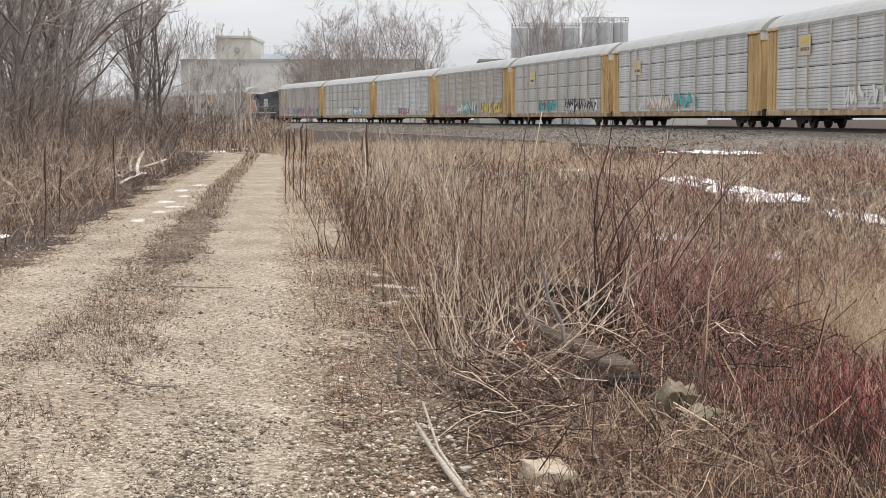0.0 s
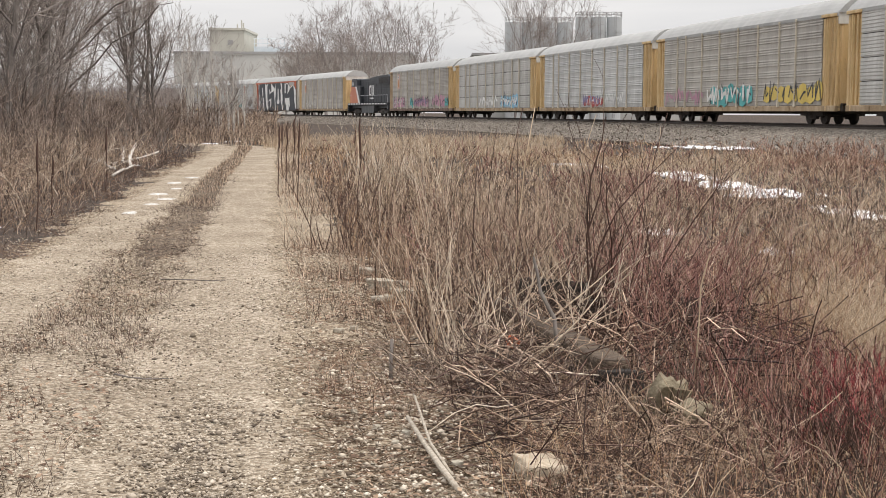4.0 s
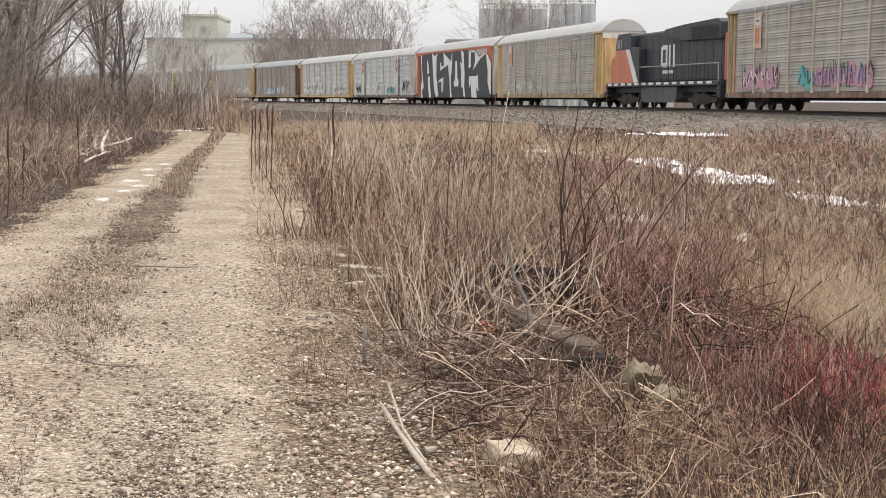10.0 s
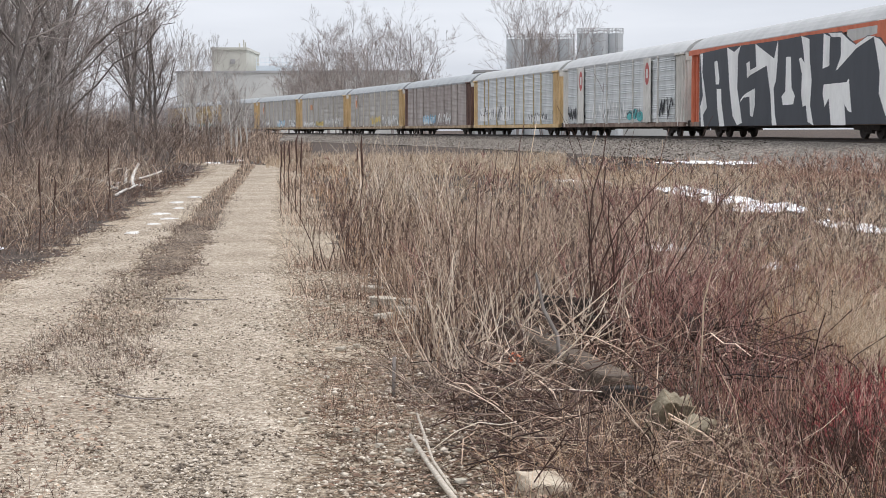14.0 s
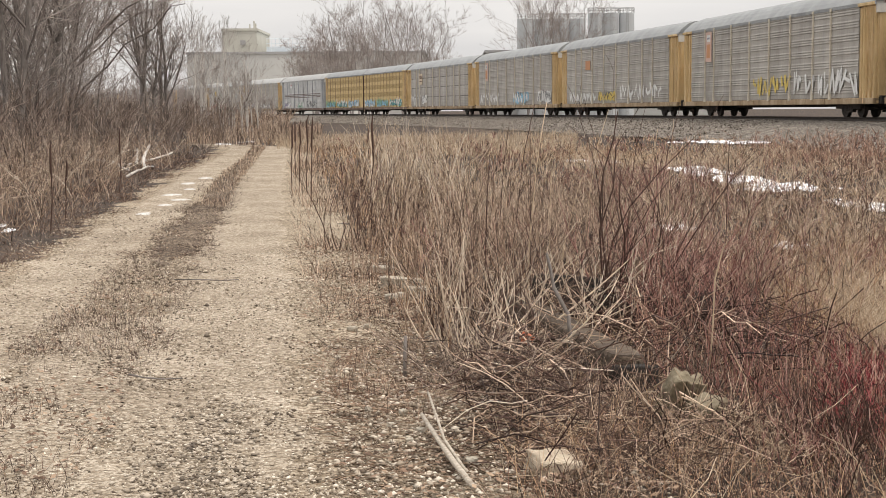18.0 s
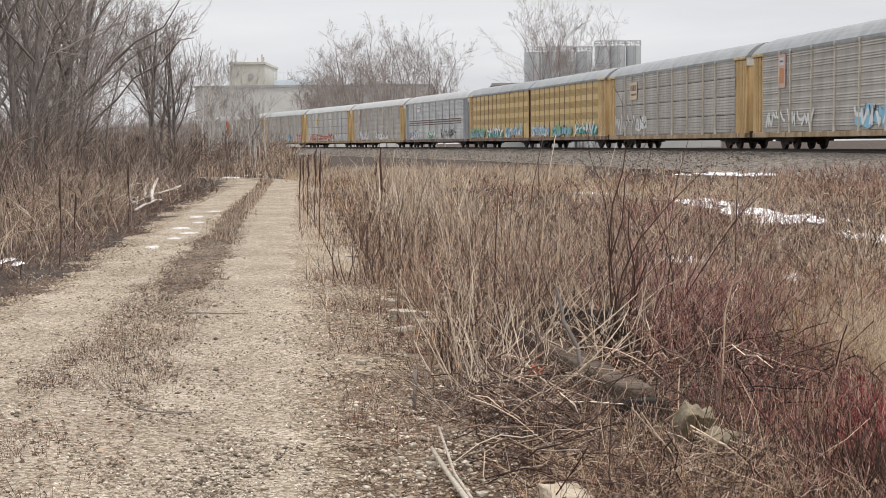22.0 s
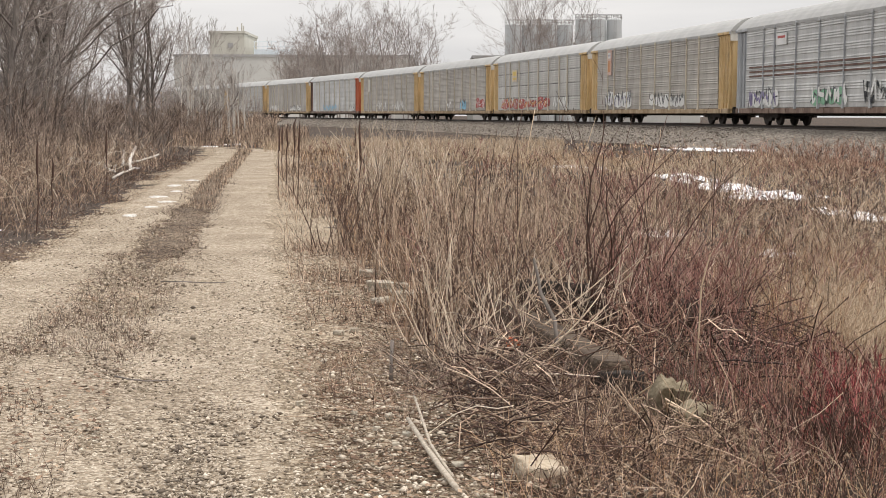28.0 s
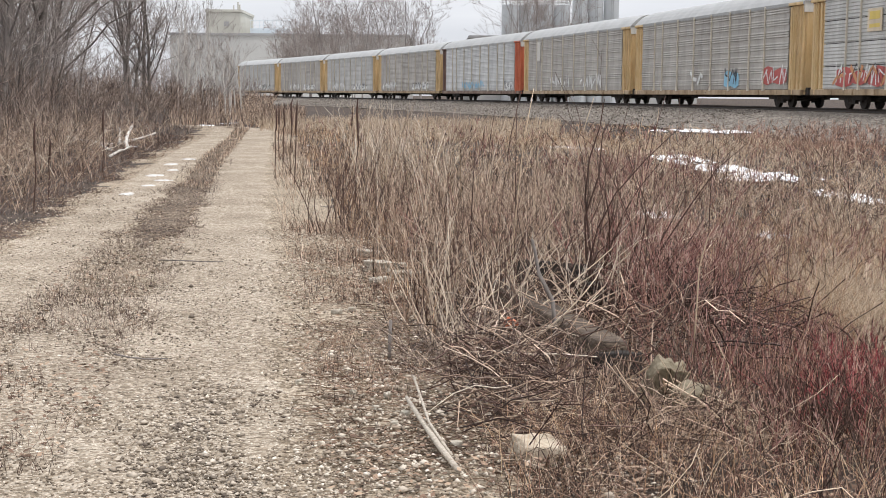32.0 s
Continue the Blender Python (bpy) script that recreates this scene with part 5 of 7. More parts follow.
def silo(x, y, r, h, label):
    e = tagged(new("silo"), label, "silo", "storage silos")
    bm = bmesh.new()
    add_tube(bm, (0, 0, 0), (0, 0, h), r, sides=28)
    for k in range(1, 7):
        add_tube(bm, (0, 0, h * k / 7 - 0.06), (0, 0, h * k / 7 + 0.06), r + 0.04, sides=28)
    part("shell", bm, M["silo"], e)
    bm = bmesh.new()
    add_tube(bm, (0, 0, h), (0, 0, h + 0.5), r, r * 0.35, sides=28)
    part("cap", bm, M["silo"], e)
    bm = bmesh.new()
    n = 12
    for i in range(n):
        a0, a1 = 2 * math.pi * i / n, 2 * math.pi * (i + 1) / n
        for z in (h + 0.6, h + 1.15):
            add_tube(bm, (r * math.cos(a0), r * math.sin(a0), z), (r * math.cos(a1), r * math.sin(a1), z), 0.05, sides=4)
        add_tube(bm, (r * math.cos(a0), r * math.sin(a0), h), (r * math.cos(a0), r * math.sin(a0), h + 1.15), 0.05, sides=4)
    tagged(part("railing", bm, M["roof_dark"], e), kind="stuff")
    bm = bmesh.new()
    for dx in (-0.25, 0.25):
        add_tube(bm, (dx, -r - 0.15, 0.5), (dx, -r - 0.15, h + 1.1), 0.04, sides=4)
    for k in range(int(h)):
        add_tube(bm, (-0.25, -r - 0.15, 1 + k), (0.25, -r - 0.15, 1 + k), 0.03, sides=4)
    tagged(part("ladder", bm, M["roof_dark"], e), kind="stuff")
    e.location = (x, y, 0)
    return e


for i in range(3):
    silo(32.8 + i * 3.5, 338, 1.7, 22.9, "tall grey metal silo with railed top")
for i in range(4):
    silo(17.8 + i * 4.0, 350, 1.95, 22.4, "older dull metal silo behind bare branches")

# ---- bare trees ----
def tree(x, y, h, r, label, bark="bark", twig="twig", stems=1, n1=9, n2=6, n3=5, low=0.28, spread=42, lean=0.06, group="", n4=0, twig_min=0.008):
    e = tagged(new("tree"), label, "tree", group)
    roots = np.stack([rng.normal(0, 0.35 * (stems > 1), stems), rng.normal(0, 0.25 * (stems > 1), stems), np.full(stems, -0.2)], 1)
    hh = h * rng.uniform(0.8, 1.0, stems)
    P, R = stand(roots, hh, rng.uniform(0.3, 1.0, stems) * lean * (2.2 if stems > 1 else 1), np.full(stems, r) * rng.uniform(0.8, 1.1, stems), 9, 0)
    P1, R1 = sprout(P, R, n1, low, 0.97, 0.46, spread, 0.12, 0.45, 7, 0.045)
    vv, ff = merged([chains(P, R, 7), chains(P1, R1, 5)])
    link_part("trunk", raw_mesh("trunk", vv, ff, M[bark], True), e)
    P2, R2 = sprout(P1, R1, n2, 0.2, 1.0, 0.5, spread, 0.16, 0.5, 5, 0.05)
    R2 = np.maximum(R2, twig_min * 1.3)
    P3, R3 = sprout(P2, R2, n3, 0.2, 1.0, 0.55, spread, 0.15, 0.6, 2, 0.05)
    R3 = np.maximum(R3, twig_min)
    bits = [chains(P2, R2), chains(P3, R3)]
    if n4:
        P4, R4 = sprout(P3, R3, n4, 0.3, 1.0, 0.6, spread, 0.1, 0.7, 2, 0.05)
        bits.append(chains(P4, np.maximum(R4, twig_min * 0.8)))
    vv, ff = merged(bits)
    link_part("crown", raw_mesh("crown", vv, ff, M[twig]), e)
    e.location = (x, y, float(relief(np.array(x), np.array(y))))
    return e


for x, y, h, r, st in ((-13.31, 46, 15, 0.13, 3), (-14.22, 52, 16, 0.15, 2), (-14.9, 58, 14, 0.11, 3), (-19.13, 60, 15, 0.14, 2), (-22.5, 75, 15, 0.14, 3), (-21.28, 80, 14, 0.12, 3), (-17.99, 64, 13, 0.1, 3), (-15.66, 50, 13, 0.1, 3)):
    tree(x, y, h, r, "large dark bare tree in the thicket", stems=st, n1=13, n2=7, n3=4, low=0.14, spread=44, lean=0.13, group="thicket trees", n4=1, twig_min=0.005)
for x, y, h in ((-13.3, 47, 5.5), (-15.6, 55, 6.5), (-17.4, 63, 7), (-18.3, 69, 7.5), (-20.0, 78, 7), (-14.0, 57, 6.0), (-13.2, 51, 5)):
    tree(x, y, h, 0.06, "dense reddish-brown bare young tree in the thicket", stems=3, n1=10, n2=6, n3=4, low=0.1, spread=48, lean=0.16, group="thicket young trees", n4=2, twig_min=0.005)
for x, y, h, r in ((-19.6, 94, 9.2, 0.17), (-18.0, 95, 8.9, 0.16)):
    tree(x, y, h, r, "tall bare tree with forked trunk and fine crown", stems=3, n1=11, n2=7, n3=6, low=0.22, spread=42, lean=0.07, group="pair of tall trees", n4=1, twig_min=0.008)
for i in range(20):
    y = rng.uniform(101, 118)
    x = (-0.171 + 0.0022 * i + rng.uniform(-0.003, 0.003)) * y
    tree(x, y, rng.uniform(5.0, 8.0) * (1.05 if i < 12 else 0.72), 0.062, "slender pale-barked bare sapling", "pale_bark", "pale_twig", 1, 10, 4, 3, 0.3, 28, 0.08, "pale saplings", 1, 0.006)
for x, y, h in ((-28.52, 286, 15), (-24.61, 282, 16), (-21.25, 290, 22), (-16.74, 284, 19), (-13.46, 292, 23), (-9.14, 288, 24), (-5.37, 290, 22), (-2.44, 294, 19), (-16.32, 300, 21), (-23.93, 296, 17), (-27.09, 300, 14), (-20.05, 305, 20)):
    tree(x, y, h * 0.95, 0.16, "bare tree standing beyond the railway", "far_bark", "far_twig", 3, 10, 6, 5, 0.1, 42, 0.16, "trees beyond the railway", 1, 0.015)
for x, y, h in ((15.45, 290, 25), (19.69, 288, 27), (24.38, 292, 26)):
    tree(x, y, h, 0.13, "bare tree standing before the silos", "far_bark", "far_twig", 3, 10, 6, 4, 0.1, 42, 0.2, "trees beyond the railway", 1, 0.015)

# ---- dead grass, weeds and stones ----
def scatter(n, y0, y1, power):
    """Distances ahead, denser near the lane's start."""
    u = rng.random(n)
    k = 1.0001 - power
    return (y0 ** k + u * (y1 ** k - y0 ** k)) ** (1 / k)


def clumps(x, y, s, seed=4.2):
    return np.array([noise.noise((a * s, b * s, seed)) for a, b in zip(x, y)])


def stuff(name, chunks, mat, label, category="grass"):
    vv, ff = merged(chunks)
    return tagged(new(name, raw_mesh(name, vv, ff, mat)), label, category, kind="stuff")


def roots_at(x, y):
    return np.stack([x, y, relief(x, y) - 0.02], 1)


def lane_side(n, y0, y1, power, lo, hi):
    y = scatter(n, y0, y1, power)
    return road_x(y) + rng.uniform(lo, hi, n), y


def stone_mesh(x, y, size, lift=0.3):
    """Loose angular stones: squashed eight-sided lumps, each turned its own way."""
    n = len(x)
    base = np.array([(1, 0, 0), (-1, 0, 0), (0, 1, 0), (0, -1, 0), (0, 0, 1), (0, 0, -1)], float)
    V = base[None] * (1 + rng.normal(0, 0.22, (n, 6, 1))) + rng.normal(0, 0.16, (n, 6, 3))
    V *= np.stack([rng.uniform(0.7, 1.3, n), rng.uniform(0.6, 1.0, n), rng.uniform(0.35, 0.7, n)], 1)[:, None]
    a = rng.uniform(0, 6.28, n)
    X = V[..., 0] * np.cos(a)[:, None] - V[..., 1] * np.sin(a)[:, None]
    Y = V[..., 0] * np.sin(a)[:, None] + V[..., 1] * np.cos(a)[:, None]
    V = np.stack([X, Y, V[..., 2]], -1) * size[:, None, None]
    V += np.stack([x, y, relief(x, y) + 0.035 + lift * size], 1)[:, None]
    f = np.array([(0, 2, 4), (2, 1, 4), (1, 3, 4), (3, 0, 4), (2, 0, 5), (1, 2, 5), (3, 1, 5), (0, 3, 5)])
    return V.reshape(-1, 3), (f[None] + 6 * np.arange(n)[:, None, None]).reshape(-1, 3)


def lane_stones(name, n, y0, y1, power, lo, hi, s0, s1, label, mat="stone"):
    x, y = lane_side(n, y0, y1, power, lo, hi)
    x = x + rng.normal(0, 0.13, n)
    keep = clumps(x, y, 1.1) + rng.normal(0, 0.25, n) > -0.2
    x, y = x[keep], y[keep]
    size = s0 * (s1 / s0) ** (rng.random(len(x)) ** 2.2) * (1 + 0.02 * np.maximum(0, y - 12))
    v, f = stone_mesh(x, y, size)
    tagged(new(name, raw_mesh(name, v, f, M[mat])), label, "gravel", kind="stuff")


v, f = stone_mesh(LOOSE[0], LOOSE[1], LOOSE[3])
v[:, 2] += np.repeat(LOOSE[2] - relief(LOOSE[0], LOOSE[1]) - 0.035 - 0.3 * LOOSE[3], 6)
tagged(new("ballast_stones", raw_mesh("ballast_stones", v, f, M["ballast_stone"])), "loose grey-brown ballast stones on the bank", "ballast", kind="stuff")
lane_stones("gravel", 11000, 5.2, 17, 1.2, 1.15, 2.75, 0.006, 0.019, "loose pale crushed stones beside the wheel track")
lane_stones("gravel", 15000, 5.2, 16, 1.3, 0.1, 1.6, 0.005, 0.012, "fine loose stones on the wheel track")
lane_stones("gravel", 11000, 6, 24, 1.2, -1.8, 0.45, 0.006, 0.016, "loose pale stones on the lane")
lane_stones("cobbles", 1000, 5.2, 7.9, 1.2, 0.7, 1.05, 0.009, 0.022, "coarse grey-brown cobbles washed out of the wheel track", "cobble")
lane_stones("cobbles", 420, 5.4, 9.0, 1.2, 1.6, 2.2, 0.012, 0.028, "coarse pale stones along the lane's edge")
lane_stones("cobbles", 700, 8, 15, 1.0, -0.55, 0.55, 0.011, 0.026, "coarse pale stones between the wheel tracks", "cobble")
x, y = rng.uniform(-0.5, 0.3, 1500), scatter(1500, 5.4, 13, 1.3)
v, f = stone_mesh(x, y, 0.006 * 3.6 ** (rng.random(1500) ** 2))
tagged(new("gravel", raw_mesh("gravel", v, f, M["stone"])), "pale stones spilled among dead stems", "gravel", kind="stuff")


def lump(name, x, y, sx, sy, sz, rz, mat, label, category, tilt=(0, 0), z=0.0, seed=0, cuts=3, rough=0.05):
    """A worn block: a cut cube with softened, uneven faces."""
    bm = bmesh.new()
    bmesh.ops.create_cube(bm, size=1.0)
    bmesh.ops.bevel(bm, geom=bm.edges[:], offset=0.035, segments=1, affect="EDGES")
    bmesh.ops.subdivide_edges(bm, edges=bm.edges[:], cuts=cuts, use_grid_fill=True)
    for vert in bm.verts:
        vert.co += Vector((noise.noise(vert.co * 2.3 + Vector((seed, 0, 0))), noise.noise(vert.co * 2.3 + Vector((0, seed, 3))), noise.noise(vert.co * 2.3 + Vector((5, 0, seed))))) * rough * 2
        vert.co = Vector((vert.co.x * sx, vert.co.y * sy, vert.co.z * sz))
    me = bpy.data.meshes.new(name)
    bm.to_mesh(me)
    bm.free()
    me.materials.append(M[mat])
    for p in me.polygons:
        p.use_smooth = True
    ob = tagged(new(name, me), label, category)
    ob.matrix_world = pose(x, y, z, tilt[0], tilt[1], rz)
    return ob


# old railway timbers and rubble in the shrubs
lump("timber_beam", 0.66, 9.7, 0.2, 3.3, 0.2, 11, "tie", "weathered dark railway timber lying in dead stems", "timber", (0, 4), 0.115, 1, 4, 0.022)
lump("timber_beam", 0.30, 12.1, 0.24, 2.7, 0.2, 10, "tie", "weathered grey railway timber lying in dead stems", "timber", (1.5, 0), 0.07, 2, 3, 0.01)
# the three black pieces also stand in for shadow gaps and a shaded end
lump("timber_beam", 0.95, 11.0, 0.28, 0.62, 0.3, 58, "timber_shade", "black timber end painted as a shadow gap under shrub", "timber", (0, 10), 0.16, 3, 3, 0.02)
lump("timber_beam", 1.44, 10.0, 0.24, 0.85, 0.26, 80, "timber_shade", "black timber with painted shade under bare shrub", "timber", (0, 6), 0.16, 4, 3, 0.02)
lump("timber_beam", 1.0, 7.98, 0.17, 0.3, 0.2, 16, "timber_shade", "broken timber end with painted shade in dead stems", "timber", (-6, 0), 0.07, 8, 3, 0.03)
lump("concrete_slab", 1.1, 7.22, 0.16, 0.1, 0.34, 24, "concrete", "tilted mossy concrete lump among dead stems", "rubble", (24, 16), 0.1, 5, 4, 0.08)
lump("concrete_slab", 1.23, 7.05, 0.17, 0.13, 0.19, 50, "concrete", "mossy concrete fragment among dead stems", "rubble", (10, -12), 0.07, 6, 3, 0.06)
lump("stone_block", 0.44, 6.2, 0.19, 0.16, 0.1, 22, "sandstone", "tan broken stone block at the shrub's edge", "rubble", (9, 5), 0.045, 7, 3, 0.09)
for i, (x, y, sx, sy) in enumerate(((-0.41, 13.04, 0.5, 0.42), (-0.23, 12.45, 0.34, 0.3), (-0.62, 14.17, 0.3, 0.26), (-0.43, 12.08, 0.22, 0.2), (-0.67, 10.27, 0.14, 0.12), (-0.57, 10.4, 0.12, 0.1), (-0.7, 7.72, 0.1, 0.06),
                                    (-0.68, 9.03, 0.1, 0.08), (-0.23, 7.4, 0.09, 0.08), (-0.13, 6.96, 0.1, 0.09), (0.1, 6.34, 0.12, 0.1), (-0.28, 7.08, 0.08, 0.07), (-0.18, 6.73, 0.09, 0.07), (-0.41, 7.47, 0.07, 0.06),
                                    (0.62, 10.81, 0.26, 0.2), (0.96, 11.74, 0.2, 0.16))):
    k = 0.7 if i < 4 else 0.42
    lump("rubble_stone", x, y, sx * k, sy * k, 0.02 + 0.18 * sx * k, 37 * i, "rubble",
         "pale flat rubble stone beside the lane", "rubble", (5 * (i % 3) - 4, 4), 0.04, i + 11, 2, 0.11)


def stick(name, pts, r0, r1, mat, label, category="branch"):
    P = np.array(pts, float)[None]
    R = np.linspace(r0, r1, len(pts))[None] * rng.uniform(0.8, 1.15, (1, len(pts)))
    P = np.concatenate([P[:, :1] * 1.0002, P, P[:, -1:] * 0.9998], 1)
    R = np.concatenate([R[:, :1] * 0.05, R, R[:, -1:] * 0.05], 1)
    v, f = chains(P, R, 8)
    return tagged(new(name, raw_mesh(name, v, f, M[mat], True)), label, category)


stick("fallen_branch", ((-0.13, 7.05, 0.10), (-0.05, 6.6, 0.08), (0.02, 6.2, 0.07), (0.1, 5.8, 0.06)), 0.009, 0.015, "wood_grey", "bleached grey branch lying on gravel")
stick("fallen_branch", ((-0.1, 7.1, 0.2), (-0.02, 6.5, 0.1), (0.08, 6.05, 0.05)), 0.006, 0.009, "wood_grey", "bleached thin branch lying on gravel")
stick("fallen_branch", ((-1.8, 8.32, 0.075), (-1.7, 8.2, 0.08), (-1.6, 8.2, 0.07), (-1.48, 8.22, 0.07)), 0.006, 0.004, "bark", "dark twig lying on the wheel track")
stick("fallen_branch", ((-2.42, 13.1, 0.075), (-2.2, 13.0, 0.085), (-2.0, 13.05, 0.07), (-1.85, 13.1, 0.07)), 0.006, 0.004, "bark", "dark twig lying on the wheel track")
stick("wooden_stake", ((-0.25, 8.4, -0.05), (-0.25, 8.4, 0.12), (-0.245, 8.4, 0.27)), 0.011, 0.009, "bark", "short dark broken stake in the verge", "stake")
stick("bent_stem", ((0.72, 8.6, 0.05), (0.7, 8.7, 0.35), (0.62, 8.75, 0.5), (0.6, 8.8, 0.62), (0.58, 8.8, 0.7)), 0.014, 0.007, "bark", "crooked dark woody stem", "branch")
for x0, y0, dx, dy, r, z1 in ((-7.4, 34.2, -0.4, 4.6, 0.045, 0.05), (-8.1, 39.5, -0.8, 4.5, 0.075, 0.5), (-8.9, 42.5, -1.2, 6.0, 0.06, 0.35), (-7.9, 37.0, -0.9, 2.0, 0.04, 0.2),
                              (-9.0, 43.5, 0.7, 1.5, 0.05, 0.3), (-8.6, 40.5, -1.6, 1.2, 0.045, 0.15)):
    z0 = float(relief(np.array(x0), np.array(y0))) + 0.05
    z2 = float(relief(np.array(x0 + dx), np.array(y0 + dy))) + 0.05
    stick("fallen_log", [(x0 + dx * u + rng.normal(0, 0.04), y0 + dy * u, z0 + (z2 - z0 + z1) * u + rng.uniform(0, 0.05)) for u in (0, 0.2, 0.4, 0.6, 0.8, 1.0)], r * 0.85, r * 0.5, "pale_bark", "bleached crooked fallen limb in dead grass", "log")
lump("concrete_block", -16.7, 108, 0.8, 0.5, 0.4, 8, "end_white", "pale block standing beyond the lane's bend", "block", (0, 0), 0.36, 9, 2, 0.03)

# old snow
def snow_patch(x, y, sx, sy, seed, name="snow_patch", mat="snow", label="melting patch of old white snow in grass", category="snow", group="patches of snow"):
    n, rings = 34, 3
    vv, ff = [(0, 0, 0.045 * min(1, 0.35 + sx))], []
    for j in range(1, rings + 1):
        for i in range(n):
            a = 2 * math.pi * i / n
            k = j / rings * (1 + 0.55 * noise.noise((math.cos(a) * 1.8 + seed, math.sin(a) * 1.8, 0)) + 0.5 * noise.noise((math.cos(a) * 5 + seed, math.sin(a) * 5, 2)) + 0.3 * noise.noise((math.cos(a) * 13 + seed, math.sin(a) * 13, 4)))
            z = 0.045 * (1 - (j / rings) ** 3) - (0.03 if j == rings else 0) + 0.025 * noise.noise((i * 0.9, j * 0.9, seed))
            vv.append((math.cos(a) * k * sx, math.sin(a) * k * sy, z * min(1, 0.35 + sx)))
    tri = [(0, 1 + i, 1 + (i + 1) % n) for i in range(n)]
    for j in range(rings - 1):
        for i in range(n):
            a, b = 1 + j * n + i, 1 + j * n + (i + 1) % n
            tri += [(a, a + n, b), (b, a + n, b + n)]
    ob = tagged(new(name, raw_mesh(name, vv, tri, M[mat], True)), label, category, group)
    ob.location = (x, y, float(relief(np.array(x), np.array(y))) + 0.03)


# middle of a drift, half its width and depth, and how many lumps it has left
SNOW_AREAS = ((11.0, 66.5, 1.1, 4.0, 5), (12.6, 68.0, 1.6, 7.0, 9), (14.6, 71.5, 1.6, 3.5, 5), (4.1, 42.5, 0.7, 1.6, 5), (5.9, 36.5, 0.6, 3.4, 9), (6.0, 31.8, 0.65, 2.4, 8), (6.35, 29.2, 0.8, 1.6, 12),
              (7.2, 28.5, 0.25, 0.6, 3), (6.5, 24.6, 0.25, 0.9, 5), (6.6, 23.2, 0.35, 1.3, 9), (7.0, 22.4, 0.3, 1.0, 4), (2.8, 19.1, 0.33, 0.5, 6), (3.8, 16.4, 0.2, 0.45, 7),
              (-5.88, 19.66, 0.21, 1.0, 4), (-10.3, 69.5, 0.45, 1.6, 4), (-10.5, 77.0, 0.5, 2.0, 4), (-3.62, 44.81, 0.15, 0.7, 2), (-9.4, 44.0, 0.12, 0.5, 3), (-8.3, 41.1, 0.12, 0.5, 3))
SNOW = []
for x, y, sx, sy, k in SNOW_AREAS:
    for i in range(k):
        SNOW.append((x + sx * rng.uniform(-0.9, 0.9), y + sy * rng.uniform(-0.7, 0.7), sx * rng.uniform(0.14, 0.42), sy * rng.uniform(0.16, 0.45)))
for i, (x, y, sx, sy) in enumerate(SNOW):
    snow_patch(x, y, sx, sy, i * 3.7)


# thin dull pale patches lying flat on the left wheel track
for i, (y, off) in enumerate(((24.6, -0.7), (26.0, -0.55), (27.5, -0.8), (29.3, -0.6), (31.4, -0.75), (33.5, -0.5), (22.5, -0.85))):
    snow_patch(float(road_x(y)) + off, y, 0.12 + 0.04 * (i % 3), 0.2, 90 + i * 2.3, "ice_patch", "dull_pale", "thin dull pale patch on the wheel track", "ice", "patches of ice")


def off_snow(x, y):
    """Grass stands thin on the snow."""
    ok = np.ones(len(x), bool)
    for a, b, sx, sy in SNOW:
        ok &= (((x - a) / sx) ** 2 + ((y - b) / sy) ** 2 > 0.9) | (rng.random(len(x)) < 0.75)
    return ok


# field between lane and railway
def field(name, n, y0, y1, power, h0, h1, mat, label, seed, lo, near=2.4, width=0.00023, far=0.335, joints=3, lean=1.0, twigs=0):
    y = scatter(n, y0, y1, power)
    a = road_x(y) + near
    x = a + (far * y + 2.5 - a) * rng.random(n)
    c = clumps(x, y, 0.22, seed) + 0.6 * clumps(x, y, 0.9, seed + 5)
    keep = (c + rng.normal(0, 0.12, n) > lo) & off_snow(x, y)
    x, y, c = x[keep], y[keep], c[keep]
    k = len(x)
    h = rng.uniform(h0, h1, k) * (0.75 + 0.5 * np.clip(c - lo, 0, 1))
    R0 = np.maximum(0.003, width * y) * rng.uniform(0.55, 1.6, k)
    P, R = stand(roots_at(x, y), h, rng.uniform(0.05, lean, k), R0, joints)
    bits = [chains(P, R)]
    if twigs:
        P1, R1 = sprout(P, R, twigs, 0.25, 0.98, 0.42, 48, 0.12, 0.8, 2, 0.1)
        bits.append(chains(P1, np.maximum(R1, np.repeat(0.55 * R0, twigs)[:, None])))
    return stuff(name, bits, M[mat], label)


field("field_grass", 7500, 9.5, 80, 1.05, 0.08, 0.32, "field", "brown dead grass of the field", 1.1, -0.35, lean=1.7, joints=4)
field("field_grass", 3200, 10, 78, 1.0, 0.16, 0.42, "rust_grass", "russet dead brush of the field", 7.7, 0.0, lean=0.8)
field("field_grass", 7500, 20, 82, 0.7, 0.12, 0.42, "straw", "straw-coloured dead grass of the field", 12.3, 0.05, lean=1.0)
field("field_weeds", 2800, 10, 62, 1.1, 0.2, 0.62, "weed", "branching grey-brown dead weeds of the field", 20.4, -0.1, lean=0.8, joints=3, twigs=8)
field("field_weeds", 700, 9.5, 45, 1.2, 0.25, 0.7, "dark_stem", "branching dark dead weeds of the field", 31.7, 0.0, lean=1.1, joints=4, twigs=6)
field("field_brush", 1500, 10, 70, 1.1, 0.25, 0.7, "red_stem", "low reddish leafless brush of the field", 44.1, 0.0, lean=0.9, joints=4, twigs=6)
field("field_weeds", 1200, 12, 50, 1.1, 0.2, 0.65, "straw", "pale branching dead weeds of the field", 52.6, -0.05, lean=0.8, joints=3, twigs=7)
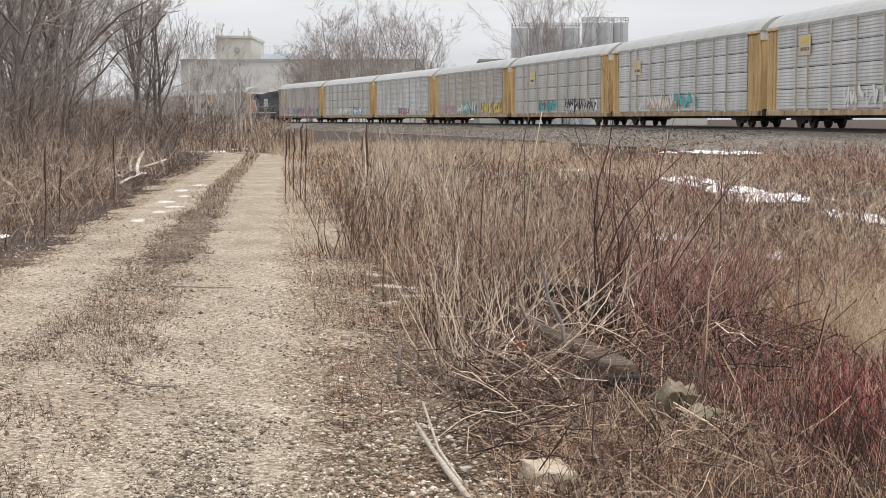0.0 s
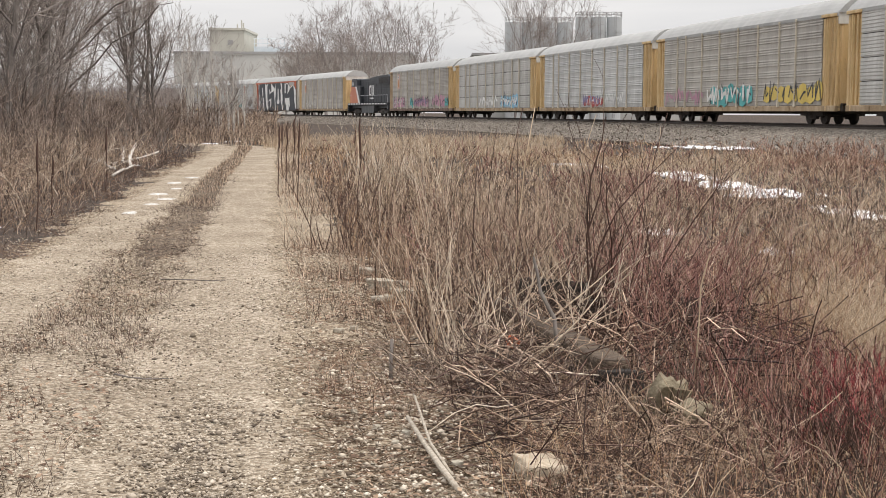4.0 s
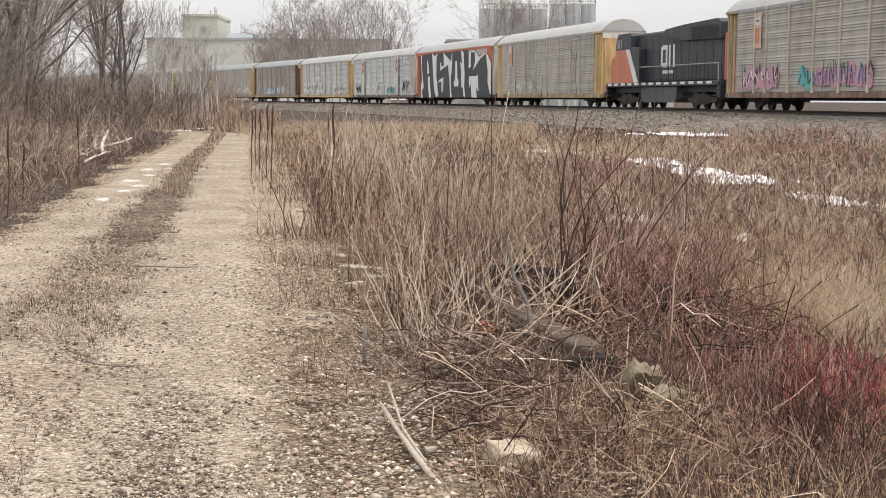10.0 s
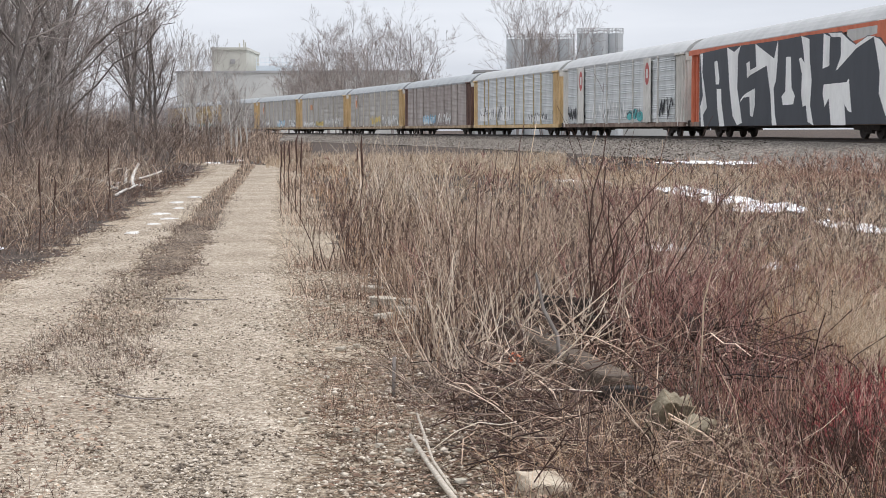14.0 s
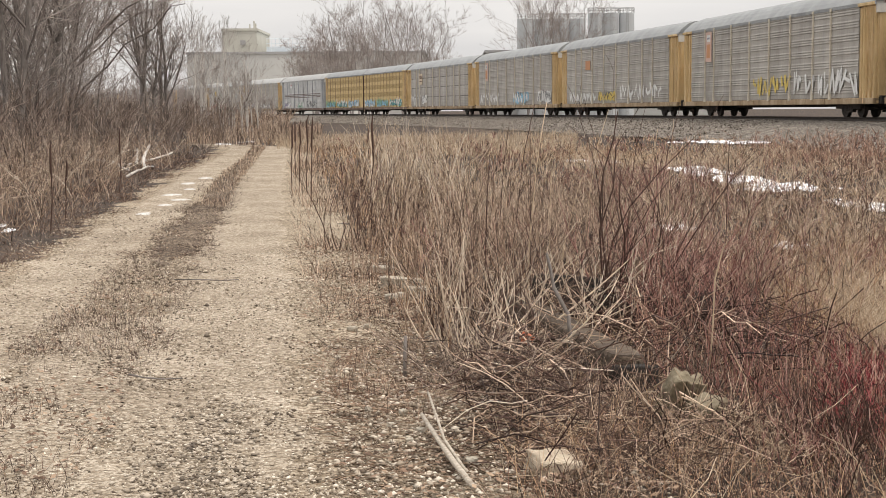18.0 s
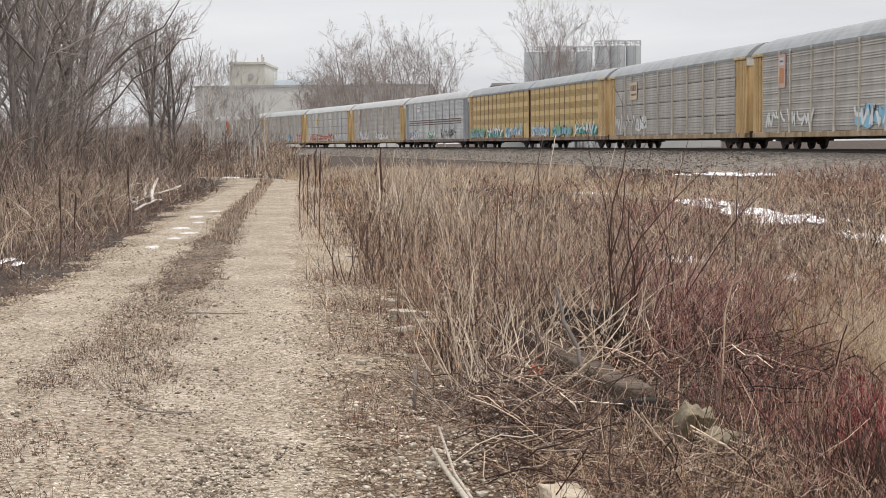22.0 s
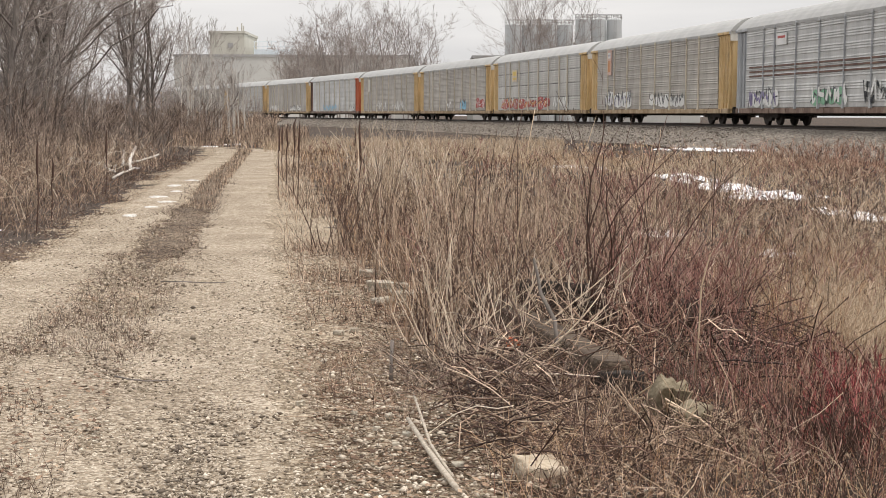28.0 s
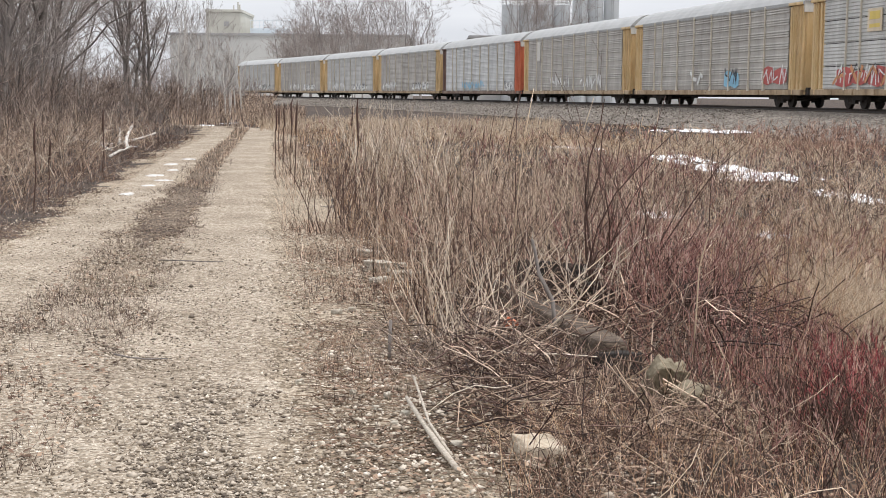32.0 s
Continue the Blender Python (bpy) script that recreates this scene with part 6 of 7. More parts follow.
for i, (cx, cy, s, k) in enumerate(((5.28, 40.38, 3.2, 1100), (3.67, 14.17, 1.2, 700), (2.73, 11.74, 0.6, 500), (2.97, 10.53, 0.5, 500), (2.4, 9.55, 0.35, 300), (2.68, 9.33, 0.3, 350), (3.5, 12.26, 0.8, 650), (3.04, 12.26, 0.7, 500), (4.6, 16.5, 1.0, 600), (2.9, 9.9, 0.4, 400), (4.77, 45.79, 3.0, 900), (2.0, 52.0, 3.0, 900), (9.79, 45.79, 3.0, 700))):
    x, y = rng.normal(cx, s * 0.5, k), rng.normal(cy, s * 1.1, k)
    P, R = stand(roots_at(x, y), rng.uniform(0.2, 0.5, k), rng.uniform(0.1, 1.0, k), np.maximum(0.002, 0.00016 * y), 3)
    stuff("field_grass", [chains(P, R)], M["straw" if i % 3 != 1 else "field"], "patch of pale tan dead grass in the field" if i % 3 != 1 else "patch of brown dead grass in the field")
for cx, cy, s, k, mt in ((15.5, 54, 2.2, 500, "rust_grass"), (3.2, 24, 0.8, 260, "red_stem"), (1.6, 19, 0.9, 320, "weed"), (10.2, 39, 1.0, 300, "rust_grass")):
    x, y = rng.normal(cx, s, k), rng.normal(cy, s * 1.8, k)
    clear = off_snow(x, y)
    x, y = x[clear], y[clear]
    k = len(x)
    P, R = stand(roots_at(x, y), rng.uniform(0.3, 0.8, k), rng.uniform(0.1, 0.8, k), np.maximum(0.0026, 0.00017 * y), 3)
    P1, R1 = sprout(P, R, 4, 0.3, 0.98, 0.4, 35, 0.15, 0.8, 2, 0.08)
    stuff("field_brush", [chains(P, R), chains(P1, np.maximum(R1, 0.00009 * cy))], M[mt], "clump of reddish-brown leafless brush in the field", "brush")
# low litter that mats the field floor
n = 8000
y = scatter(n, 6, 34, 1.3)
x = road_x(y) + 2.3 + (0.33 * y + 1.6 - road_x(y) - 2.3) * rng.random(n)
keep = ((np.hypot(x - 0.5, y - 8.4) > 1.0) & ((x < 1.2) | (y > 8.2))) | (rng.random(n) < 0.3)
x, y, n = x[keep], y[keep], int(keep.sum())
P, R = stand(roots_at(x, y), rng.uniform(0.06, 0.24, n), rng.uniform(0.9, 2.6, n), np.maximum(0.0015, 0.00010 * y), 3, 0.55)
stuff("dead_thatch", [chains(P, R)], M["field"], "matted dead grass on the ground")

# verges and the strip between the wheel tracks
def verge(name, n, y0, y1, power, lo, hi, h0, h1, mat, label, gate=-0.1, lean=0.5, grow=0.0):
    x, y = lane_side(n, y0, y1, power, lo, hi)
    keep = clumps(x, y, 0.8, lo) + 0.5 * clumps(x, y, 3.0, hi) + rng.normal(0, 0.15, n) > gate
    x, y = x[keep], y[keep]
    k = len(x)
    h = rng.uniform(h0, h1, k) * (1 + grow * np.clip(np.abs(x - road_x(y)) - 1.7, 0, 3))
    P, R = stand(roots_at(x, y), h, rng.uniform(0.1, lean, k), np.maximum(0.0018, 0.00015 * y) * rng.uniform(0.6, 1.5, k), 3)
    return stuff(name, [chains(P, R)], M[mat], label)


verge("strip_weeds", 6000, 8.5, 34, 1.2, -0.46, 0.5, 0.03, 0.13, "dark_stem", "low dark dead stems between the wheel tracks", -0.1, 1.2)
verge("strip_weeds", 6500, 8.5, 28, 1.2, -0.42, 0.46, 0.03, 0.16, "brush", "low grey-brown dead weeds between the wheel tracks", -0.2, 0.9)
verge("strip_weeds", 3000, 24, 62, 1.0, -0.2, 0.34, 0.05, 0.2, "weed", "low grey-brown dead weeds between the far wheel tracks", -0.3)
verge("strip_weeds", 3600, 5.8, 11, 1.0, -0.55, 0.34, 0.03, 0.16, "dark_stem", "sparse dark dead weeds between the wheel tracks", 0.05)
verge("strip_weeds", 1800, 5.8, 12, 1.0, -0.5, 0.34, 0.03, 0.2, "weed", "sparse brown dead weeds between the wheel tracks", 0.15, 0.8)
verge("verge_weeds", 8000, 6, 60, 1.2, 1.5, 3.3, 0.05, 0.24, "weed", "low dead weeds along the lane's edge", 0.0)
verge("verge_weeds", 9500, 5.6, 18, 1.2, 1.4, 2.75, 0.03, 0.13, "rust_grass", "low brown dead growth over the gravel", 0.0, 2.2)
verge("verge_weeds", 5000, 5.6, 22, 1.1, 1.5, 2.9, 0.03, 0.2, "dark_stem", "low dark dead stems over the gravel", 0.05, 1.4)
verge("verge_weeds", 3500, 9, 60, 1.1, 2.1, 4.0, 0.1, 0.42, "field", "dead grass along the lane's edge", 0.0)
verge("verge_weeds", 3500, 12, 60, 1.0, 1.4, 2.6, 0.1, 0.4, "weed", "grey weeds standing close to the wheel track", 0.0, 0.8)
verge("verge_grass", 6500, 9, 72, 1.0, -6.5, -1.6, 0.08, 0.3, "brush", "dense grey-brown dead growth along the lane", -0.45, 1.6, 0.2)
verge("verge_grass", 2400, 9, 72, 1.0, -7.5, -2.0, 0.1, 0.34, "rust_grass", "brown dead grass along the lane", -0.1, 1.4, 0.3)
verge("verge_litter", 8000, 8.5, 55, 1.0, -2.9, -1.15, 0.03, 0.13, "leaf", "low brown dead litter along the lane", -0.1, 2.4)
verge("verge_litter", 3500, 8.5, 55, 1.0, -2.9, -1.3, 0.05, 0.25, "dark_stem", "low dark dead stems along the lane", 0.0, 1.4)
verge("verge_grass", 700, 14, 60, 0.9, -7.0, -2.4, 0.3, 0.5, "straw", "pale arching dead stalks along the lane", -0.1, 1.2, 0.5)
n = 150
y = rng.uniform(15, 46, n)
x = road_x(y) - 2.2 - rng.random(n) * 0.13 * y
P, R = stand(roots_at(x, y), rng.uniform(0.5, 1.5, n), rng.uniform(0.1, 1.2, n), np.maximum(0.007, 0.0003 * y), 6, 0.5)
P1, R1 = sprout(P, R, 3, 0.4, 0.95, 0.35, 35, 0.2, 0.75, 4)
stuff("tall_stalks", [chains(P, R), chains(P1, np.maximum(R1, 0.003))], M["pale_stem"], "tall pale branching dead stalks along the lane", "stalks")

n = 650
y = rng.uniform(13, 46, n)
x = road_x(y) - 1.9 - rng.random(n) * 0.15 * y
P, R = stand(roots_at(x, y), rng.uniform(0.3, 1.1, n) * np.clip((road_x(y) - x) / 3.2, 0.35, 1), rng.uniform(0.1, 1.1, n), np.maximum(0.003, 0.0002 * y) * rng.uniform(0.6, 1.5, n), 5, 0.2)
P1, R1 = sprout(P, R, 7, 0.2, 0.98, 0.45, 38, 0.1, 0.75, 3)
P2, R2 = sprout(P1, R1, 3, 0.2, 0.95, 0.5, 35, 0.1, 0.8, 2)
stuff("verge_brush", [chains(P, R), chains(P1, np.maximum(R1, 0.0018)), chains(P2, np.maximum(R2, 0.0015))], M["weed"], "twiggy dead weeds along the lane", "brush")
n = 110
y = rng.uniform(10, 22, n)
x = road_x(y) + 2.6 + rng.random(n) * (0.06 * y + 1.4)
P, R = stand(roots_at(x, y), rng.uniform(0.2, 0.7, n), rng.uniform(0.05, 0.6, n), np.maximum(0.0026, 0.00016 * y), 5, 0.2)
P1, R1 = sprout(P, R, 7, 0.2, 0.98, 0.45, 38, 0.1, 0.75, 3)
P2, R2 = sprout(P1, R1, 3, 0.2, 0.95, 0.5, 35, 0.1, 0.8, 2)
stuff("verge_brush", [chains(P, R), chains(P1, np.maximum(R1, 0.0018)), chains(P2, np.maximum(R2, 0.0015))], M["weed"], "twiggy dead weeds beside the shrubs", "brush")

# tall pale stalks before the railway
for n, mt in ((130, "pale_stem"), (110, "straw")):
    y = rng.uniform(17, 33, n)
    x = np.maximum(-0.052 * y + rng.normal(0, 0.030, n) * y, road_x(y) + 2.4 + 1.5 * rng.random(n))
    P, R = stand(roots_at(x, y), rng.uniform(0.6, 1.62, n), rng.uniform(0.05, 0.6, n), np.full(n, 0.0072), 5)
    P1, R1 = sprout(P, R, 2, 0.4, 0.9, 0.35, 25, 0.2, 0.7, 3)
    stuff("tall_stalks", [chains(P, R), chains(P1, R1)], M[mt], "tall pale dead stalks standing in the field", "stalks")
n = 150
y = rng.uniform(12, 26, n)
x = -0.01 * y + rng.uniform(-0.05, 0.09, n) * y
P, R = stand(roots_at(x, y), rng.uniform(0.5, 1.2, n), rng.uniform(0.05, 0.35, n), np.full(n, 0.0042), 5)
P1, R1 = sprout(P, R, 3, 0.4, 0.95, 0.3, 25, 0.2, 0.7, 3)
stuff("tall_stalks", [chains(P, R), chains(P1, R1)], M["weed"], "grey-brown dead stalks standing in the field")


def spike(x, y, h, label="dark dead mullein stalk beside the lane"):
    """A dead stalk with its thick seed spike."""
    P = np.array([[(0, 0, -0.05), (0.01, 0, h * 0.35), (0.02, 0.01, h * 0.62), (0.02, 0.0, h * 0.66), (0.025, 0.0, h * 0.9), (0.03, 0.0, h)]])
    P[:, :, :2] += rng.normal(0, 0.012, (1, 6, 2))
    k = 1 + y / 60
    R = np.array([[0.008, 0.006, 0.006, 0.013, 0.011, 0.004]]) * k
    v, f = chains(P, R, 6)
    ob = tagged(new("mullein_stalk", raw_mesh("mullein_stalk", v, f, M["dark_stem"], True)), label, "plant", "mullein stalks")
    ob.location = (x, y, float(relief(np.array(x), np.array(y))))


for x, y, h in ((-2.34, 25.39, 1.45), (-2.61, 27.43, 1.5), (-3.05, 30.48, 1.35), (-3.05, 28.97, 1.3), (-3.54, 34.3, 1.3), (-1.01, 19.57, 1.5), (-5.1, 19.12, 1.2), (-5.56, 21.64, 0.9),
                (-6.39, 28.97, 1.25), (-1.87, 34.3, 1.3)):
    spike(x, y, h)


# shrubs in the foreground
def shrub(name, cx, cy, n, spread, h0, h1, r, mat, label, lean, twigs=4, twigs2=0, droop=0.3, curve=0.45, lane_side_lean=1.0):
    e = tagged(new(name), label, "shrub")
    a = rng.uniform(0, 6.283, n)
    rad = spread * np.sqrt(rng.random(n))
    roots = np.stack([rad * np.cos(a), rad * np.sin(a), np.full(n, -0.05)], 1)
    way = a + rng.normal(0, 1.9, n)
    tilt = rng.uniform(lean * 0.1, lean * 1.15, n) * np.where(np.cos(way) < 0.1, lane_side_lean, 1)
    P, R = stand(roots, rng.uniform(h0, h1, n), tilt, rng.uniform(0.7, 1.4, n) * r * 1.1, 7, droop, way=way, curve=curve)
    # each stem bows its own way
    t = np.linspace(0, 1, 7)
    bow = rng.normal(0, 0.085, (n, 1, 3)) * np.array([1, 1, 0.35]) * np.linalg.norm(P[:, -1] - P[:, 0], axis=1)[:, None, None]
    P += bow * (3.2 * t * (1 - t))[None, :, None] - 0.8 * bow[::-1] * (t ** 3)[None, :, None]
    for i in range(n):
        bits = [chains(P[i:i + 1], R[i:i + 1], 5)]
        if twigs:
            P1, R1 = sprout(P[i:i + 1], R[i:i + 1], twigs, 0.3, 0.98, 0.34, 30, 0.25, 0.62, 4)
            bits.append(chains(P1, np.maximum(R1, 0.0013)))
            if twigs2:
                P2, R2 = sprout(P1, R1, twigs2, 0.2, 0.95, 0.5, 28, 0.2, 0.7, 3)
                bits.append(chains(P2, np.maximum(R2, 0.0012)))
        link_part("stem", raw_mesh("stem", *merged(bits), M[mat], True), e)
    e.location = (cx, cy, 0)
    return e


shrub("shrub", 0.2, 9.7, 26, 0.34, 0.5, 1.0, 0.0062, "pale_stem", "pale arching bare shrub stems", 1.05, 2, 0, 0.2, 1.5, 0.5)
shrub("shrub", 0.22, 10.0, 40, 0.45, 0.4, 1.0, 0.0055, "dark_stem", "dark arching bare shrub stems", 0.9, 3, 1, 0.1, 1.4, 0.5)
shrub("shrub", 0.3, 9.0, 18, 0.35, 0.35, 0.8, 0.0055, "pale_stem", "pale tangled bare shrub stems", 1.1, 3, 0, 0.2, 1.5, 0.5)
shrub("shrub", 0.1, 9.7, 20, 0.4, 0.4, 0.9, 0.0045, "weed", "grey-brown tangled bare shrub stems", 0.8, 5, 2, 0.3)
shrub("shrub", 1.15, 10.0, 18, 0.25, 0.8, 1.7, 0.0072, "dark_stem", "tall dark bare shrub fanning upward", 0.6, 3, 1, 0.1, 0.9)
shrub("shrub", 0.7, 10.2, 12, 0.25, 0.4, 0.85, 0.0062, "pale_stem", "pale bare shrub stems by the timber", 0.9, 2, 0, 0.15, 1.4)
shrub("shrub", 0.2, 8.3, 34, 0.3, 0.15, 0.45, 0.0036, "pale_stem", "short pale upright dead stems", 0.8, 2, 0, 0.2)
shrub("shrub", 0.85, 7.5, 26, 0.34, 0.12, 0.36, 0.0032, "weed", "short grey-brown upright dead stems", 0.8, 2, 0, 0.2)
shrub("shrub", 1.1, 9.6, 14, 0.25, 0.4, 0.9, 0.0055, "pale_stem", "grey-brown bare shrub fanning upward", 1.0, 3, 1, 0.15, 1.3)
shrub("shrub", 1.5, 10.6, 30, 0.4, 0.6, 1.25, 0.0056, "red_stem", "reddish bare shrub fanning upward", 0.7, 5, 2, 0.1)
for x, y, k in ((0.0, 8.6, 34), (0.2, 8.0, 30), (0.5, 7.4, 26), (0.12, 9.2, 30), (1.42, 8.4, 26), (1.3, 6.8, 24)):
    shrub("shrub", x, y, k, 0.24, 0.18, 0.5, 0.0036, "brush" if k % 4 else "dark_stem", "low arching tangle of grey-brown bare stems", 1.5, 4, 1, 0.55)
shrub("shrub", 0.45, 11.8, 36, 0.6, 0.6, 1.15, 0.0048, "weed", "grey-brown bare shrub behind the timbers", 0.4, 4, 2, 0.1)
shrub("shrub", 0.9, 12.8, 44, 0.9, 0.45, 0.9, 0.0045, "weed", "grey-brown bare shrub in the field", 0.4, 4, 2, 0.1)
shrub("shrub", -0.3, 13.6, 30, 0.7, 0.5, 1.0, 0.0045, "weed", "grey-brown bare shrub near the lane", 0.45, 4, 2, 0.1)
shrub("shrub", -0.8, 16.5, 40, 0.6, 0.6, 1.15, 0.005, "dark_stem", "dark leafless shrub near the lane", 0.5, 4, 2, 0.1)
shrub("shrub", 2.3, 8.4, 50, 0.4, 0.15, 0.4, 0.004, "red_stem", "red-stemmed bare shrub in dead grass", 0.6, 7, 3, 0.12)
shrub("shrub", 2.25, 7.5, 80, 0.3, 0.12, 0.34, 0.004, "crimson_stem", "deep red-stemmed bare shrub in dead grass", 0.5, 6, 3, 0.12)
shrub("shrub", 2.0, 6.9, 70, 0.35, 0.14, 0.36, 0.0036, "crimson_stem", "low deep red bare shrub in dead grass", 0.8, 5, 2, 0.15)
shrub("shrub", 1.85, 7.2, 60, 0.4, 0.15, 0.36, 0.003, "red_stem", "red-stemmed bare shrub in dead grass", 0.6, 7, 3, 0.12)
shrub("shrub", 1.75, 6.5, 60, 0.3, 0.2, 0.42, 0.003, "dark_stem", "low dark bare shrub in dead grass", 0.8, 6, 2, 0.15)
shrub("shrub", 2.35, 10.8, 40, 0.7, 0.2, 0.5, 0.0036, "field", "tan leafless shrub in dead grass", 0.5, 5, 2, 0.12)
shrub("shrub", 1.55, 9.2, 50, 0.4, 0.4, 0.85, 0.0036, "red_stem", "red-stemmed bare shrub by the timbers", 0.5, 5, 2, 0.12)
shrub("shrub", 1.6, 6.1, 46, 0.3, 0.15, 0.35, 0.0026, "red_stem", "low russet bare shrub in dead grass", 0.6, 4, 2, 0.12)
shrub("shrub", 3.0, 13.0, 36, 0.9, 0.25, 0.55, 0.0036, "red_stem", "red-stemmed bare shrub in dead grass", 0.5, 4, 2, 0.12)
shrub("shrub", 2.0, 14.0, 36, 1.0, 0.25, 0.55, 0.004, "rust_grass", "russet bare shrub in the field", 0.45, 4, 2, 0.12)
for x, y, k, h1, mt in ((1.45, 7.5, 46, 0.5, "red_stem"), (1.75, 8.1, 46, 0.55, "red_stem"), (1.65, 6.9, 44, 0.42, "rust_grass"), (2.05, 9.2, 44, 0.55, "red_stem"), (1.25, 6.6, 40, 0.36, "weed"), (1.9, 10.6, 50, 0.75, "red_stem"),
                        (2.2, 11.8, 46, 0.7, "red_stem"), (0.95, 7.0, 36, 0.34, "weed"), (1.3, 8.6, 36, 0.6, "rust_grass"), (1.95, 7.4, 40, 0.45, "rust_grass")):
    shrub("shrub", x, y, k, 0.32, 0.35 * h1, h1, 0.0034, mt, "slender upright reddish stems in dead grass" if mt == "red_stem" else "slender upright brown stems in dead grass", 0.6, 3, 0, 0.12)
for i in range(16):
    y0, h = rng.uniform(10.5, 17), rng.uniform(1.15, 1.62)
    x0 = rng.uniform(0.01, 0.2) * y0
    lx = rng.uniform(-0.1, 0.3)
    stick("tall_stalk", ((x0, y0, 0), (x0 + 0.2 * lx, y0, 0.4 * h), (x0 + 0.55 * lx, y0, 0.75 * h), (x0 + lx, y0, h)), 0.0055, 0.0025, "straw" if i % 2 else "dark_stem",
          "slender tall dead stalk above the field", "plant")
stick("tall_stalk", ((1.42, 8.1, 0), (1.44, 8.1, 0.35), (1.45, 8.1, 0.62), (1.49, 8.1, 0.78), (1.515, 8.1, 0.83)), 0.006, 0.003, "straw", "single pale straight dead stalk", "plant")


# tangle of fallen stems round the timbers
def tangle(n, cx, cy, sx, sy, mat, label, l0=0.25, l1=0.8, r=0.003, z1=0.28):
    x, y = rng.normal(cx, sx, n), rng.normal(cy, sy, n)
    ok = x > 0.02 + 0.25 * rng.random(n)
    x, y = x[ok], y[ok]
    n = len(x)
    a = rng.uniform(0, 6.283, n)
    L = rng.uniform(l0, l1, n)
    t = np.linspace(-0.5, 0.5, 5)
    z0 = rng.uniform(0.0, z1, n) * np.exp(-((x - cx) / (2 * sx)) ** 2)
    P = np.stack([x[:, None] + np.cos(a)[:, None] * L[:, None] * t, y[:, None] + np.sin(a)[:, None] * L[:, None] * t,
                  z0[:, None] + 0.04 + rng.normal(0, 0.55, n)[:, None] * L[:, None] * t + rng.uniform(-0.05, 0.6, n)[:, None] * L[:, None] * (0.25 - t ** 2)], -1)
    P += rng.normal(0, 0.012, P.shape)
    P[..., 2] = np.maximum(P[..., 2], 0.01 + 0.03 * rng.random(P[..., 2].shape))
    R = rng.uniform(0.5, 1.3, n)[:, None] * r * (1 - 0.5 * np.abs(t))[None]
    return stuff("dead_tangle", [chains(P, R)], M[mat], label)


tangle(210, 0.2, 7.9, 0.3, 0.7, "weed", "tangle of fallen grey-brown stems round the timbers", 0.2, 0.55, 0.0038, 0.2)
tangle(70, 0.8, 9.2, 0.25, 0.7, "weed", "stems fallen across the timbers", 0.2, 0.6, 0.0034, 0.3)
tangle(40, 0.35, 8.3, 0.4, 0.8, "pale_stem", "tangle of fallen pale stems round the timbers", 0.25, 0.7, 0.0036, 0.26)
tangle(420, 0.25, 7.9, 0.34, 0.7, "dark_stem", "tangle of dark fallen stems round the timbers", 0.2, 0.6, 0.0036, 0.18)
tangle(200, 1.0, 6.7, 0.5, 0.6, "weed", "fallen grey-brown stems on the ground", 0.12, 0.4, 0.0022, 0.12)
tangle(260, 1.1, 6.6, 0.55, 0.6, "dark_stem", "dark fallen stems on the ground", 0.12, 0.4, 0.0022, 0.1)
tangle(60, 1.2, 6.6, 0.5, 0.7, "straw", "fallen straw stems on the ground", 0.15, 0.45, 0.0021, 0.14)
tangle(450, 1.5, 9.6, 0.5, 0.7, "dark_stem", "dark fallen twigs under the shrubs", 0.2, 0.7, 0.0042, 0.3)
tangle(200, 1.4, 9.4, 0.5, 0.8, "weed", "grey-brown fallen twigs under the shrubs", 0.2, 0.7, 0.004, 0.3)
for i in range(7):
    y0, fan, rise = 7.5 - 0.07 * i, rng.uniform(-0.12, 0.2), rng.uniform(0.08, 0.24)
    stick("arched_stem", ((0.98 + 0.03 * i, y0, 0.1), (1.12 + fan * 0.4, y0 - 0.2, rise), (1.3 + fan, y0 - 0.42, rise * 0.75), (1.5 + 1.6 * fan, y0 - 0.62, 0.05)), 0.0048, 0.0026, "straw",
          "long pale fallen stem", "branch")
# bent foreground grass
n = 2000
x, y = rng.uniform(0.1, 2.7, n), scatter(n, 5.3, 9.5, 1.2)
keep = (x > 0.15 + 0.35 * rng.random(n)) & ((x < 1.2) | (rng.random(n) < 0.4)) & ((y < 7.4) | (x > 1.3) | (rng.random(n) < 0.3))
x, y = x[keep], y[keep]
P, R = stand(roots_at(x, y), rng.uniform(0.1, 0.38, len(x)), rng.uniform(0.3, 1.5, len(x)), np.full(len(x), 0.0017), 4, 0.5)
stuff("foreground_grass", [chains(P, R)], M["weed"], "bent brown dead grass in the foreground")
n = 450
x, y = rng.uniform(0.2, 2.7, n), scatter(n, 5.3, 10, 1.2)
P, R = stand(roots_at(x, y), rng.uniform(0.1, 0.42, n), rng.uniform(0.1, 0.8, n), np.full(n, 0.0017), 4, 0.5)
stuff("foreground_grass", [chains(P, R)], M["straw"], "bent straw-coloured dead grass in the foreground")

for n, mt, h1, ln in ((2600, "rust_grass", 0.26, 1.1), (1500, "field", 0.34, 0.8), (1500, "dark_stem", 0.4, 0.7)):
    x, y = rng.uniform(0.15, 2.6, n), scatter(n, 5.1, 9.0, 1.3)
    ok = (x > 0.2 + 0.3 * rng.random(n)) & (clumps(x, y, 1.7, 8.8) + rng.normal(0, 0.2, n) > -0.15)
    x, y = x[ok], y[ok]
    P, R = stand(roots_at(x, y), rng.uniform(0.25, 1.0, len(x)) * h1, rng.uniform(0.1, ln, len(x)), rng.uniform(0.0014, 0.0026, len(x)), 4, 0.4)
    stuff("foreground_grass", [chains(P, R)], M[mt], "brown dead grass and thin stems in the foreground")
n = 5000
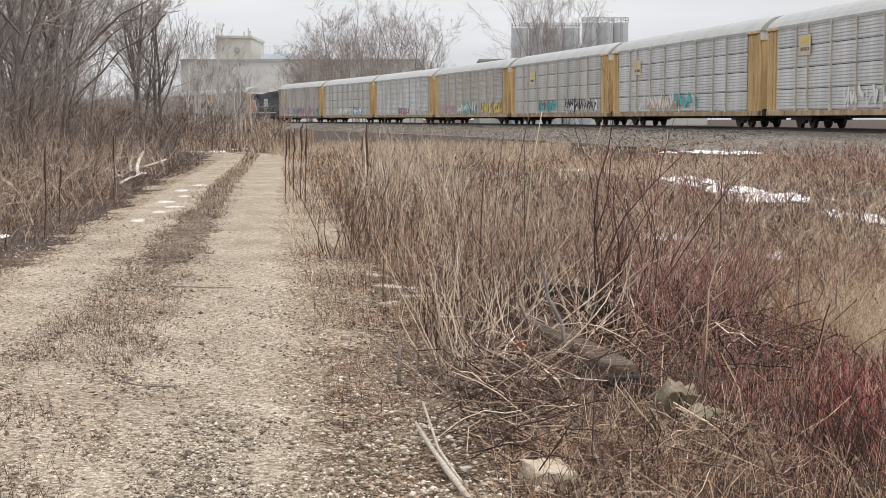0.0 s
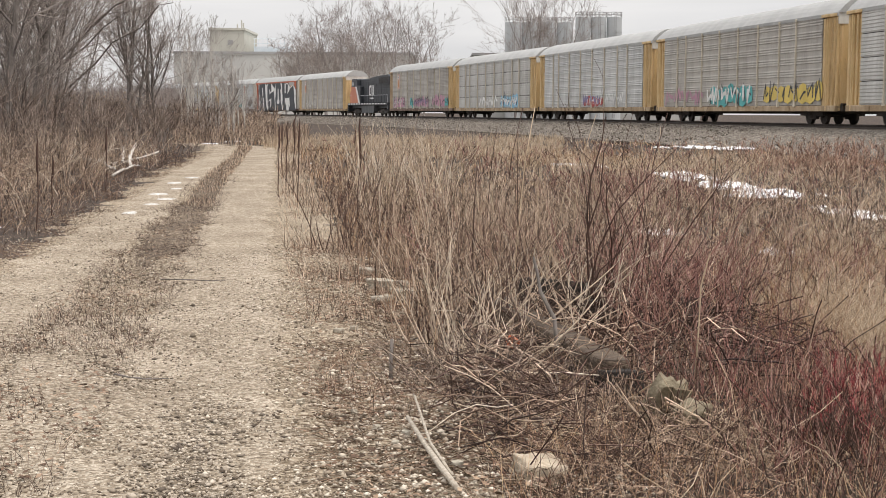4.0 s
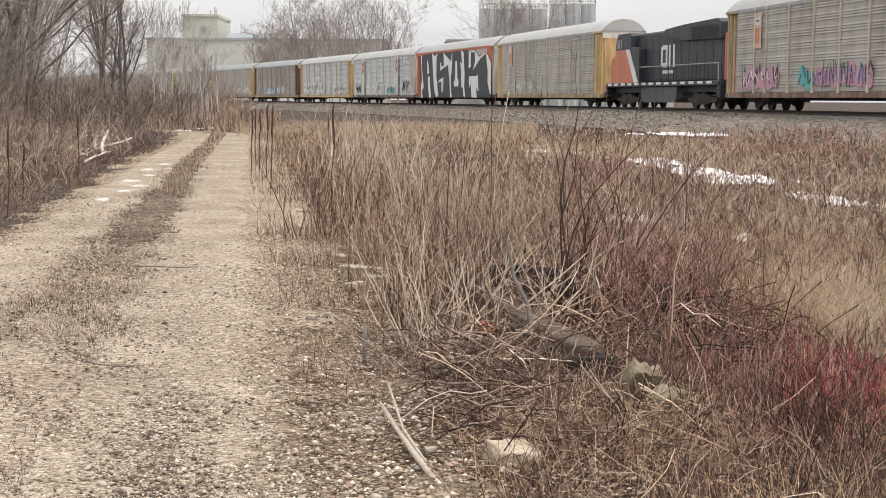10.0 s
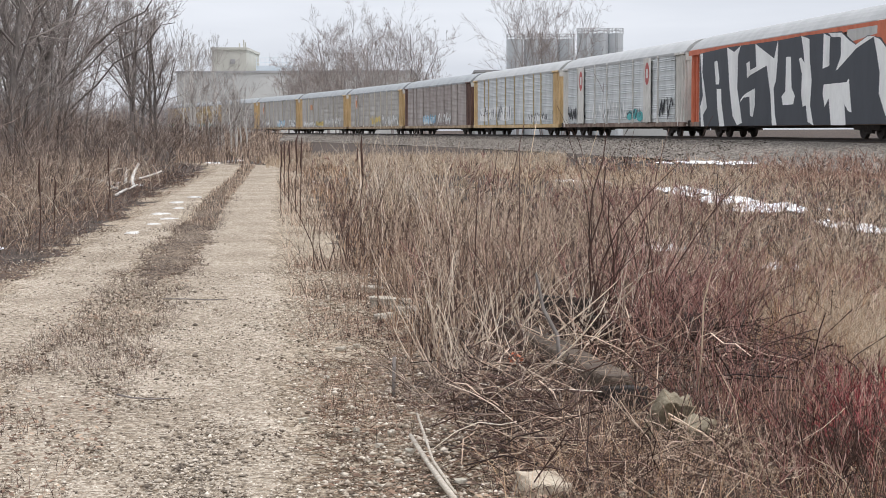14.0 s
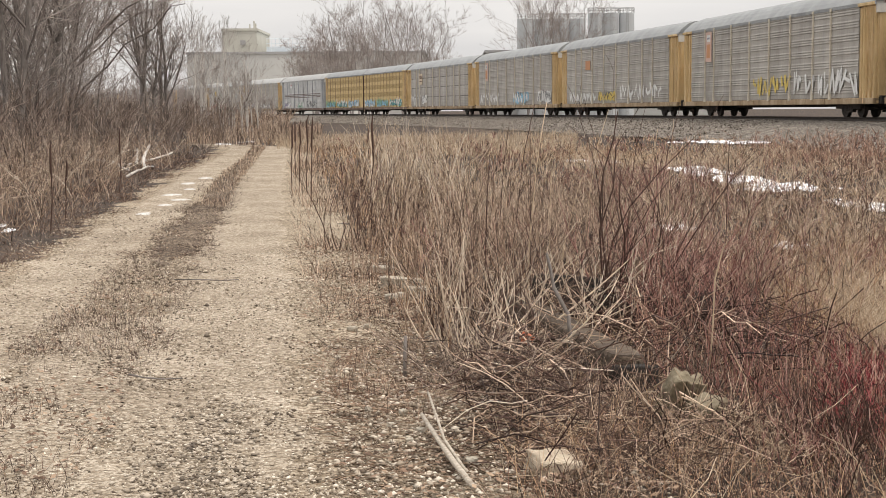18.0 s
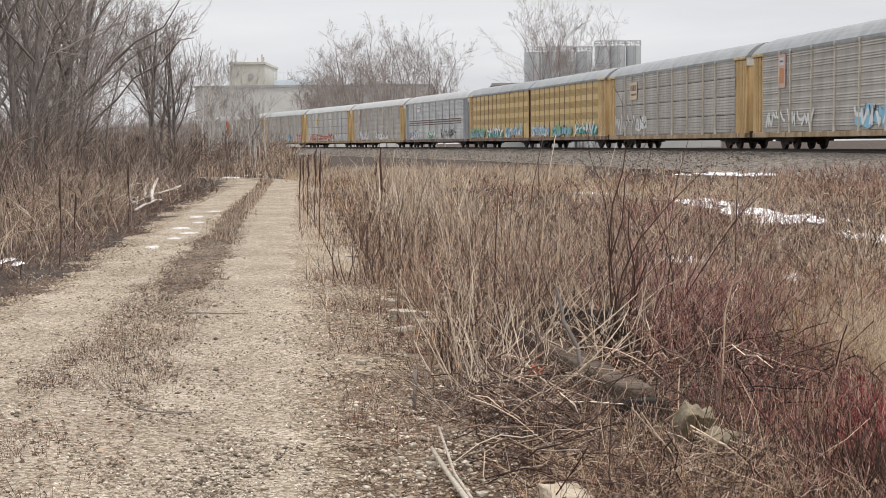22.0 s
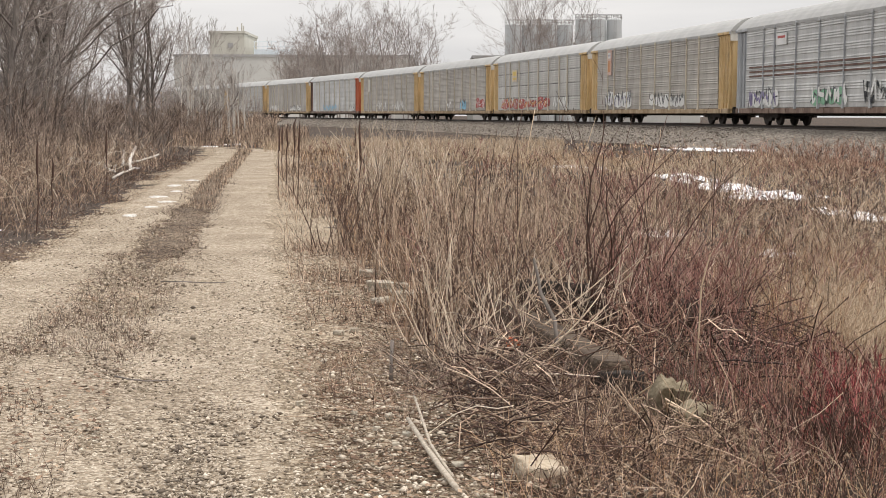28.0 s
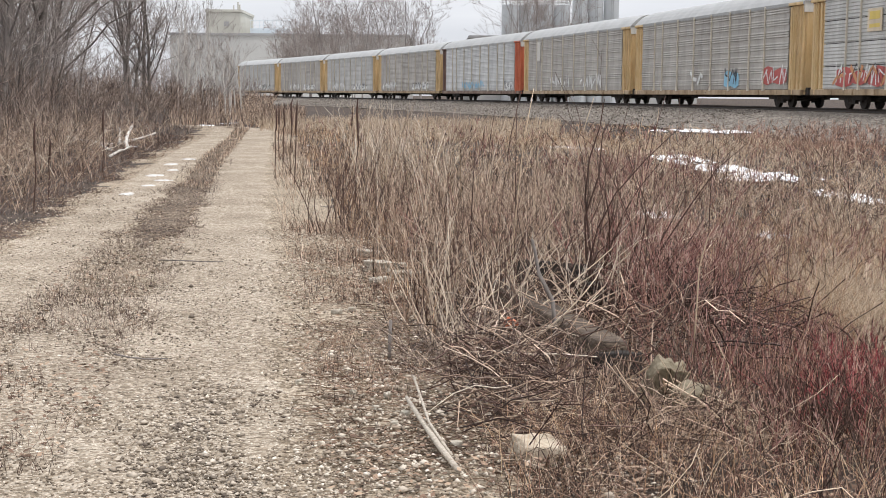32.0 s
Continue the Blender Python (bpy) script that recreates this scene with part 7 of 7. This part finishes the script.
x, y = lane_side(n, 5.4, 17, 1.3, 1.45, 2.6)
ok = clumps(x, y, 1.2, 15.5) + rng.normal(0, 0.2, n) > -0.1
x, y = x[ok], y[ok]
P, R = stand(roots_at(x, y) + np.array([0, 0, 0.03]), rng.uniform(0.03, 0.1, len(x)), rng.uniform(1.2, 3.0, len(x)), rng.uniform(0.0018, 0.0034, len(x)), 3, 0.6)
stuff("verge_litter", [chains(P, R)], M["leaf"], "flattened brown dead stems over the gravel verge")
# fallen leaves
n = 22000
x, y = rng.uniform(-1.3, 2.4, n), scatter(n, 5.3, 16, 1.4)
m = 4000
x[:m], y[:m] = lane_side(m, 6, 20, 1.2, -0.55, 0.4)
keep = (x - road_x(y) > 1.4 + rng.exponential(0.2, n)) | (np.arange(n) < m)
keep &= (np.hypot((x - 0.6) / 0.75, (y - 8.6) / 1.6) > 1) | (rng.random(n) < 0.25)
keep &= clumps(x, y, 1.6, 3.3) + rng.normal(0, 0.2, n) > -0.1
x, y = x[keep], y[keep]
n = len(x)
a, s = rng.uniform(0, 6.283, n), rng.uniform(0.008, 0.022, n)
c0 = np.stack([x, y, relief(x, y) + rng.uniform(0.03, 0.07, n)], 1)
dx = np.stack([np.cos(a), np.sin(a), rng.uniform(-0.4, 0.4, n)], 1) * s[:, None]
dy = np.stack([-np.sin(a), np.cos(a), rng.uniform(-0.5, 0.5, n)], 1) * s[:, None] * 0.55
V = np.stack([c0 - dx, c0 + dy, c0 + dx, c0 - dy], 1).reshape(-1, 3)
tagged(new("leaf_litter", raw_mesh("leaf_litter", V, np.arange(4 * n).reshape(n, 4), M["leaf"])), "scattered curled dead leaves", "leaves", kind="stuff")
lump("orange_leaf", 0.46, 8.75, 0.07, 0.05, 0.06, 30, "orange_leaf", "faded orange scrap caught in dead stems", "litter", (20, 30), 0.2, 4, 1, 0.12)


# thicket and brush
def brush(name, n, xs, ys, h0, h1, r, mat, label, twigs=6, twigs2=3, rmin=0.006):
    x, y = xs, ys
    P, R = stand(roots_at(x, y), rng.uniform(h0, h1, n), rng.uniform(0.1, 0.8, n), rng.uniform(0.6, 1.2, n) * r, 5, 0.1)
    P1, R1 = sprout(P, R, twigs, 0.2, 0.98, 0.45, 45, 0.2, 0.6, 3)
    P2, R2 = sprout(P1, R1, twigs2, 0.2, 0.95, 0.5, 30, 0.15, 0.7, 2)
    stuff(name, [chains(P, np.maximum(R, rmin)), chains(P1, np.maximum(R1, rmin)), chains(P2, np.maximum(R2, rmin * 0.85))], M[mat], label, "brush")


n = 750
y = rng.uniform(26, 62, n)
brush("thicket_brush", n, road_x(y) - 3.0 - rng.random(n) ** 0.8 * (0.20 * y), y, 0.7, 2.1, 0.012, "brush", "dense grey-brown leafless brush beside the lane", 5, 3, 0.0035)
n = 600
y = rng.uniform(62, 120, n)
brush("thicket_brush", n, -0.315 * y + rng.random(n) * 0.17 * y, y, 0.7, 2.2, 0.014, "brush", "dense dark leafless brush behind the verge", 6, 4, 0.006)
n = 340
y = rng.uniform(125, 185, n)
brush("thicket_brush", n, -0.33 * y + rng.random(n) * 0.165 * y, y, 2.6, 5.4, 0.02, "far_twig", "dense leafless woods hiding the railway", 6, 3, 0.013)
n = 100
y = rng.uniform(150, 185, n)
brush("thicket_brush", n, -0.178 * y + rng.random(n) * 0.064 * y, y, 1.2, 3.4, 0.014, "far_twig", "pale leafless brush before the railway", 6, 4, 0.011)
n = 300
y = rng.uniform(119, 150, n)
brush("thicket_brush", n, -0.175 * y + rng.random(n) * 0.068 * y, y, 0.6, 1.7, 0.012, "weed", "grey-brown leafless brush before the railway", 6, 4, 0.008)
n = 2600
y = rng.uniform(66, 125, n)
x = -0.175 * y + rng.random(n) * 0.09 * y
P, R = stand(roots_at(x, y), rng.uniform(0.5, 1.0, n), rng.uniform(0.1, 0.5, n), 0.00013 * y, 3)
stuff("russet_grass", [chains(P, R)], M["weed"], "grey-brown dead grass where the lane bends away")
n = 3800
y = rng.uniform(58, 84, n)
x = -0.115 * y + rng.random(n) * 0.2 * y
P, R = stand(roots_at(x, y), rng.uniform(0.25, 0.6, n), rng.uniform(0.1, 0.8, n), 0.00013 * y, 3)
stuff("russet_grass", [chains(P, R)], M["straw"], "tan dead grass towards the railway")


# ---- movement ----
def train_s(t):
    """How far the train has run along the line, in metres."""
    if t <= 14.5:
        return -8.8 - 17.0 * t
    if t >= 16.5:
        return -332.0 - 16.93 * (t - 16.5)
    u = (t - 14.5) / 2
    a, b = -8.8 - 17.0 * 14.5, -332.0
    m0, m1 = -17.0 * 2, -16.93 * 2
    return (2 * u ** 3 - 3 * u ** 2 + 1) * a + (u ** 3 - 2 * u ** 2 + u) * m0 + (-2 * u ** 3 + 3 * u ** 2) * b + (u ** 3 - u ** 2) * m1


def motions():
    times = [0, 2, 4, 6, 8, 10, 12, 13, 14, 14.5, 15, 15.5, 16, 16.5, 17, 18, 20, 22, 24, 26, 28, 30, 32]
    for thing, behind in CARS:
        rows = []
        for t in times:
            x, y, z, a = on_line(behind + train_s(t), MID)
            rows.append((t, pose(x, y, z, 0, 0, math.degrees(math.atan2(-math.cos(a), -math.sin(a))))))
        walk(thing, rows)


motions()
